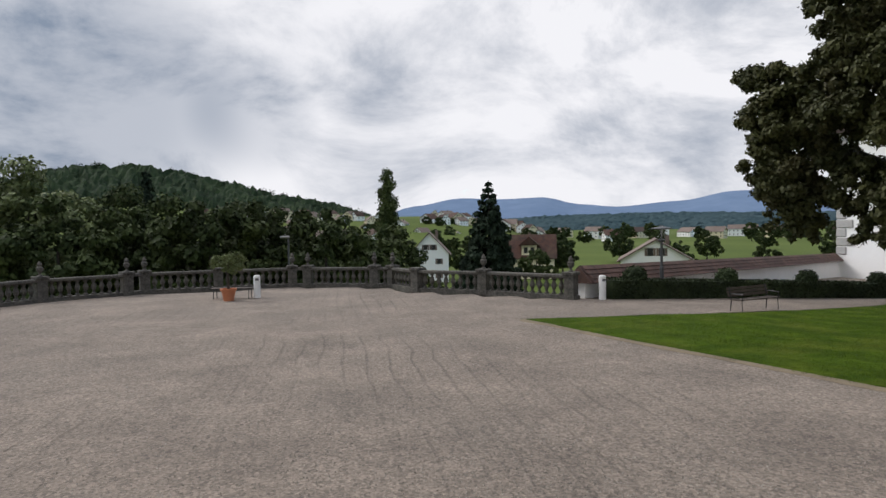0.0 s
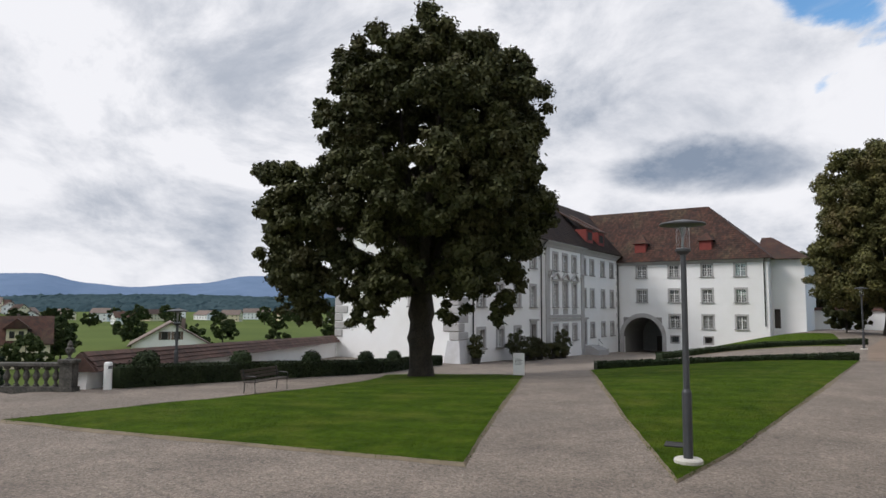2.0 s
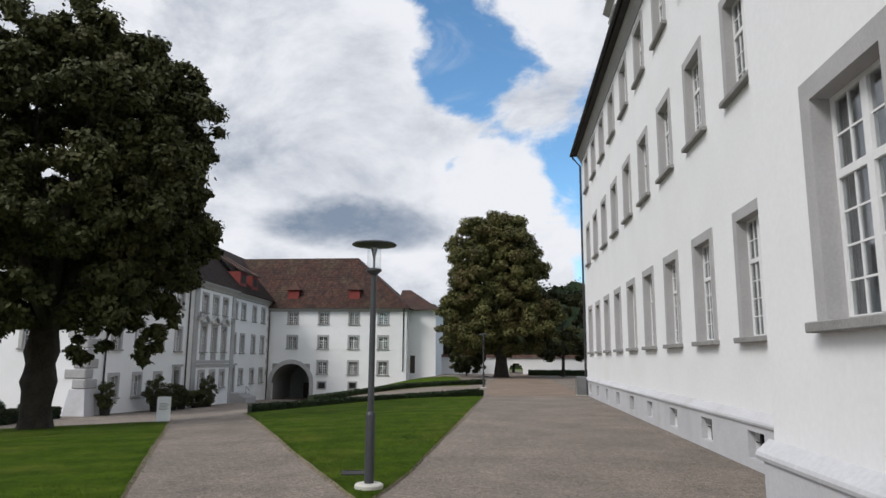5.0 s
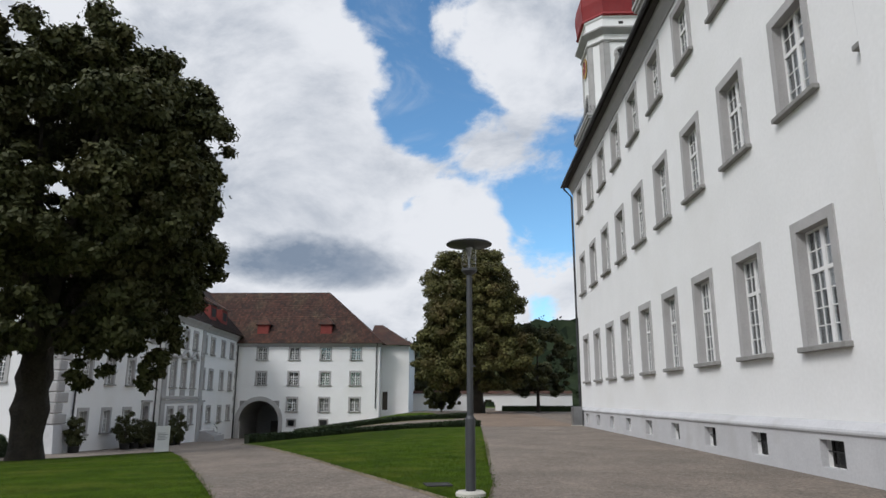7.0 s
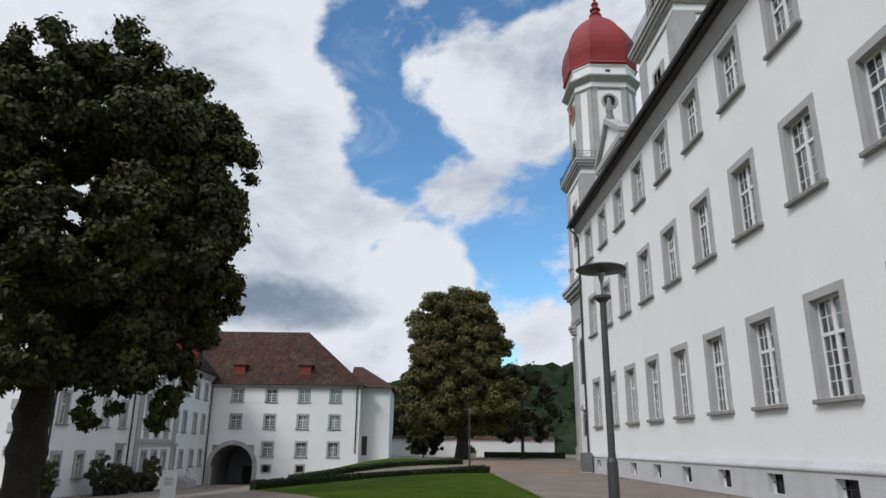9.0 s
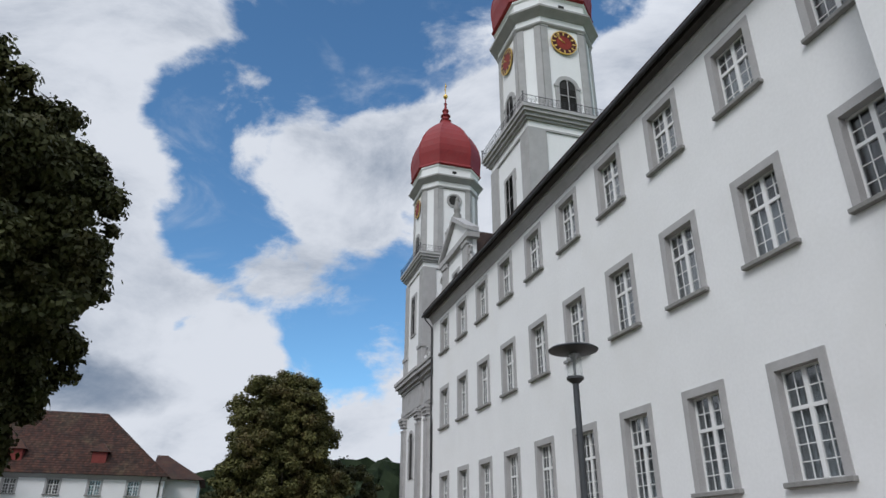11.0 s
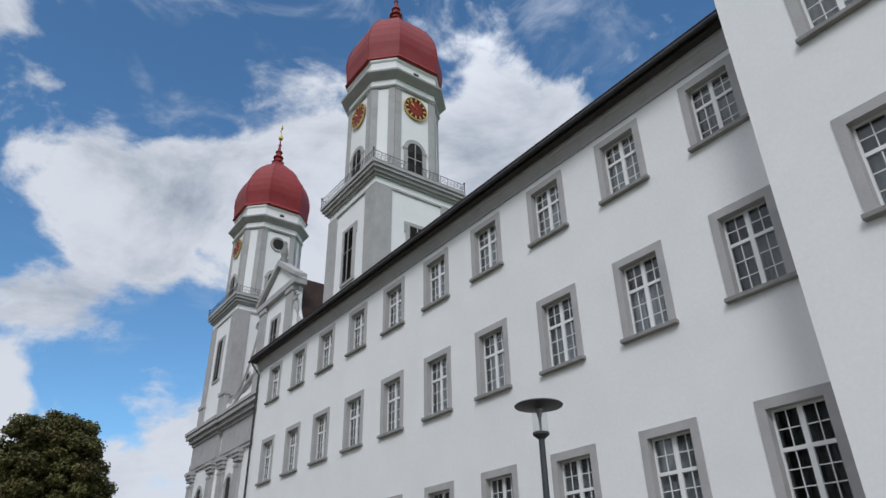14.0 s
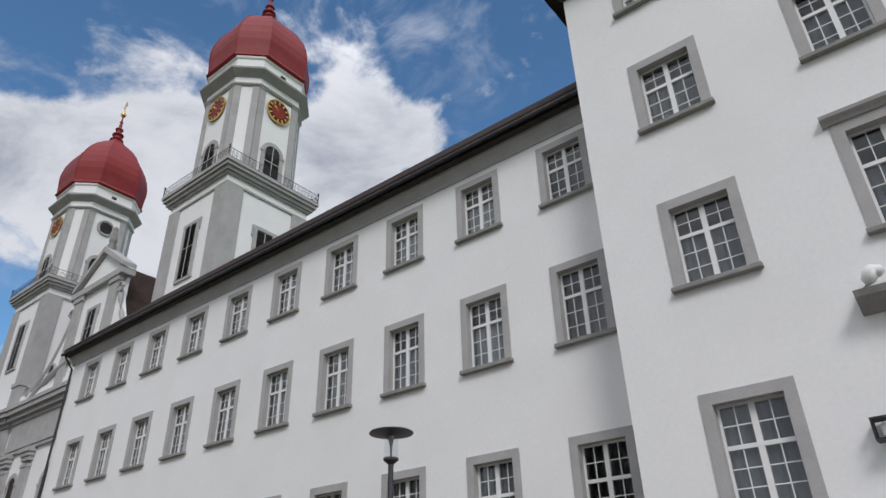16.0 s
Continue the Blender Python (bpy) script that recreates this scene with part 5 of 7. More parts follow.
for x, y in ((51.9, -13.4), (61.1, FY), (69.2, FY), (77.3, FY), (86.5, -13.4)):
    w = 1.5 if x != 69.2 else 3.0
    arch_bay(church, pose(x, y + 0.03, 9.4, 0, 0, 180), w, 5.6, louvre=False)
    arch_bay(church, pose(x, y + 0.03, 3.0, 0, 0, 180), w * 0.8, 2.6, louvre=False)
    bm = bmesh.new()
    for s in (-1, 1):
        v = [bm.verts.new(q) for q in ((x - 1.2, y + 0.02, 6.1), (x + 1.2, y + 0.02, 6.1), (x, y + 0.02, 6.95), (x - 1.2, y + 0.42, 6.1), (x + 1.2, y + 0.42, 6.1), (x, y + 0.42, 6.95))] if s > 0 else None
        if v:
            for f in ((0, 2, 1), (3, 4, 5), (0, 1, 4, 3), (1, 2, 5, 4), (2, 0, 3, 5)):
                bm.faces.new([v[i] for i in f])
    part("small_pediment", bm, STONE, church)
# gable storey
gable = part("gable", boxes((64.6, 73.8, FY - 1.0, FY - 0.15, 22.9, 33.6)), PLASTER, church, "white gable storey")
for x in (65.5, 72.9):
    part("gable_pilaster", boxes((x - 0.85, x + 0.85, FY - 0.5, FY + 0.12, 22.9, 33.0), (x - 1.0, x + 1.0, FY - 0.5, FY + 0.25, 32.4, 33.0)), STONE, church)
bm = bmesh.new()
for y0, y1, hw, z0, z1 in ((FY - 1.1, FY + 0.35, 5.3, 33.0, 33.7),):
    box(bm, 69.2 - hw, 69.2 + hw, y0, y1, z0, z1)
for s in (-1, 1):
    v = []
    for y in (FY - 1.0, FY + 0.4):
        v.append([bm.verts.new((69.2 + s * q, y, z)) for q, z in ((5.4, 33.7), (5.4, 34.2), (0, 37.9), (0, 37.2))])
    a, b = v
    for f in ((a[0], a[1], a[2], a[3]), (b[3], b[2], b[1], b[0])):
        bm.faces.new(f)
    for k in range(4):
        bm.faces.new((a[k], b[k], b[(k + 1) % 4], a[(k + 1) % 4]))
bmesh.ops.recalc_face_normals(bm, faces=bm.faces[:])
part("pediment", bm, STONE, church, "grey triangular pediment")
bm = bmesh.new()
v = [[bm.verts.new((x, y, z)) for x, z in ((64.3, 33.7), (74.1, 33.7), (69.2, 37.2))] for y in (FY - 0.9, FY - 0.1)]
bm.faces.new(v[0][::-1])
bm.faces.new(v[1])
bmesh.ops.recalc_face_normals(bm, faces=bm.faces[:])
part("tympanum", bm, PLASTER, church)
# sweeping volutes at each side of the gable
for s in (-1, 1):
    bm = bmesh.new()
    curve = [(4.6, 31.6), (5.2, 30.0), (6.0, 28.4), (7.2, 26.6), (8.6, 25.2), (10.2, 24.3), (11.8, 23.8)]
    top = []
    for y in (FY - 0.8, FY - 0.2):
        top.append([bm.verts.new((69.2 + s * q, y, z)) for q, z in curve] + [bm.verts.new((69.2 + s * 11.8, y, 22.9)), bm.verts.new((69.2 + s * 4.6, y, 22.9))])
    a, b = top
    bm.faces.new(a)
    bm.faces.new(b[::-1])
    for k in range(len(a)):
        bm.faces.new((a[k], b[k], b[(k + 1) % len(a)], a[(k + 1) % len(a)]))
    bmesh.ops.recalc_face_normals(bm, faces=bm.faces[:])
    part("volute_wall", bm, PLASTER, church)
    bm = bmesh.new()
    tube(bm, [(69.2 + s * q, FY - 0.25, z + 0.12) for q, z in curve], 0.26, 8)
    spiral = [(69.2 + s * (11.2 + 0.85 * (1 - t / 9) * math.cos(t)), FY - 0.05, 24.2 + 0.85 * (1 - t / 9) * math.sin(t)) for t in (0, 0.7, 1.4, 2.1, 2.8, 3.5, 4.2, 4.9, 5.6, 6.3, 7.0, 7.7)]
    tube(bm, spiral, 0.15, 6)
    spiral = [(69.2 + s * (5.0 + 0.7 * (1 - t / 9) * math.cos(t)), FY - 0.05, 31.4 + 0.7 * (1 - t / 9) * math.sin(t)) for t in (0, 0.7, 1.4, 2.1, 2.8, 3.5, 4.2, 4.9, 5.6, 6.3, 7.0, 7.7)]
    tube(bm, spiral, 0.14, 6)
    part("volute", bm, STONE, church, "grey scrolled volute")
    eye = part("oval_window", lathe(bmesh.new(), [(0.85, 0), (0.85, 0.15), (0.62, 0.2), (0.55, 0.08)], 20), STONE, church)
    eye.matrix_basis = pose(69.2 + s * 6.6, FY - 0.2, 25.6, -90)
    part("opening", lathe(bmesh.new(), [(0.55, 0.08), (0.55, 0.12)], 16), LOUVRE, eye)
louvre_window("window_3", pose(69.2, FY - 0.15, 26.0, 0, 0, 180), 1.6, 4.6)
statue = tagged(link_mesh("statue", lathe(bmesh.new(), [(0.5, 37.6), (0.5, 38.2), (0.3, 38.3), (0.42, 38.8), (0.34, 39.6), (0.22, 40.0), (0.26, 40.3), (0.1, 40.6)], 10, 69.2, FY - 0.3), SILL), "weathered stone figure on the gable's peak", "statue")
bm = bmesh.new()
profile = [(60.0, 24.0), (69.2, 36.4), (78.4, 24.0)]
a = [bm.verts.new((x, FY - 1.0, z)) for x, z in profile]
b = [bm.verts.new((x, -60, z)) for x, z in profile]
bm.faces.new(a)
bm.faces.new(b[::-1])
for k in range(3):
    bm.faces.new((a[k], b[k], b[(k + 1) % 3], a[(k + 1) % 3]))
bmesh.ops.recalc_face_normals(bm, faces=bm.faces[:])
part("nave_roof", bm, DARK_TILE, church, "dark brown tiled nave roof")
bm = bmesh.new()
for s in (-1, 1):
    pts = [(69.2 + s * q, FY - 0.05, z) for q, z in ((11.0, 22.6), (9.0, 23.8), (6.5, 24.9), (3.5, 25.6), (0, 25.9))]
    tube(bm, pts, 0.32, 8)
part("segment_pediment", bm, STONE, church, "curved grey pediment")


# ---- abbey house (A) and gate wing (B) ----
A0, A1 = Vector((51.0, 35.3)), Vector((100.0, 37.9))
A_LEN = (A1 - A0).length
A_ANG = math.degrees(math.atan2(A1.y - A0.y, A1.x - A0.x))
A_EAVE = 10.95
a_m = pose(A0.x, A0.y, 0, 0, 0, A_ANG)
A_COLS = [4.4, 8.57, 12.75, 16.95, 22.6, 25.8, 29.0, 33.8, 37.15, 41.8, 45.95]
A_ROWS = [(-1.25, 2.25), (2.95, 2.75), (7.45, 2.4)]
DOORS = (16.95, 33.8)
MID = (19.6, 32.5)


def a_face(u):
    return -0.45 if MID[0] < u < MID[1] else 0.0


def a_holes(lo, hi, off):
    out = []
    for u in A_COLS:
        if lo < u < hi:
            for r, (z, h) in enumerate(A_ROWS):
                if r == 0 and u in DOORS:
                    out.append((u - off - 0.65, u - off + 0.65, -2.1, 1.0))
                else:
                    out.append((u - off - 0.93, u - off + 0.93, z, z + (3.25 if r == 1 and MID[0] < u < MID[1] else h) - 0.03))
    return out


abbey = thing("abbey_house", a_m, "white three-storey abbey house with grey window surrounds and tiled roof", "building", kind="structure")
part("wall", wall_mesh(MID[0], -5.5, A_EAVE, 0.5, a_holes(0, MID[0], 0)), PLASTER, abbey, "white plastered wall")
part("wall", wall_mesh(MID[1] - MID[0], -5.5, A_EAVE, 0.9, a_holes(MID[0], MID[1], MID[0])), PLASTER, abbey).location = (MID[0], -0.45, 0)
part("wall", wall_mesh(A_LEN - MID[1], -5.5, A_EAVE, 0.5, a_holes(MID[1], A_LEN, MID[1])), PLASTER, abbey).location = (MID[1], 0, 0)
A_DEPTH = 15.2
part("gable_wall", wall_mesh(A_DEPTH, -5.5, A_EAVE, 0.5, [(4.0, 5.86, 2.95, 5.67), (9.4, 11.26, 2.95, 5.67)]), PLASTER, abbey, "white end wall").matrix_basis = pose(0.0, A_DEPTH, 0, 0, 0, -90)
part("wall", boxes((0.5, A_LEN, A_DEPTH - 0.5, A_DEPTH, -5.5, A_EAVE)), PLASTER, abbey)
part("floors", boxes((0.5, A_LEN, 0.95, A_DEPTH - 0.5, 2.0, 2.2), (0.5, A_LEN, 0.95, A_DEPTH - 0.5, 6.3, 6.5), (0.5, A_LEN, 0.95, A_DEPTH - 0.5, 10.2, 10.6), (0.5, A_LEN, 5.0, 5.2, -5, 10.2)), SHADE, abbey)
bm = bmesh.new()
for y, x0, x1 in ((0.0, -0.3, MID[0] - 0.4), (-0.45, MID[0] - 0.4, MID[1] + 0.4), (0.0, MID[1] + 0.4, A_LEN + 0.2)):
    profile_run(bm, [(y + 0.1, A_EAVE - 0.75), (y - 0.1, A_EAVE - 0.7), (y - 0.25, A_EAVE - 0.4), (y - 0.55, A_EAVE - 0.1), (y - 0.6, A_EAVE + 0.02), (y + 0.1, A_EAVE + 0.05)], x0, x1)
part("eaves_cornice", bm, STONE, abbey, "moulded grey eaves cornice")
bm = bmesh.new()
rz = A_EAVE + 8.2
pts = [(-0.7, -0.9, A_EAVE), (A_LEN + 9, -0.9, A_EAVE), (A_LEN + 9, A_DEPTH + 0.7, A_EAVE), (-0.7, A_DEPTH + 0.7, A_EAVE), (5.8, A_DEPTH / 2, rz), (A_LEN + 9, A_DEPTH / 2, rz)]
v = [bm.verts.new(q) for q in pts]
for f in ((0, 1, 5, 4), (2, 3, 4, 5), (3, 0, 4), (3, 2, 1, 0)):
    bm.faces.new([v[i] for i in f])
a_roof = part("roof", bm, DARK_TILE, abbey, "dark brown tiled hipped roof")
t = new("tiles", tiled_slope(A_LEN - 2, A_DEPTH / 2 - 2.0, rz - A_EAVE - 2.25, 0.3, 0.42, DARK_TILE, seed=3))
t.parent, t.location = a_roof, (2.5, -0.86, A_EAVE + 0.03)
for u in (37.0, 42.0):
    d = part("dormer", boxes((u - 1.3, u + 1.3, 0.2, 4.0, A_EAVE + 0.9, A_EAVE + 3.1)), RED_WOOD, abbey, "red boarded dormer")
    bm = bmesh.new()
    q = [bm.verts.new(p) for p in ((u - 1.7, -0.1, A_EAVE + 3.05), (u + 1.7, -0.1, A_EAVE + 3.05), (u + 1.0, 4.8, A_EAVE + 5.9), (u - 1.0, 4.8, A_EAVE + 5.9), (u - 1.7, -0.1, A_EAVE + 3.25), (u + 1.7, -0.1, A_EAVE + 3.25), (u + 1.0, 4.8, A_EAVE + 6.1), (u - 1.0, 4.8, A_EAVE + 6.1))]
    for f in ((0, 1, 2, 3), (7, 6, 5, 4), (0, 4, 5, 1), (1, 5, 6, 2), (3, 7, 4, 0)):
        bm.faces.new([q[i] for i in f])
    bmesh.ops.recalc_face_normals(bm, faces=bm.faces[:])
    part("dormer_roof", bm, BRICK_TILE, d)
    part("dormer_window", boxes((u - 0.8, u + 0.8, 0.15, 0.2, A_EAVE + 1.6, A_EAVE + 2.7)), LOUVRE, d)
# pilasters and middle decoration
for u in (MID[0] + 0.55, MID[1] - 0.55):
    part("pilaster", boxes((u - 0.55, u + 0.55, -0.57, -0.4, -4.5, A_EAVE - 0.75)), STONE, abbey, "grey pilaster")
part("string_course", boxes((MID[0], MID[1], -0.62, -0.44, 1.7, 2.05), (MID[0], MID[1], -0.55, -0.44, 1.3, 1.6)), STONE, abbey)
for u in (22.6, 25.8, 29.0):
    bm = bmesh.new()
    tube(bm, [(u - 1.2, -0.55, 6.5), (u - 0.6, -0.62, 6.95), (u, -0.66, 7.2), (u + 0.6, -0.62, 6.95), (u + 1.2, -0.55, 6.5)], 0.17, 7)
    box(bm, u - 1.25, u + 1.25, -0.72, -0.45, 6.28, 6.45)
    part("window_pediment", bm, STONE, abbey, "curved stone window pediment")
    part("apron", boxes((u - 0.75, u + 0.75, -0.52, -0.44, 2.1, 2.8)), STONE, abbey)
for u in (20.6, 31.5):
    bm = bmesh.new()
    tube(bm, [(u + 0.55 * (1 - k / 14) * math.cos(k * 0.6), -0.6, 6.9 + 0.75 * (1 - k / 14) * math.sin(k * 0.6)) for k in range(13)], 0.12, 6)
    part("scroll_ornament", bm, STONE, abbey, "carved stone scroll")
# rusticated corner stones
z, k = -0.2, 0
while z < A_EAVE - 1.2:
    big = k % 2 == 0
    w, h = (1.7 if big else 1.0), 0.82
    part("quoin", boxes((-0.09, w, -0.10, 0.35, z, z + h - 0.07), bevel=0.06), STONE, abbey)
    part("quoin", boxes((-0.12, 0.3, -0.05, 1.0 if big else 1.7, z + 0.002, z + h - 0.072), bevel=0.06), STONE, abbey)
    part("quoin", boxes((-0.10, 0.3, A_DEPTH - (1.0 if big else 1.7), A_DEPTH + 0.05, z, z + h - 0.07), bevel=0.06), STONE, abbey)
    part("quoin", boxes((A_LEN - (0.9 if big else 0.6), A_LEN + 0.0, -0.06, 0.3, z, z + h - 0.07), bevel=0.05), STONE, abbey)
    z, k = z + h, k + 1
bm = bmesh.new()
ring_stack(bm, [([(-0.85, -0.85), (2.0, -0.55), (2.0, 0.3), (0.3, 2.0), (-0.55, 2.0)], -5.5), ([(-0.12, -0.12), (1.2, -0.06), (1.2, 0.3), (0.3, 1.2), (-0.06, 1.2)], -0.25)])
part("buttress", bm, PLINTH, abbey, "sloping grey corner buttress")
for u in (2.6, 19.1, 33.0, A_LEN - 0.25):
    bm = bmesh.new()
    y = -0.75 if MID[0] - 1 < u < MID[1] + 1 else -0.3
    tube(bm, [(u, y - 0.25, A_EAVE), (u, -0.12, A_EAVE - 0.9), (u, -0.12, -4.5)], 0.08, 6)
    part("downpipe", bm, LEAD, abbey)
protos = {}
for u in A_COLS:
    for r, (z, h) in enumerate(A_ROWS):
        if r == 0 and u in DOORS:
            d = thing("door_2", a_m @ pose(u, a_face(u), -2.1), "dark open doorway in a grey stone frame with cornice", "door", "house doors", "structure")
            part("door_frame", boxes((-0.95, -0.62, -0.1, 0.3, 0, 3.5), (0.62, 0.95, -0.1, 0.3, 0, 3.5), (-0.62, 0.62, -0.1, 0.3, 3.1, 3.5), (-1.1, 1.1, -0.28, 0.1, 3.5, 3.72)), STONE, d)
            part("door_leaf", boxes((-0.62, 0.62, 0.32, 0.38, 0, 3.1)), WOOD, d)
            continue
        m = a_m @ pose(u, a_face(u), z)
        tall = r == 1 and MID[0] < u < MID[1]
        r, h = (3, 3.25) if tall else (r, h)
        if r in protos:
            copy_thing(protos[r], m)
        else:
            protos[r] = window(m, 1.95, h, 0.3, 2, (4, 6, 4, 7)[r], 0.34, "abbey house windows", proud=0.06, muntin=0.05)
for y in (4.93, 10.33):
    copy_thing(protos[1], a_m @ pose(0.0, A_DEPTH - y, 2.95, 0, 0, -90))
steps = thing("stone_steps", a_m @ pose(34.4, 0, -2.85), "short stone steps with an iron rail at the house door", "steps")
for k in range(4):
    part("step", boxes((-1.6, 1.6 + 0.32 * (3 - k), -1.4 - 0.32 * (3 - k), -0.02, 0.17 * k - (1.5 if k == 0 else 0), 0.17 * (k + 1) - 0.002)), STONE, steps)
bm = bmesh.new()
tube(bm, [(1.5, -1.3, 0.6), (1.5, -1.3, 1.5), (3.0, -1.3, 0.8)], 0.03, 6)
part("rail", bm, LEAD, steps)

BX, BY0, BY1 = 100.0, 16.35, 38.2
B_EAVE = 9.95
b_m = pose(BX, BY1, 0, 0, 0, -90)
B_COLS = [(BY1 - y) for y in (34.1, 29.25, 24.5, 19.95)]
B_ROWS = [(7.5, 2.1), (3.76, 2.17), (-0.05, 2.2)]
ARCH_U, ARCH_R = BY1 - 34.1, 2.95
gate = thing("gate_wing", b_m, "white four-storey gate wing with an arched passage and tiled roof", "building", kind="structure")
holes = []
for k, u in enumerate(B_COLS):
    for r, (z, h) in enumerate(B_ROWS):
        if not (k == 0 and r == 2):
            holes.append((u - 0.85, u + 0.85, z, z + h - 0.03))
    if k in (1, 2):
        holes.append((u - 0.55, u + 0.55, -2.1, -1.2))
holes.append((ARCH_U - ARCH_R, ARCH_U + ARCH_R, -6.0, -1.4))
ring = [(ARCH_U + ARCH_R * math.cos(math.pi * k / 14), -1.4 + ARCH_R * math.sin(math.pi * k / 14)) for k in range(15)]
holes.append((ARCH_U - ARCH_R, ARCH_U + ARCH_R, -1.4, -1.4 + ARCH_R))
part("wall", wall_mesh(BY1 - BY0, -6.0, B_EAVE, 0.6, holes), PLASTER, gate, "white plastered wall")
bm = bmesh.new()
for s in (0, 1):
    half = ring[:8] if s == 0 else ring[7:]
    corner = (ARCH_U + ARCH_R, -1.4 + ARCH_R) if s == 0 else (ARCH_U - ARCH_R, -1.4 + ARCH_R)
    for y in (0.0, 0.6):
        vs = [bm.verts.new((x, y, z)) for x, z in half]
        c = bm.verts.new((corner[0], y, corner[1]))
        for a, b in zip(vs, vs[1:]):
            bm.faces.new((a, b, c))
for (xa, za), (xb, zb) in zip(ring, ring[1:]):
    bm.faces.new([bm.verts.new(q) for q in ((xa, 0, za), (xb, 0, zb), (xb, 9, zb), (xa, 9, za))])
for s in (-1, 1):
    x = ARCH_U + s * ARCH_R
    bm.faces.new([bm.verts.new(q) for q in ((x, 0.6, -6), (x, 9, -6), (x, 9, -1.4), (x, 0.6, -1.4))])
bmesh.ops.recalc_face_normals(bm, faces=bm.faces[:])
# vault and end wall are coloured dark for the shade inside the passage
part("vault", bm, SHADE, gate, "plastered passage vault, coloured dark to imitate its shade")
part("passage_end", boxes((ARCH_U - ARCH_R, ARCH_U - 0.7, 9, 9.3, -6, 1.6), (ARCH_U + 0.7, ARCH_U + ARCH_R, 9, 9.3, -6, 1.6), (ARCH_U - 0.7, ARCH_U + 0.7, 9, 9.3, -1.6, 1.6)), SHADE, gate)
part("passage_door", boxes((ARCH_U - 0.7, ARCH_U + 0.7, 9.05, 9.15, -6, -1.6)), WOOD, gate, "dark passage door")
bm = bmesh.new()
o = [(ARCH_U + (ARCH_R + 0.62) * math.cos(math.pi * k / 14), -1.4 + (ARCH_R + 0.62) * math.sin(math.pi * k / 14)) for k in range(15)]
oo, ii = [(ARCH_U + ARCH_R + 0.62, -5)] + o + [(ARCH_U - ARCH_R - 0.62, -5)], [(ARCH_U + ARCH_R, -5)] + ring + [(ARCH_U - ARCH_R, -5)]
for p, q, r, s in zip(oo, oo[1:], ii[1:], ii):
    a, b = ([bm.verts.new((x, y, z)) for x, z in (p, q, r, s)] for y in (-0.1, 0.02))
    for f in (a, (a[0], a[1], b[1], b[0]), (a[2], a[3], b[3], b[2])):
        bm.faces.new(f)
bmesh.ops.recalc_face_normals(bm, faces=bm.faces[:])
part("arch_surround", bm, STONE, gate, "grey stone arch band")
part("wall", boxes((BY1 - BY0 - 0.5, BY1 - BY0, 0.6, 13.5, -6, B_EAVE), (0, BY1 - BY0, 13.0, 13.5, -6, B_EAVE)), PLASTER, gate)
part("floors", boxes((0, BY1 - BY0 - 0.5, 0.6, 13, 2.9, 3.1), (0, BY1 - BY0 - 0.5, 0.6, 13, 6.6, 6.8), (0, BY1 - BY0 - 0.5, 4.0, 4.2, 3.1, B_EAVE), (0, BY1 - BY0 - 0.5, 0.6, 13, B_EAVE - 0.3, B_EAVE)), SHADE, gate)
bm = bmesh.new()
profile_run(bm, [(0.1, B_EAVE - 0.5), (-0.12, B_EAVE - 0.45), (-0.35, B_EAVE - 0.15), (-0.5, B_EAVE), (0.1, B_EAVE + 0.02)], 0, BY1 - BY0 + 0.3)
part("eaves_cornice", bm, STONE, gate)
L = BY1 - BY0
brz = 18.8
pts = [(-8, -0.8, B_EAVE), (L + 0.7, -0.8, B_EAVE), (L + 0.7, 14.2, B_EAVE), (-8, 14.2, B_EAVE), (-8, 6.8, brz), (L - 9.2, 6.8, brz)]
bm = bmesh.new()
v = [bm.verts.new(q) for q in pts]
for f in ((0, 1, 5, 4), (1, 2, 5), (2, 3, 4, 5), (3, 2, 1, 0)):
    bm.faces.new([v[i] for i in f])
bmesh.ops.recalc_face_normals(bm, faces=bm.faces[:])
b_roof = part("roof", bm, BRICK_TILE, gate, "mottled red-brown tiled hipped roof")
me_t = tiled_slope(L + 8.7, 7.6, brz - B_EAVE, 0.3, 0.42, seed=4)
bmk = bmesh.new()
bmk.from_mesh(me_t)
bmesh.ops.delete(bmk, geom=[f for f in bmk.faces if any(vv.co.x - 8 > L + 0.75 - (9.9 / 7.6) * vv.co.y for vv in f.verts)], context="FACES")
bmk.to_mesh(me_t)
bmk.free()
t = new("tiles", me_t)
t.parent, t.location = b_roof, (-8, -0.78, B_EAVE + 0.02)
for u in (BY1 - 34.4, BY1 - 24.7):
    d = part("dormer", boxes((u - 0.85, u + 0.85, 0.5, 3.2, B_EAVE + 1.2, B_EAVE + 3.0)), RED_WOOD, gate, "small red dormer")
    bm = bmesh.new()
    ring_stack(bm, [([(u - 1.2, 0.2), (u + 1.2, 0.2), (u + 1.2, 3.6), (u - 1.2, 3.6)], B_EAVE + 2.95), ([(u - 0.1, 1.5), (u + 0.1, 1.5), (u + 0.1, 4.6), (u - 0.1, 4.6)], B_EAVE + 4.2)])
    part("dormer_roof", bm, BRICK_TILE, d)
proto_b = {}
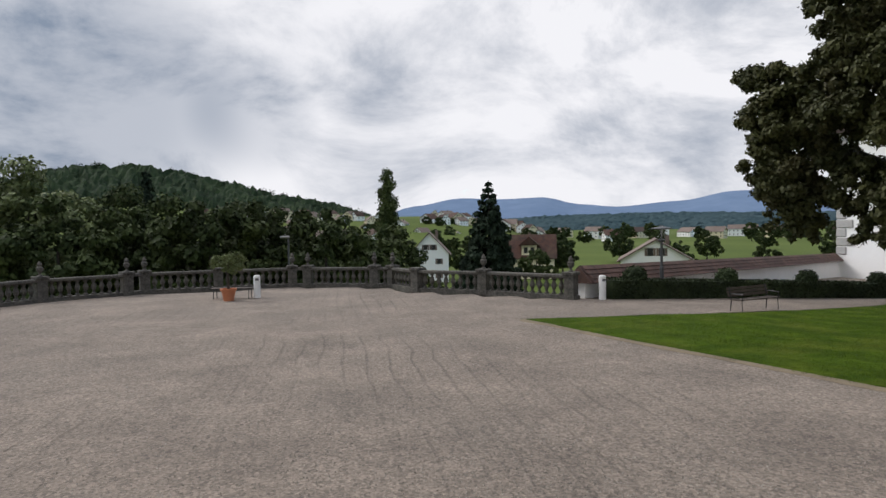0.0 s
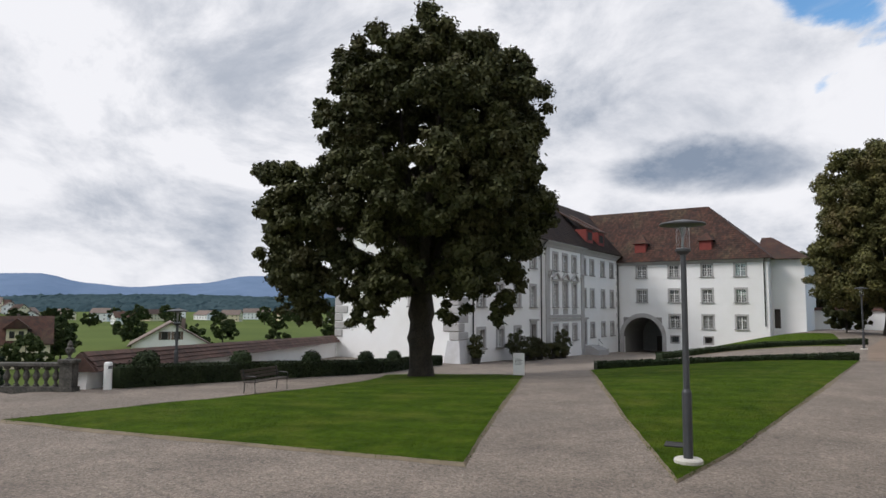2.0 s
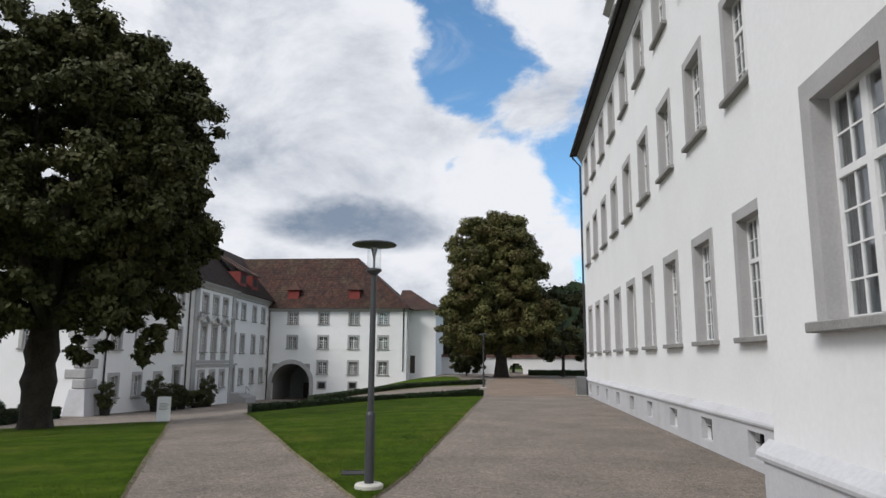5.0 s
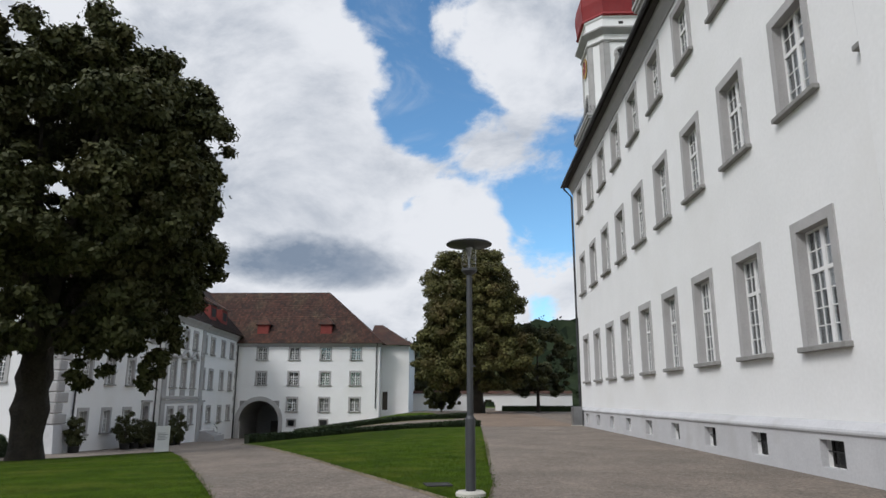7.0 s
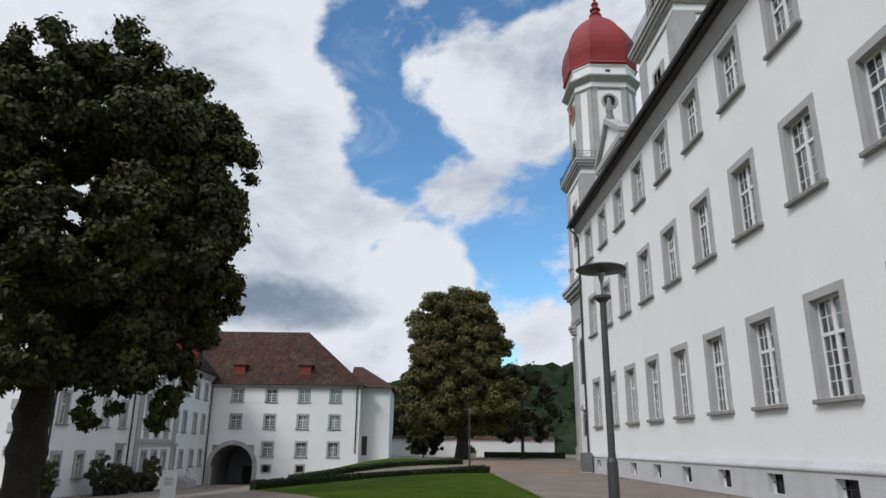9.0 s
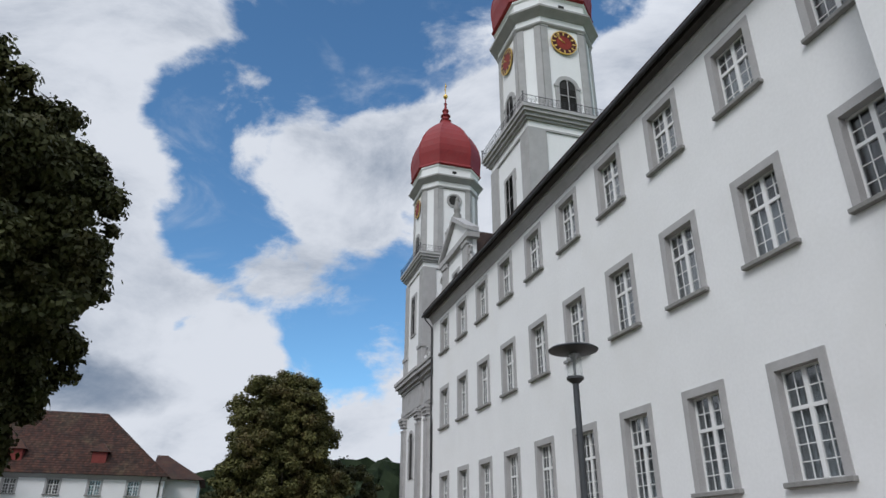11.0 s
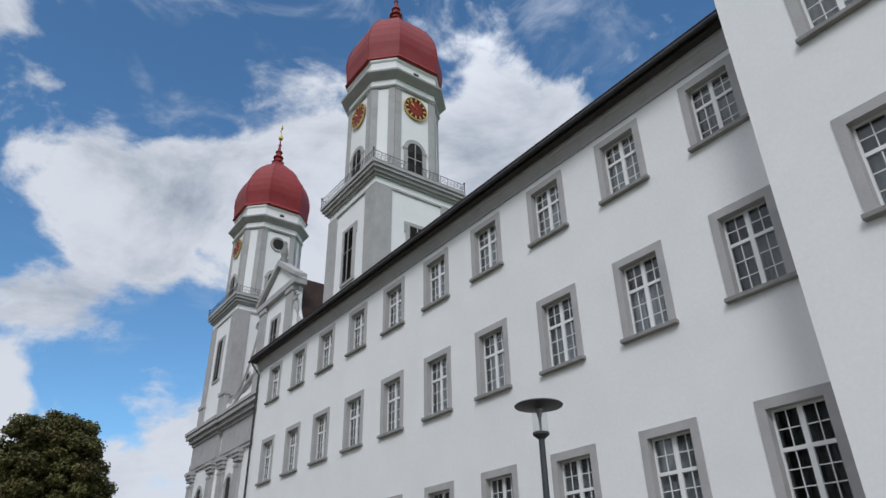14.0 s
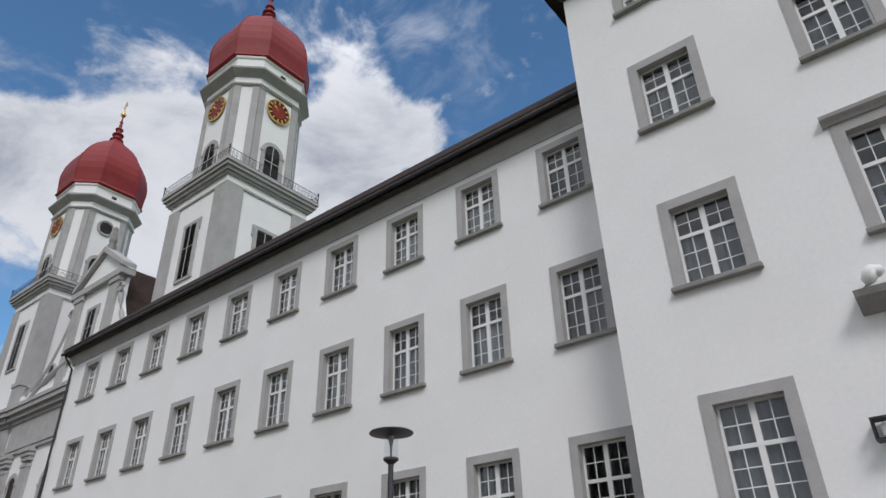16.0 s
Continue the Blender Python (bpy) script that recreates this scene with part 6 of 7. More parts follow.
for k, u in enumerate(B_COLS):
    for r, (z, h) in enumerate(B_ROWS):
        if k == 0 and r == 2:
            continue
        m = b_m @ pose(u, 0, z)
        if r in proto_b:
            copy_thing(proto_b[r], m)
        else:
            proto_b[r] = window(m, 1.85, h, 0.26, 2, 4, 0.32, "gate wing windows", proud=0.05, muntin=0.05)
    if k in (1, 2):
        w = thing("window_4", b_m @ pose(u, 0, -2.1), "small grey cellar window in the gate wing", "window", "gate cellar windows", "structure")
        part("window_frame", boxes((-0.75, -0.53, -0.05, 0.3, -0.18, 1.08), (0.53, 0.75, -0.05, 0.3, -0.18, 1.08), (-0.53, 0.53, -0.05, 0.3, 0.88, 1.08), (-0.53, 0.53, -0.05, 0.3, -0.18, 0.0)), STONE, w)
        part("pane", boxes((-0.53, 0.53, 0.2, 0.21, 0, 0.88)), GLASS, w)
bm = bmesh.new()
tube(bm, [(L - 0.3, -0.7, B_EAVE - 0.05), (L - 0.5, -0.15, B_EAVE - 0.8), (L - 0.5, -0.15, 0.5)], 0.08, 6)
part("downpipe", bm, LEAD, gate)
bm = bmesh.new()
tube(bm, [(0.3, -0.7, B_EAVE - 0.05), (0.3, -0.18, B_EAVE - 0.8), (0.3, -0.18, -4.2)], 0.08, 6)
part("downpipe", bm, LEAD, gate)
annex = thing("annex", pose(102.5, BY0, 0), "small pale annex with a hipped tiled roof beside the gate wing", "building", kind="structure")
part("wall", wall_mesh(4.2, -1.0, 9.9, 0.5, [(0.2, 1.0, 0.2, 2.9)]), PLASTER, annex, "shaded white wall").matrix_basis = pose(0, 0, 0, 0, 0, -90)
part("wall", boxes((0.503, 12, -4.2, -3.7, -1.0, 9.9)), PLASTER, annex)
part("door", boxes((0.3, 0.4, -1.0, -0.2, 0.2, 2.9)), WOOD, annex, "dark door")
bm = bmesh.new()
ring_stack(bm, [([(-0.9, -5.0), (13, -5.0), (13, 2), (-0.9, 2)], 9.9), ([(5.5, 0.6), (13, 0.6), (13, 2), (5.5, 2)], 13.6)])
part("roof", bm, BRICK_TILE, annex, "tiled hipped roof")


# ---- trees ----
rng = random.Random(11)


def big_tree(name, m, trunk_r, trunk_h, limbs, clumps, per, size, label, mat=LEAF, seed=2, lean=(0.0, 0.0)):
    ob = thing(name, m, label, "tree")
    part("trunk", trunk_mesh(trunk_r, trunk_h, limbs, rng, lean), BARK, ob, "dark fissured trunk with limbs", smooth=True)
    leaf_cloud("crown", clumps, per, size, mat, ob, seed, "dense dark green crown")
    return ob


def mass(cx, cy, cz, rx, ry, rz, n):
    """Clumps that fill the inside of a crown."""
    return [(cx + rx * 0.6 * rng.uniform(-1, 1), cy + ry * 0.6 * rng.uniform(-1, 1), cz + rz * 0.65 * rng.uniform(-1, 1), rng.uniform(1.1, 1.7)) for _ in range(n)]


def bough(cx, cy, cz, r, n, r0=0.32, r1=0.62, flat=0.85):
    """A leafy bough: clumps over a lobe, thick on its outer and upper side, thin underneath."""
    out = []
    while len(out) < n:
        d = Vector((rng.gauss(0, 1), rng.gauss(0, 1), rng.gauss(0, 1))).normalized()
        if d.z < -0.35 and rng.random() < 0.6:
            continue
        k = 0.5 + 0.5 * rng.random() ** 0.5
        out.append((cx + d.x * r * k, cy + d.y * r * k, cz + d.z * r * k * flat, rng.uniform(r0, r1)))
    return out


def lime_crown():
    """The lime's crown: boughs round a tall, broken dome that leans to the light, a low side limb and hanging skirts."""
    out = []
    mx, my = -2.0, -2.4
    n = 66
    for k in range(n):
        z = 1 - 1.66 * (k + 0.5) / n
        a = k * 2.39996 + rng.uniform(-0.25, 0.25)
        w = math.sqrt(max(0.0, 1 - z * z)) if z < 0 else (1 - z ** 2.6) ** 0.5
        q = rng.uniform(0.80, 1.06)
        r = rng.uniform(0.95, 1.6)
        if rng.random() < 0.07:
            continue
        out += bough(mx + 4.6 * w * q * math.cos(a), my + 4.6 * w * q * math.sin(a), 11.1 + 6.1 * z * q, r, int(8 + 6 * r), 0.3, 0.62)
    for _ in range(22):
        a, q = rng.uniform(0, 6.283), rng.uniform(0.8, 3.0)
        out += bough(mx + q * math.cos(a), my + q * math.sin(a), rng.uniform(7.0, 14.5), 1.2, 7, 0.35, 0.65)
    # side limb and skirts: (across, along, height, radius), across the line to the court's steps
    for u, v, z, r in ((-6.9, -1.0, 10.2, 1.1), (-7.7, -0.8, 8.7, 1.1), (-6.1, -1.6, 8.9, 1.4), (-7.3, -0.9, 6.9, 1.3), (-5.7, -0.6, 6.9, 1.5), (-6.9, -1.2, 5.2, 1.1), (-5.7, -0.8, 4.6, 1.1), (-4.5, -0.5, 6.0, 1.5), (-4.8, -1.4, 8.6, 1.5), (-8.2, -1.0, 10.8, 0.55), (-6.4, -0.2, 8.0, 1.5), (-6.6, -1.5, 6.0, 1.3), (-4.4, -2.2, 10.4, 1.3), (-3.9, -3.0, 14.0, 1.4), (-3.3, -3.2, 15.5, 1.3), (-4.4, -3.0, 12.4, 1.3), (3.9, -3.2, 15.3, 1.3), (2.6, -3.0, 16.9, 1.0),
                       (-2.4, -3.0, 4.3, 1.1), (-3.3, -1.5, 5.2, 1.4), (-1.0, -0.5, 5.8, 1.3), (4.0, -2.6, 5.2, 1.0), (2.8, -2.0, 6.0, 1.3), (1.4, -3.0, 5.0, 0.8), (4.8, -2.2, 6.9, 1.2), (-1.2, -5.0, 5.4, 1.1), (2.3, -5.0, 5.8, 1.2), (0.8, 0.4, 6.0, 1.3), (5.6, -2.4, 8.8, 1.2)):
        out += bough(0.6 * u + 0.8 * v, -0.8 * u + 0.6 * v, z, r, int(10 + 12 * r), 0.28, 0.55, 1.05)
    for u, v, z in ((4.3, -2.6, 4.0), (3.7, -2.8, 3.6), (1.4, -2.9, 3.7), (-2.2, -3.1, 3.1), (-7.2, -1.0, 4.1), (-5.5, -0.8, 3.5), (-6.3, -0.6, 3.6), (4.8, -2.2, 5.3), (2.5, -2.8, 4.2), (-3.3, -2.4, 3.6)):
        out += [(0.6 * u + 0.8 * v + rng.uniform(-0.35, 0.35), -0.8 * u + 0.6 * v + rng.uniform(-0.35, 0.35), z + rng.uniform(-0.7, 0.6), rng.uniform(0.2, 0.36)) for _ in range(7)]
    return out


def lime_trunk():
    """A stout trunk swollen with burrs, forking into tall limbs."""
    bm = bmesh.new()
    zs = [(-0.5, 1.0), (0.05, 0.84), (0.5, 0.72), (1.1, 0.66), (1.7, 0.74), (2.1, 0.86), (2.5, 0.74), (2.9, 0.66), (3.4, 0.80), (3.9, 0.76), (4.6, 0.62), (5.4, 0.6)]
    seg, rows = 18, []
    for z, r in zs:
        row = []
        for k in range(seg):
            a = 2 * math.pi * k / seg
            q = 0.88 * r * (1 + 0.16 * noise.noise(Vector((2.2 * math.cos(a), 2.2 * math.sin(a), z * 1.4))) + 0.05 * math.cos(5 * a + z))
            row.append(bm.verts.new((q * math.cos(a), q * math.sin(a), z)))
        rows.append(row)
    for a, b in zip(rows, rows[1:]):
        for k in range(seg):
            bm.faces.new((a[k], a[(k + 1) % seg], b[(k + 1) % seg], b[k]))
    bm.faces.new(rows[-1])
    for az, out, top, r in ((0.3, 1.5, 15.0, 0.36), (2.2, 1.7, 14.2, 0.34), (4.0, 1.8, 14.6, 0.36), (5.3, 2.6, 13.0, 0.3), (1.2, 3.6, 11.5, 0.28), (3.1, 3.8, 11.0, 0.28), (4.7, 4.2, 10.5, 0.28)):
        pts = [(out * f ** 0.8 * math.cos(az) - 1.8 * f + 0.25 * math.sin(4 * f + az), out * f ** 0.8 * math.sin(az) - 2.1 * f + 0.25 * math.cos(3 * f + az), 4.4 + (top - 4.4) * f) for f in (0, 0.2, 0.4, 0.6, 0.8, 1.0)]
        tube(bm, pts, [r, r * 0.85, r * 0.7, r * 0.52, r * 0.34, r * 0.12], 8)
    for u, z0, z1 in ((-6.6, 4.2, 7.6), (4.6, 4.8, 7.0), (-4.0, 4.6, 6.0)):
        pts = [(0.6 * u * f, -0.8 * u * f, z0 + (z1 - z0) * f + 0.8 * math.sin(3.1 * f)) for f in (0, 0.2, 0.4, 0.6, 0.8, 1.0)]
        tube(bm, pts, [0.3, 0.25, 0.2, 0.15, 0.1, 0.05], 7)
    return bm


lime = thing("lime_tree", pose(27.3, 22.0, yard(27.3, 22.0) - 0.02), "old broad lime tree with dense dark green leaves on the lawn", "tree")
part("trunk", lime_trunk(), BARK, lime, "dark burred trunk with tall limbs", smooth=True)
leaf_cloud("crown", lime_crown(), 270, 0.13, LEAF, lime, 2, "dense dark green crown", shell=0.3, scatter=0.2)
clumps = crown_clumps(rng, 0, 0.9, 15.2, 6.5, 6.5, 7.0, 190, 0.7, 1.3) + crown_clumps(rng, 0, 0.7, 8.0, 8.3, 8.3, 5.2, 220, 0.7, 1.2) + crown_clumps(rng, 0, 0.8, 12.2, 7.0, 7.0, 5.2, 120, 0.7, 1.2) + mass(0, 0.5, 12, 6, 6, 8.5, 80) + crown_clumps(rng, 0, 0.5, 19.6, 3.4, 3.4, 3.2, 60, 0.7, 1.2)
big_tree("chestnut_tree", pose(90.0, 1.9, 0.0), 0.8, 17, [(0.3, 1, 6, 0.6), (0.35, 3, 6, 0.6), (0.4, 5, 6, 0.7), (0.55, 2, 5, 0.9), (0.55, 4.2, 5, 0.9)], clumps, 300, 0.19, "tall rounded chestnut tree turning brown at its edges", LEAF_BROWN, seed=3)


def simple_tree(name, x, y, z, h, r, label, mat=LEAF_FAR, seed=1, per=150, size=0.45, group="belt trees", narrow=0.0):
    ob = thing(name, pose(x, y, z), label, "tree", group)
    part("trunk", trunk_mesh(0.035 * h * 0.6, h * 0.8, [(0.3, seed, h * 0.25, 0.8), (0.45, seed + 2.1, h * 0.22, 0.9), (0.55, seed + 4.2, h * 0.2, 1.0)], rng), BARK, ob)
    r2 = random.Random(seed)
    c = crown_clumps(r2, 0, 0, h * 0.58, r, r, h * 0.42, 60, h * 0.04, h * 0.085)
    if not narrow:
        c += crown_clumps(r2, r * 0.3, 0, h * 0.36, r * 1.05, r * 1.05, h * 0.24, 34, h * 0.04, h * 0.08)
    leaf_cloud("crown", c, per, size, mat, ob, seed)
    return ob


def conifer(name, x, y, z, h, r, label, seed=1, group="", rings=26):
    ob = thing(name, pose(x, y, z), label, "tree", group)
    part("trunk", lathe(bmesh.new(), [(h * 0.018, 0), (h * 0.012, h * 0.5), (h * 0.002, h)], 8), BARK, ob)
    r2 = random.Random(seed)
    c = []
    for k in range(rings):
        f = k / (rings - 1)
        rad = r * (1 - f) ** 0.85 + 0.1
        n = max(3, int(9 * (1 - f) + 3))
        for i in range(n):
            a = 6.283 * i / n + k * 0.7 + r2.uniform(-0.2, 0.2)
            q = rad * r2.uniform(0.6, 1.0)
            c.append((q * math.cos(a), q * math.sin(a), h * (0.08 + 0.9 * f) - 0.1 * q, 0.062 * h * (1 - f) + 0.3))
    leaf_cloud("crown", c, 300, 0.016 * h, CONIFER, ob, seed, flat=0.6, droop=0.6)
    return ob


# tree belt below the terrace
BELT = [(-34, 46, 18, 5.4), (-17.5, 53, 18.6, 4.6), (-26, 50, 17, 5), (-23, 60, 18, 5), (-20.5, 47, 14.5, 4.2), (-12.5, 54, 16.2, 4.6), (-8.5, 49, 14.0, 4.2), (-4.5, 56, 15.6, 4.6), (-1, 50, 13.2, 4.0), (3.4, 57, 14.6, 4.4), (6.5, 51, 11.5, 3.8), (-28, 40, 15, 4.6), (-13, 64, 17, 5.2), (-1, 66, 15.2, 5), (9.5, 59, 13.2, 4.0), (-34, 36, 14, 4.6), (-5, 46, 11.5, 3.6), (-14, 46.5, 12.5, 3.8), (2.5, 46.5, 10.5, 3.4)]
for k, (x, y, h, r) in enumerate(BELT):
    simple_tree("deciduous_tree", x, y, terrain(x, y) - 0.2, h, r, ("mixed green deciduous tree below the terrace", "pale green deciduous tree below the terrace")[k in (0, 1)], LEAF_FAR if k not in (1,) else LEAF_LIGHT, seed=20 + k, per=330 if k < 2 else 230, size=0.2)
pop = thing("poplar_tree", pose(13.0, 79.0, PLAIN_Z), "tall narrow dark poplar", "tree")
part("trunk", lathe(bmesh.new(), [(0.35, 0), (0.2, 10), (0.05, 19)], 8), BARK, pop)
leaf_cloud("crown", [(0.9 * rng.uniform(-1, 1) * (1 - f * 0.4), 0.9 * rng.uniform(-1, 1) * (1 - f * 0.4), 3 + 16.6 * f, 1.5 * (1.05 - 0.65 * f ** 2)) for f in [k / 69 for k in range(70)]], 300, 0.18, LEAF_FAR, pop, 5)
simple_tree("deciduous_tree", 13.6, 73, terrain(13.6, 73), 10, 2.6, "dark rounded deciduous tree beside the poplar", seed=61)
conifer("spruce_tree", 23.1, 71.3, terrain(23.1, 71.3), 18.0, 4.5, "large dark spruce with drooping boughs", 7)
conifer("cypress_tree", -12.0, 68.0, terrain(-12.0, 68), 18.6, 1.5, "slim dark conifer among the belt trees", 9)


# ---- balustrade ----
def baluster_mesh():
    bm = lathe(bmesh.new(), [(0.10, 0.0), (0.10, 0.06), (0.06, 0.09), (0.05, 0.16), (0.11, 0.30), (0.115, 0.36), (0.06, 0.52), (0.05, 0.56), (0.10, 0.60), (0.10, 0.66)], 8)
    me = bpy.data.meshes.new("baluster")
    bm.to_mesh(me)
    bm.free()
    me.materials.append(OLD_STONE)
    return me


BAL = baluster_mesh()
bal = thing("balustrade", Matrix(), "weathered grey stone balustrade with vases on its piers", "balustrade", kind="structure")


def pier(x, y, ang, vase=True, w=0.42):
    z = yard(x, y)
    bm = bmesh.new()
    box(bm, -w / 2, w / 2, -w / 2, w / 2, -0.6, 1.02)
    box(bm, -w / 2 - 0.05, w / 2 + 0.05, -w / 2 - 0.05, w / 2 + 0.05, -0.02, 0.14)
    box(bm, -w / 2 - 0.06, w / 2 + 0.06, -w / 2 - 0.06, w / 2 + 0.06, 0.94, 1.07, bevel=0.02)
    p = part("pier", bm, OLD_STONE, bal, "square stone pier")
    p.matrix_basis = pose(x, y, z, 0, 0, ang)
    if vase:
        v = part("vase", lathe(bmesh.new(), [(0.11, 1.07), (0.11, 1.11), (0.05, 1.14), (0.05, 1.2), (0.13, 1.32), (0.14, 1.42), (0.07, 1.5), (0.1, 1.54), (0.07, 1.62), (0.02, 1.7)], 10), OLD_STONE, p, "small stone vase")


def bal_run(p, q):
    (x0, y0), (x1, y1) = p, q
    ln, ang = math.hypot(x1 - x0, y1 - y0), math.degrees(math.atan2(y1 - y0, x1 - x0))
    z = (yard(*p) + yard(*q)) / 2
    m = pose(x0, y0, z, 0, 0, ang)
    part("plinth", boxes((0.2, ln - 0.2, -0.19, 0.19, -0.5, 0.16)), OLD_STONE, bal).matrix_basis = m
    part("coping", boxes((0.15, ln - 0.15, -0.17, 0.17, 0.82, 0.96), bevel=0.03), OLD_STONE, bal, "stone handrail").matrix_basis = m
    n = int((ln - 0.6) / 0.30)
    for k in range(n):
        b = new("baluster", BAL)
        b.parent = bal
        b.matrix_basis = m @ pose(0.42 + (ln - 0.84) * k / max(1, n - 1), 0, 0.16)


path = [(9.7, 23.75), (7.25, 27.05), (4.85, 29.3), (4.25, 31.9), (3.45, 32.4), (0.35, 33.9), (-0.4, 34.1), (-3.9, 33.9), (-7.1, 33.4), (-7.75, 32.8), (-10.75, 31.1), (-13.0, 28.2), (-15.0, 24.6), (-16.6, 20.8)]
for k, p in enumerate(path):
    q = path[min(k + 1, len(path) - 1)] if k + 1 < len(path) else p
    o = path[k - 1] if k else p
    pier(*p, math.degrees(math.atan2(q[1] - o[1], q[0] - o[0])), vase=k not in (2, 7))
for p, q in zip(path, path[1:]):
    bal_run(p, q)

# ---- boundary wall with tiled coping ----
wa, wb = Vector((*WALL_A, 0)), Vector((*WALL_B, 0))
wlen, wang = (wb - wa).length, math.degrees(math.atan2(wb.y - wa.y, wb.x - wa.x))
za, zb = 0.62, -0.75
tilt = math.degrees(math.atan2(zb - za, wlen))
bwall = thing("wall_boundary", pose(wa.x, wa.y, za, 0, -tilt, wang), "white plastered boundary wall with a red tiled coping", "wall", kind="structure")
part("wall_body", boxes((0, wlen, -0.25, 0.25, -4.5, 0)), PLASTER, bwall, "white plastered wall")
bm = bmesh.new()
profile_run(bm, [(-0.62, -0.05), (0.62, -0.05), (0.0, 0.62)], -0.1, wlen)
part("coping", bm, WALL_TILE, bwall)
for s in (0, 1):
    t = new("coping_tiles", tiled_slope(wlen, 0.66, 0.70, 0.2, 0.24, WALL_TILE, 8 + s))
    t.parent = bwall
    t.matrix_basis = pose(0, -0.66, -0.06) if s == 0 else pose(wlen, 0.66, -0.06, 0, 0, 180)

# ---- hedges ----


def hedge(name, pts, w, h, label, per_m=420, size=0.055):
    ob = thing(name, Matrix(), label, "hedge")
    bm = bmesh.new()
    vv = []
    r2 = np.random.default_rng(4)
    for (x0, y0), (x1, y1) in zip(pts, pts[1:]):
        ln = math.hypot(x1 - x0, y1 - y0)
        dx, dy = (x1 - x0) / ln, (y1 - y0) / ln
        z0, z1 = yard(x0, y0), yard(x1, y1)
        a, b = w / 2 - 0.04, h - 0.04
        q = []
        for x, y, z in ((x0, y0, z0), (x1, y1, z1)):
            q.append([bm.verts.new((x - dy * s, y + dx * s, z + t)) for s, t in ((-a, -0.1), (a, -0.1), (a, b), (-a, b))])
        for k in range(4):
            bm.faces.new((q[0][k], q[0][(k + 1) % 4], q[1][(k + 1) % 4], q[1][k]))
        bm.faces.new(q[0][::-1])
        bm.faces.new(q[1])
        n = int(ln * per_m)
        u = r2.random(n) * ln
        side = r2.random(n)
        s = np.where(side < 0.36, -w / 2, np.where(side < 0.6, w / 2, (r2.random(n) - 0.5) * w))
        t = np.where(side < 0.6, r2.random(n) * h, h)
        s, t = s + r2.normal(size=n) * 0.025, t + r2.normal(size=n) * 0.025
        vv.append(np.stack([x0 + dx * u - dy * s, y0 + dy * u + dx * s, z0 + (z1 - z0) * u / ln + t], 1))
    bmesh.ops.recalc_face_normals(bm, faces=bm.faces[:])
    part("core", bm, HEDGE, ob)
    p = np.concatenate(vv)
    n = len(p)
    d, e = r2.normal(size=(n, 3)), r2.normal(size=(n, 3))
    d /= np.linalg.norm(d, axis=1, keepdims=True)
    e = np.cross(d, e)
    e /= np.linalg.norm(e, axis=1, keepdims=True)
    s = size * (0.6 + 0.8 * r2.random((n, 1)))
    v = np.stack([p - d * s, p + e * s * 0.6, p + d * s, p - e * s * 0.6], 1).reshape(-1, 3)
    me = bpy.data.meshes.new("leaves")
    me.from_pydata(v.tolist(), [], np.arange(4 * n).reshape(-1, 4).tolist())
    me.materials.append(HEDGE)
    new("leaves", me).parent = ob
    return ob


def box_ball(x, y, z, r, group="box balls"):
    ob = thing("box_ball", pose(x, y, z), "clipped dark green box ball standing out of the hedge", "shrub", group)
    part("core", lathe(bmesh.new(), [(0.3 * r, 0.1 * r), (0.85 * r, 0.5 * r), (0.9 * r, 1.0 * r), (0.6 * r, 1.6 * r), (0.1 * r, 1.85 * r)], 12), HEDGE, ob, smooth=True)
    leaf_cloud("leaves", [(0, 0, r, r)], 1500, 0.06, HEDGE, ob, 3, flat=0.95, shell=0.93, droop=0.0)
    return ob


HEDGE_A = [(11.4, 24.1), (19.2, 25.75), (29.4, 27.3), (38, 31.0), (46.5, 34.5)]
hedge("hedge", HEDGE_A, 0.9, 0.78, "long clipped dark green hedge along the boundary path")
hedge("hedge", [(34.4, 15.0), (43.4, 3.0)], 0.8, 0.42, "low clipped dark green hedge behind the lawn", 500)
hedge("hedge", [(48.5, 15.8), (56.5, 9.9), (64.5, 3.6)], 0.8, 0.45, "low clipped dark green hedge along the upper path", 300)
ball = None
for x, y in ((13.0, 24.55), (18.3, 25.6), (23.6, 26.5), (28.8, 27.25), (34.0, 29.3), (40, 31.9)):
    m = pose(x, y, yard(x, y) + 0.42)
    ball = box_ball(x, y, yard(x, y) + 0.42, 0.46) if ball is None else (copy_thing(ball, m), ball)[1]


# ---- benches, posts, pots ----
def bench(m, back=True, length=2.2):
    ob = thing("park_bench", m, "dark slatted park bench on thin metal legs" if back else "low dark wooden bench without a back", "bench")
    for k in range(4):
        part("seat_slat", boxes((-length / 2, length / 2, -0.22 + 0.115 * k, -0.125 + 0.115 * k, 0.42, 0.45), bevel=0.006), WOOD, ob)
    if back:
        for k in range(3):
            part("back_slat", boxes((-length / 2, length / 2, 0.26 + 0.03 * k, 0.285 + 0.03 * k, 0.52 + 0.115 * k, 0.615 + 0.115 * k), bevel=0.006), WOOD, ob)
    for x in (-length / 2 + 0.12, length / 2 - 0.12):
        bm = bmesh.new()
        tube(bm, [(x, -0.22, 0.0), (x, -0.2, 0.42), (x, 0.22, 0.42)], 0.02, 6)
        part("leg", bm, LEAD, ob)
        bm = bmesh.new()
        tube(bm, [(x, 0.26, 0.0), (x, 0.22, 0.42), (x, 0.33, 0.88 if back else 0.43)], 0.02, 6)
        part("leg", bm, LEAD, ob)
        if back:
            bm = bmesh.new()
            tube(bm, [(x, -0.22, 0.42), (x, -0.24, 0.63), (x, 0.27, 0.64)], 0.018, 6)
            part("armrest", bm, LEAD, ob)
    return ob


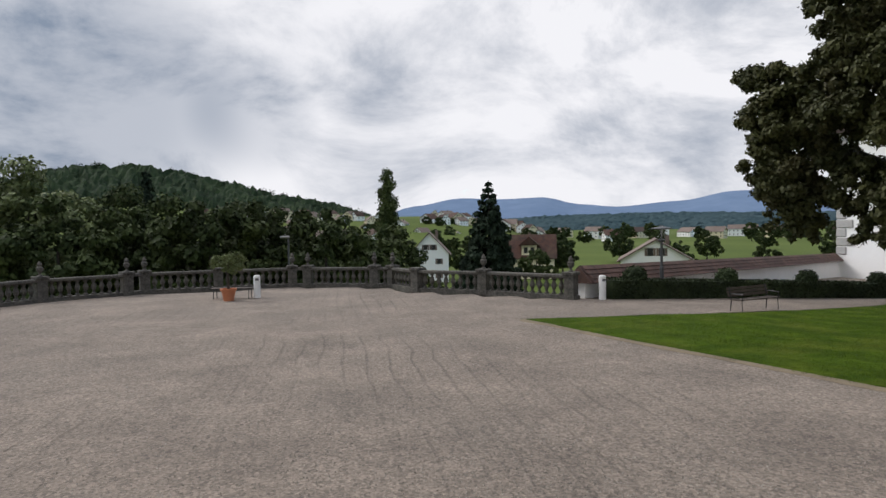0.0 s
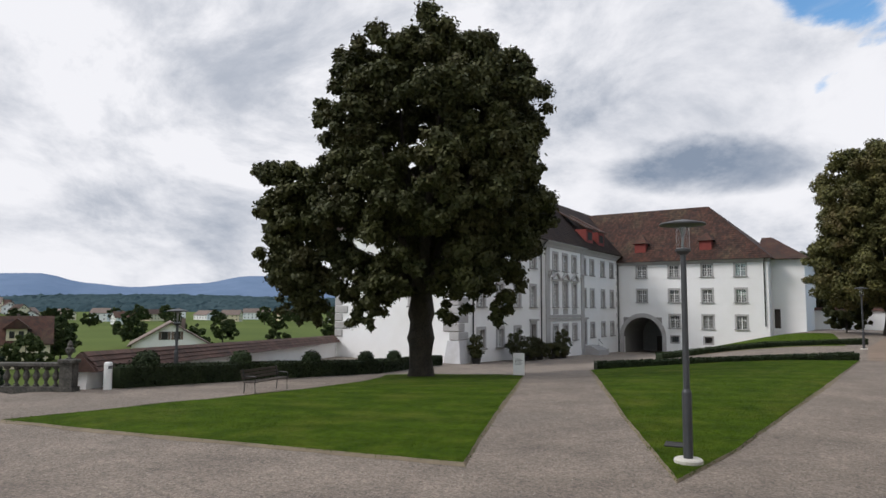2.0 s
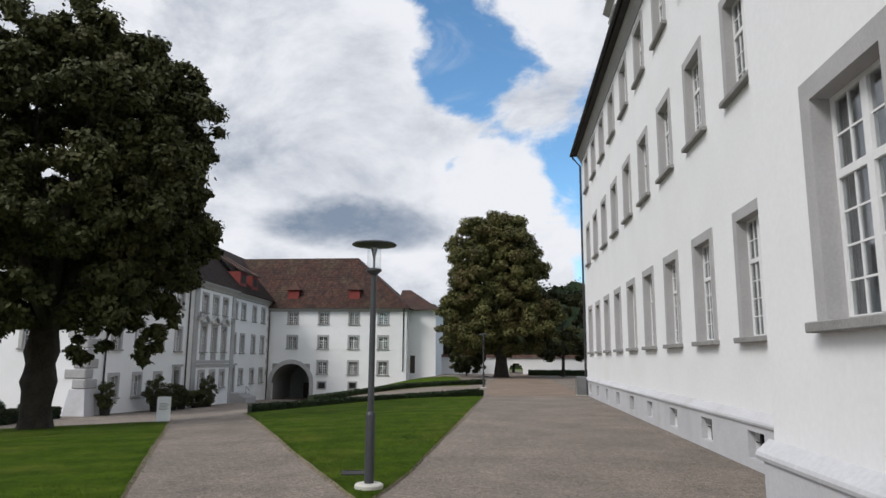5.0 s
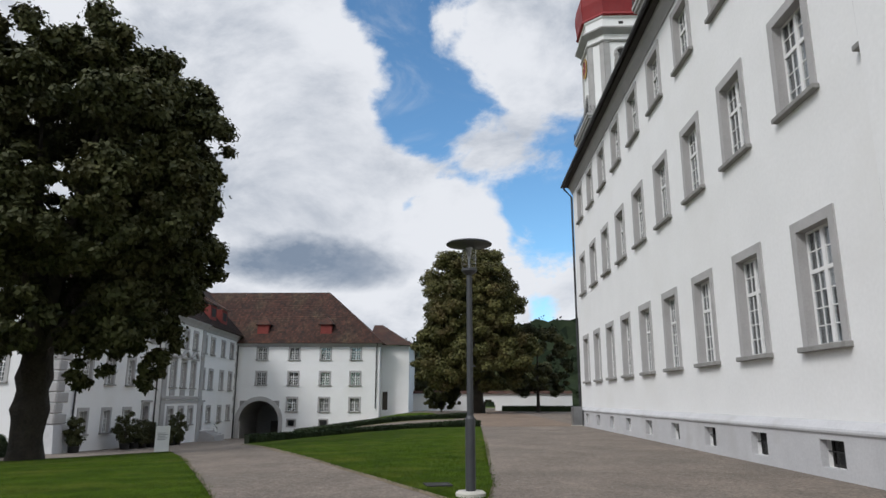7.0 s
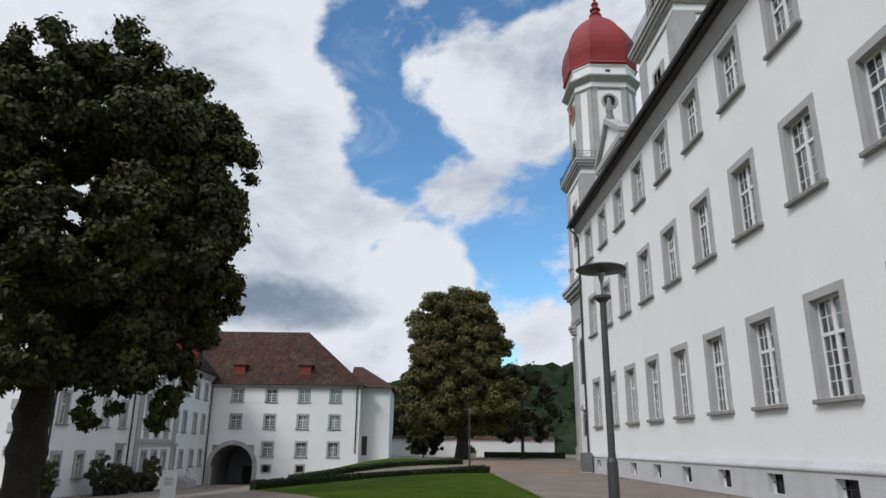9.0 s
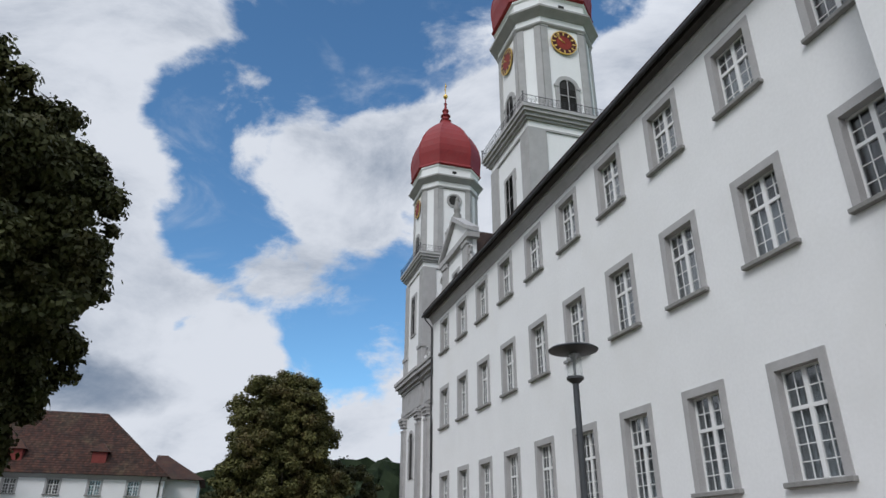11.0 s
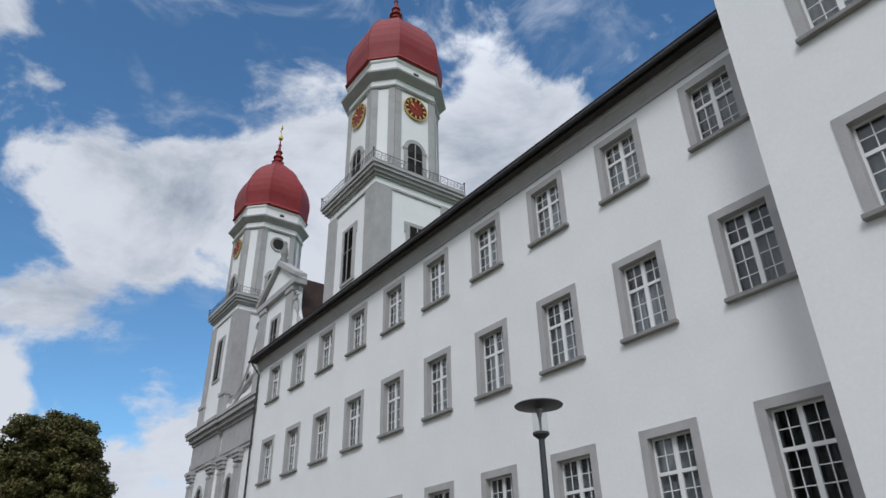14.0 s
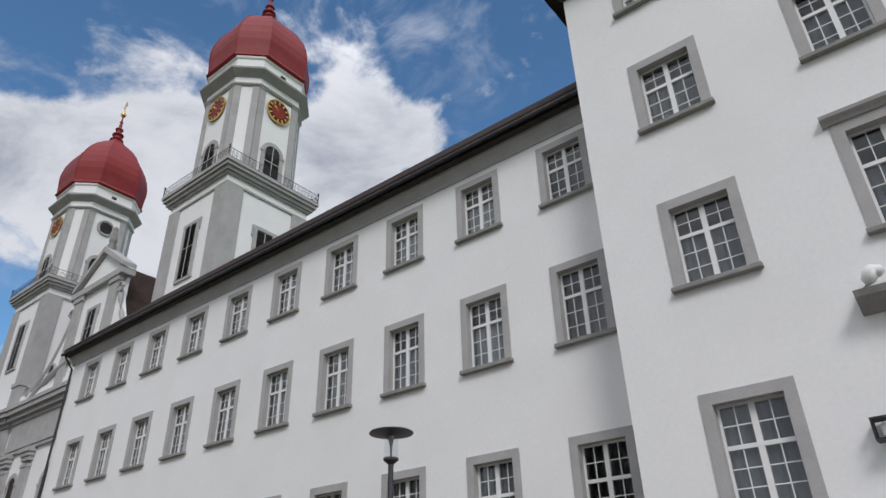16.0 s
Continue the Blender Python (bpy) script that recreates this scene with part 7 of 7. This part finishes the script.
bench(pose(14.8, 19.7, yard(14.8, 19.7), 0, 0, 14))
bench(pose(-3.1, 29.4, 0.0, 0, 0, -14), back=False, length=1.7)
pot = thing("potted_olive", pose(-3.22, 28.5, 0.0), "round olive bush in a terracotta pot", "potted plant")
part("pot", lathe(bmesh.new(), [(0.2, 0), (0.26, 0.3), (0.29, 0.42), (0.33, 0.43), (0.33, 0.5), (0.28, 0.5), (0.26, 0.44)], 18), TERRACOTTA, pot, "terracotta pot")
part("stem", lathe(bmesh.new(), [(0.05, 0.4), (0.04, 1.2), (0.02, 1.5)], 7), BARK, pot)
r3 = random.Random(5)
leaf_cloud("foliage", crown_clumps(r3, 0, 0, 1.55, 0.62, 0.62, 0.5, 26, 0.12, 0.22), 110, 0.045, LEAF_LIGHT, pot, 6, "grey-green olive leaves")
for x, y, h, name in ((10.95, 23.55, 0.95, "litter_bin"), (-2.1, 29.3, 0.95, "bollard")):
    b = thing(name, pose(x, y, yard(x, y)), "slim pale metal post bin beside the hedge" if name == "litter_bin" else "slim white post beside the bench", "bin" if name == "litter_bin" else "bollard")
    part("body", lathe(bmesh.new(), [(0.14, -0.1), (0.14, h - 0.05), (0.12, h), (0.05, h + 0.01)], 16), SIGN_WHITE, b)
    part("opening", boxes((-0.07, 0.07, -0.146, -0.12, h - 0.22, h - 0.12)), PRINT, b)
sign = thing("info_sign", pose(29.6, 17.3, yard(29.6, 17.3), 0, 0, -64), "white standing notice board with dark print", "sign")
part("board", boxes((-0.3, 0.3, -0.04, 0.04, 0.0, 1.15), bevel=0.01), SIGN_WHITE, sign)
part("print_bar", boxes(*[(-0.2, 0.12 + 0.08 * (k % 2), -0.046, -0.041, 0.55 + 0.07 * k, 0.575 + 0.07 * k) for k in range(5)]), PRINT, sign)

# shrubs in tubs along the abbey house
for k, (u, r, h) in enumerate(((8.6, 1.3, 3.4), (10.6, 1.5, 2.2), (12.4, 1.4, 2.6), (14.4, 1.3, 2.0), (17.9, 1.3, 2.0), (19.8, 1.4, 2.4), (21.4, 1.4, 3.4), (1.8, 0.8, 3.0))):
    p = a_m @ Vector((u, -1.9 if k < 7 else -0.9, 0))
    sh = thing("potted_shrub", pose(p.x, p.y, yard(p.x, p.y)), "dark evergreen shrub in a tub by the house wall", "potted plant", "house shrubs")
    part("tub", lathe(bmesh.new(), [(0.35, -0.1), (0.45, 0.5), (0.42, 0.52)], 14), LOUVRE, sh)
    part("stem", lathe(bmesh.new(), [(0.06, 0.4), (0.03, h * 0.8)], 6), BARK, sh)
    leaf_cloud("foliage", crown_clumps(r3, 0, 0, h * 0.55, r * 0.8, r * 0.8, h * 0.42, 40, 0.2, 0.4), 110, 0.08, LEAF, sh, 30 + k)

# ---- far east: court wall, woods ----
east = thing("wall_court_east", pose(112, -14, 0), "low white court wall with a tiled top and arched gate", "wall", kind="structure")
part("wall_body", wall_mesh(34.0, -1.0, 2.75, 0.5, [(19.1, 21.4, -1.0, 1.0), (19.3, 21.2, 1.0, 1.45), (19.7, 20.8, 1.45, 1.75)]), PLASTER, east).matrix_basis = pose(0, 34, 0, 0, 0, -90)
bm = bmesh.new()
profile_run(bm, [(-0.3, 2.73), (0.8, 2.73), (0.25, 3.2)], 0, 34)
part("coping", bm, BRICK_TILE, east).matrix_basis = pose(0, 34, 0, 0, 0, -90)
hedge("hedge", [(104, -2), (104, -14)], 1.4, 0.8, "dark clipped hedge before the court wall", 120, 0.09)
for k, (x, y, h, r) in enumerate(((97, -6.8, 12.5, 5.6), (122, -7, 12, 5), (127, 0, 12, 5), (121, 8, 12, 5), (124, 16, 12, 5), (96, 7, 5, 2.6))):
    simple_tree("deciduous_tree", x, y, -0.2, h, r, "dark green tree in the far court", LEAF, 70 + k, per=230, size=0.22, narrow=float(k == 0), group="far court trees")


def wooded_hill(name, ridge, z_base, depth, label, mat, tree_h, step, seed, body_mat=None, fine=3.0):
    """A hill under a ridge line of (x, y, height) points, grown over with tree tops."""
    ob = thing(name, Matrix(), label, "hill", kind="structure")
    rg = np.random.default_rng(seed)
    pts = []
    for (x0, y0, h0), (x1, y1, h1) in zip(ridge, ridge[1:]):
        n = max(1, int(math.hypot(x1 - x0, y1 - y0) / fine))
        pts += [(x0 + (x1 - x0) * k / n, y0 + (y1 - y0) * k / n, h0 + (h1 - h0) * smooth(k / n)) for k in range(n)]
    pts.append(ridge[-1])
    m = 26
    vv, ff = [], []
    for x, y, h in pts:
        d = math.hypot(x, y)
        for k in range(m + 4):
            g = 1 - k / m
            q = abs(g)
            up = 1 - 0.8 * q if q < 0.5 else 1.2 * (1 - q)
            j1, j2 = (rg.uniform(-0.4, 0.4) * fine * (tree_h > 0) for _ in range(2))
            rough = tree_h * (0.55 * rg.random() + 0.45 * noise.noise(Vector((x, y, k * 3.0)) / max(1.0, tree_h))) if 0 < k else 0.0
            vv.append((x - x / d * depth * g + j1, y - y / d * depth * g + j2, z_base + (h - z_base) * up + rough))
    w = m + 4
    for a in range(len(pts) - 1):
        for k in range(w - 1):
            ff.append((a * w + k, (a + 1) * w + k, (a + 1) * w + k + 1, a * w + k + 1))
    me = bpy.data.meshes.new("slope")
    me.from_pydata(vv, [], ff)
    me.materials.append(body_mat or mat)
    if not tree_h:
        me.polygons.foreach_set("use_smooth", [True] * len(me.polygons))
    new("slope", me).parent = ob
    if tree_h:
        cl = []
        for (x0, y0, h0), (x1, y1, h1) in zip(ridge, ridge[1:]):
            ln = math.hypot(x1 - x0, y1 - y0)
            for i in range(int(ln / step) + 1):
                for row in range(8):
                    f, g = rg.random(), row / 7 * 0.9
                    x, y, h = x0 + (x1 - x0) * f, y0 + (y1 - y0) * f, h0 + (h1 - h0) * f
                    d = math.hypot(x, y)
                    cl.append((x - x / d * depth * g, y - y / d * depth * g, z_base + (h - z_base) * (1 - g * 0.95) + tree_h * (-0.15 + 0.3 * rg.random()), tree_h * (0.3 + 0.25 * rg.random())))
        leaf_cloud("woods", cl, 90, tree_h * 0.085, mat, ob, seed, flat=1.2, shell=0.45)
    return ob


def bearing(az, dist, h):
    """A place at a compass angle (from +x, counter-clockwise) and distance from the walk's start."""
    return (dist * math.cos(radians(az)), dist * math.sin(radians(az)), h)


wooded_hill("hill_east", [bearing(-14, 230, 25), bearing(-4, 240, 25), bearing(2, 235, 21), bearing(8, 240, 16), bearing(14, 250, 12)], -3, 60, "dark conifer-covered hill behind the court", FOREST_DARK, 9, 5, 3)
wooded_hill("hill_north_west", [bearing(132, 900, 70), bearing(116, 900, 60), bearing(108, 900, 60), bearing(103, 900, 76), bearing(99.5, 900, 80), bearing(96, 900, 72), bearing(92, 900, 58), bearing(88, 900, 44), bearing(84, 900, 30), bearing(80, 900, 14)], -12, 160, "wooded hill with green fields at its foot", FOREST, 12, 7, 4)
wooded_hill("hill_north", [bearing(112, 760, 26), bearing(100, 760, 28), bearing(92, 760, 24), bearing(86, 760, 19), bearing(80, 760, 15), bearing(75, 780, 15), bearing(70, 800, 6), bearing(65, 800, -11)], -12, 400, "green field slope below a wood", FOREST, 0, 16, 6, PLAIN, fine=12)
# the range's haze is only its blue tint
wooded_hill("mountain_far", [bearing(84, 4300, 30), bearing(80, 4300, 70), bearing(77, 4300, 135), bearing(73, 4300, 182), bearing(69.5, 4300, 172), bearing(66, 4300, 180), bearing(63, 4300, 132), bearing(60, 4300, 112), bearing(55, 4300, 140), bearing(51, 4300, 190), bearing(46, 4300, 195), bearing(40, 4300, 120), bearing(34, 4300, 70)], -12, 700, "mountain range tinted blue to stand for distance haze", HILL_BLUE, 0, 1, 1, fine=60)
# haze on this ridge comes from its tinted colour
wooded_hill("woods_far", [bearing(76, 1900, 2), bearing(70, 1900, 20), bearing(64, 1900, 28), bearing(56, 1900, 31), bearing(48, 1900, 27), bearing(40, 1900, 22), bearing(30, 1900, 14)], -12, 300, "dark wooded ridge beyond the meadows, tinted to stand for haze", HILL_MID, 8, 18, 8, fine=9)


# ---- village houses ----
def house(x, y, w, d, h, rh, ang, wall_mat, roof_mat, label, floors=2, z=None, cols=4):
    z = terrain(x, y) if z is None else z
    ob = thing("village_house", pose(x, y, z, 0, 0, ang), label, "house", "village houses")
    bm = bmesh.new()
    a = [bm.verts.new(q) for q in ((-w / 2, -d / 2, -1), (w / 2, -d / 2, -1), (w / 2, d / 2, -1), (-w / 2, d / 2, -1), (-w / 2, -d / 2, h), (w / 2, -d / 2, h), (w / 2, d / 2, h), (-w / 2, d / 2, h), (0, -d / 2, h + rh), (0, d / 2, h + rh))]
    for f in ((0, 1, 5, 8, 4), (1, 2, 6, 5), (2, 3, 7, 9, 6), (3, 0, 4, 7), (3, 2, 1, 0)):
        bm.faces.new([a[i] for i in f])
    bmesh.ops.recalc_face_normals(bm, faces=bm.faces[:])
    part("wall", bm, wall_mat, ob)
    for s in (-1, 1):
        bm = bmesh.new()
        o, t = 0.6, 0.22
        k = rh / (w / 2)
        q = []
        for yy in (-d / 2 - o, d / 2 + o):
            q.append([bm.verts.new((s * xx, yy, zz)) for xx, zz in ((0, h + rh + 0.02), (w / 2 + o, h - k * o + 0.02), (w / 2 + o, h - k * o + t), (0, h + rh + t + 0.05))])
        for kk in range(4):
            bm.faces.new((q[0][kk], q[0][(kk + 1) % 4], q[1][(kk + 1) % 4], q[1][kk]))
        bm.faces.new(q[0][::-1])
        bm.faces.new(q[1])
        bmesh.ops.recalc_face_normals(bm, faces=bm.faces[:])
        part("roof", bm, roof_mat, ob)
    part("chimney", boxes((w * 0.15, w * 0.15 + 0.6, -0.3, 0.3, h + rh * 0.4, h + rh + 0.7)), GREY_ROOF, ob)
    for f in range(floors + 1):
        zz = 1.0 + f * (h - 0.3) / floors
        n = cols if f < floors else 2
        for i in range(n):
            xx = -w / 2 + w * (i + 0.5) / n if f < floors else (-0.9 + 1.8 * i)
            if f == floors and rh < 2.5:
                continue
            for s in (-1, 1):
                wd = part("house_window", boxes((xx - 0.45, xx + 0.45, s * d / 2 - 0.04, s * d / 2 + 0.04, zz, zz + 1.25)), LOUVRE, ob)
                for q in (-0.66, 0.66):
                    if floors < 2 or cols == 2:
                        part("shutter", boxes((xx + q - 0.19, xx + q + 0.19, s * d / 2 - 0.06, s * d / 2 + 0.06, zz, zz + 1.25)), GREY_ROOF if wall_mat is not CREAM else WOOD, wd)
        if f < floors:
            for i in range(max(2, int(d / 3.5))):
                yy = -d / 2 + d * (i + 0.5) / max(2, int(d / 3.5))
                [part("house_window", boxes((s * w / 2 - 0.04, s * w / 2 + 0.04, yy - 0.45, yy + 0.45, zz, zz + 1.25)), LOUVRE, ob) for s in (-1, 1)]
    return ob


house(37.8, 155.5, 8.8, 12, 6.8, 4.6, -16, WHITE_PAINT, GREY_ROOF, "white gabled house with a brown roof", 2, cols=2)
cream = house(62.6, 153.5, 9, 12, 4.6, 5.0, 66, CREAM, BRICK_TILE, "cream house with a red-brown tiled roof", 1, z=terrain(62.6, 153.5) + 0.8, cols=4)
part("dormer", boxes((-4.4, -1.2, -1.8, 1.8, 4.8, 7.4)), CREAM, cream, "cream gabled dormer")
bm = bmesh.new()
ring_stack(bm, [([(-5.2, -2.5), (-0.6, -2.5), (-0.6, 2.5), (-5.2, 2.5)], 7.3), ([(-5.2, -0.05), (-0.6, -0.05), (-0.6, 0.05), (-5.2, 0.05)], 9.4)])
part("dormer_roof", bm, BRICK_TILE, cream)
for q in (-0.8, 0.8):
    part("dormer_window", boxes((-4.46, -4.4, q - 0.45, q + 0.45, 5.4, 6.8)), LOUVRE, cream)
house(62.7, 99.4, 11, 12, 4.6, 3.2, -32, WHITE_PAINT, GREY_ROOF, "low white house with a shallow brown roof", 1, z=terrain(62.7, 99.4) + 2.4, cols=3)
VILLAGE = [(92, 430, 11, 15), (90.5, 390, 10, 14), (89, 470, 11, 14), (87.5, 420, 10, 12), (86, 380, 10, 13), (84.6, 300, 13, 15), (83.5, 350, 11, 15), (82.0, 260, 12, 16), (80.5, 330, 12, 14), (79.5, 420, 11, 15), (78, 480, 12, 14),
           (76.5, 380, 11, 13), (66.5, 560, 13, 18), (64.5, 700, 14, 22), (62, 620, 13, 16), (60.5, 520, 14, 16), (58.5, 640, 16, 24), (56.5, 700, 14, 26), (54.5, 680, 13, 24), (52.5, 600, 12, 18), (94.5, 500, 11, 14), (96.5, 560, 11, 14), (40, 620, 14, 24), (36.5, 640, 14, 24), (44, 560, 12, 16), (69, 640, 14, 22), (71.5, 600, 12, 18), (73.5, 520, 12, 16), (48, 640, 14, 26), (50.5, 700, 16, 30), (85.3, 440, 11, 14), (83, 460, 11, 14), (81.3, 400, 11, 15), (88, 350, 10, 13), (91.4, 480, 11, 14)]
for k, (az, dist, w, d) in enumerate(VILLAGE):
    dist = 360 + (dist - 260) * 1.25 if az > 76 else dist
    x, y, _ = bearing(az, dist, 0)
    crest = 24 * smooth((az - 72) / 24) - 6
    q = min(1.0, max(0.0, (760 - dist) / 400))
    z = PLAIN_Z - 2 + (crest + 12) * (1 - 0.8 * q if q < 0.5 else 1.2 * (1 - q)) if az > 76 else PLAIN_Z + 0.3
    red = k in (15, 17)
    house(x, y, w * 0.9, d * 0.85, 4.6 + (k % 3), 3.8, (az + 37 * k) % 180, (WHITE_PAINT, CREAM, WHITE_PAINT)[k % 3], BRICK_TILE if red or k % 4 == 0 else GREY_ROOF, ("white village house with a brown roof", "cream village house with a brown roof", "white village house with a brown roof")[k % 3], 2, z=max(z, PLAIN_Z), cols=3)
for k in range(30):
    az, dist = rng.uniform(74, 100), rng.uniform(400, 740)
    x, y, _ = bearing(az, dist, 0)
    crest = 24 * smooth((az - 72) / 24) - 6
    q = min(1.0, max(0.0, (760 - dist) / 400))
    simple_tree("deciduous_tree", x, y, max(PLAIN_Z, PLAIN_Z - 2 + (crest + 12) * (1 - 0.8 * q if q < 0.5 else 1.2 * (1 - q))) - 0.3, rng.uniform(8, 13), rng.uniform(3.5, 5.5), "rounded green tree among the village houses", LEAF_FAR, 300 + k, 60, 0.7, "village trees")
# the village's near edge on the low slope
near_rng = random.Random(47)
for k in range(18):
    az, dist = 66.8 + 9.6 * (k + near_rng.uniform(-0.3, 0.3)) / 18, near_rng.uniform(590, 690)
    ridge_h = 15 if az > 75 else (6 + 9 * smooth((az - 70) / 5) if az > 70 else -11 + 17 * smooth((az - 65) / 5))
    z = -12 + (ridge_h + 12) * (1 - 0.8 * (785 - dist) / 400) - 0.6
    x, y, _ = bearing(az, dist, 0)
    house(x, y, near_rng.uniform(9, 13), near_rng.uniform(10, 15), near_rng.uniform(4.5, 7), near_rng.uniform(3.2, 4.5), near_rng.uniform(-70, 70), (WHITE_PAINT, CREAM, WHITE_PAINT)[k % 3], (GREY_ROOF, BRICK_TILE)[k % 2], ("white village house on the low slope", "cream village house on the low slope", "white village house on the low slope")[k % 3], 2, z=z, cols=3)
    if k % 2:
        x, y, _ = bearing(az + 0.3, dist - 25, 0)
        simple_tree("deciduous_tree", x, y, z - 2.0, near_rng.uniform(7, 11), near_rng.uniform(3, 4.5), "rounded green tree among the village houses", LEAF_FAR, 400 + k, 60, 0.7, "village trees")
# field trees
for k in range(64):
    az = 36 + 58 * rng.random()
    dist = rng.choice((150, 190, 240, 330, 420, 480, 540, 600, 640)) * rng.uniform(0.94, 1.06)
    x, y, _ = bearing(az, dist, 0)
    simple_tree("deciduous_tree", x, y, terrain(x, y), rng.uniform(5, 9) * (1 + dist / 900), rng.uniform(2.4, 3.8) * (1 + dist / 900), "rounded green tree in the meadows", LEAF_FAR, 100 + k, 60, 0.3 + dist / 1400, "meadow trees")


# houses scattered over the far field slope
slope_rng = random.Random(31)
for k in range(17):
    az, dist = 78.5 + 13.5 * (k + slope_rng.uniform(-0.35, 0.35)) / 17, slope_rng.uniform(560, 660)
    ridge_h = 12 + (az - 80) * 1.15 if az < 86 else 19 + (az - 86) * 0.83
    z = -12 + (ridge_h + 12) * (1 - 0.8 * (760 - dist) / 400) - 0.6
    x, y, _ = bearing(az, dist, 0)
    house(x, y, slope_rng.uniform(8, 11), slope_rng.uniform(9, 13), slope_rng.uniform(4.5, 7), slope_rng.uniform(3, 4), slope_rng.uniform(-60, 60), (WHITE_PAINT, CREAM)[k % 2], (GREY_ROOF, BRICK_TILE)[k % 3 == 1], ("small white house on the far slope", "small cream house on the far slope")[k % 2], 2, z=z, cols=3)
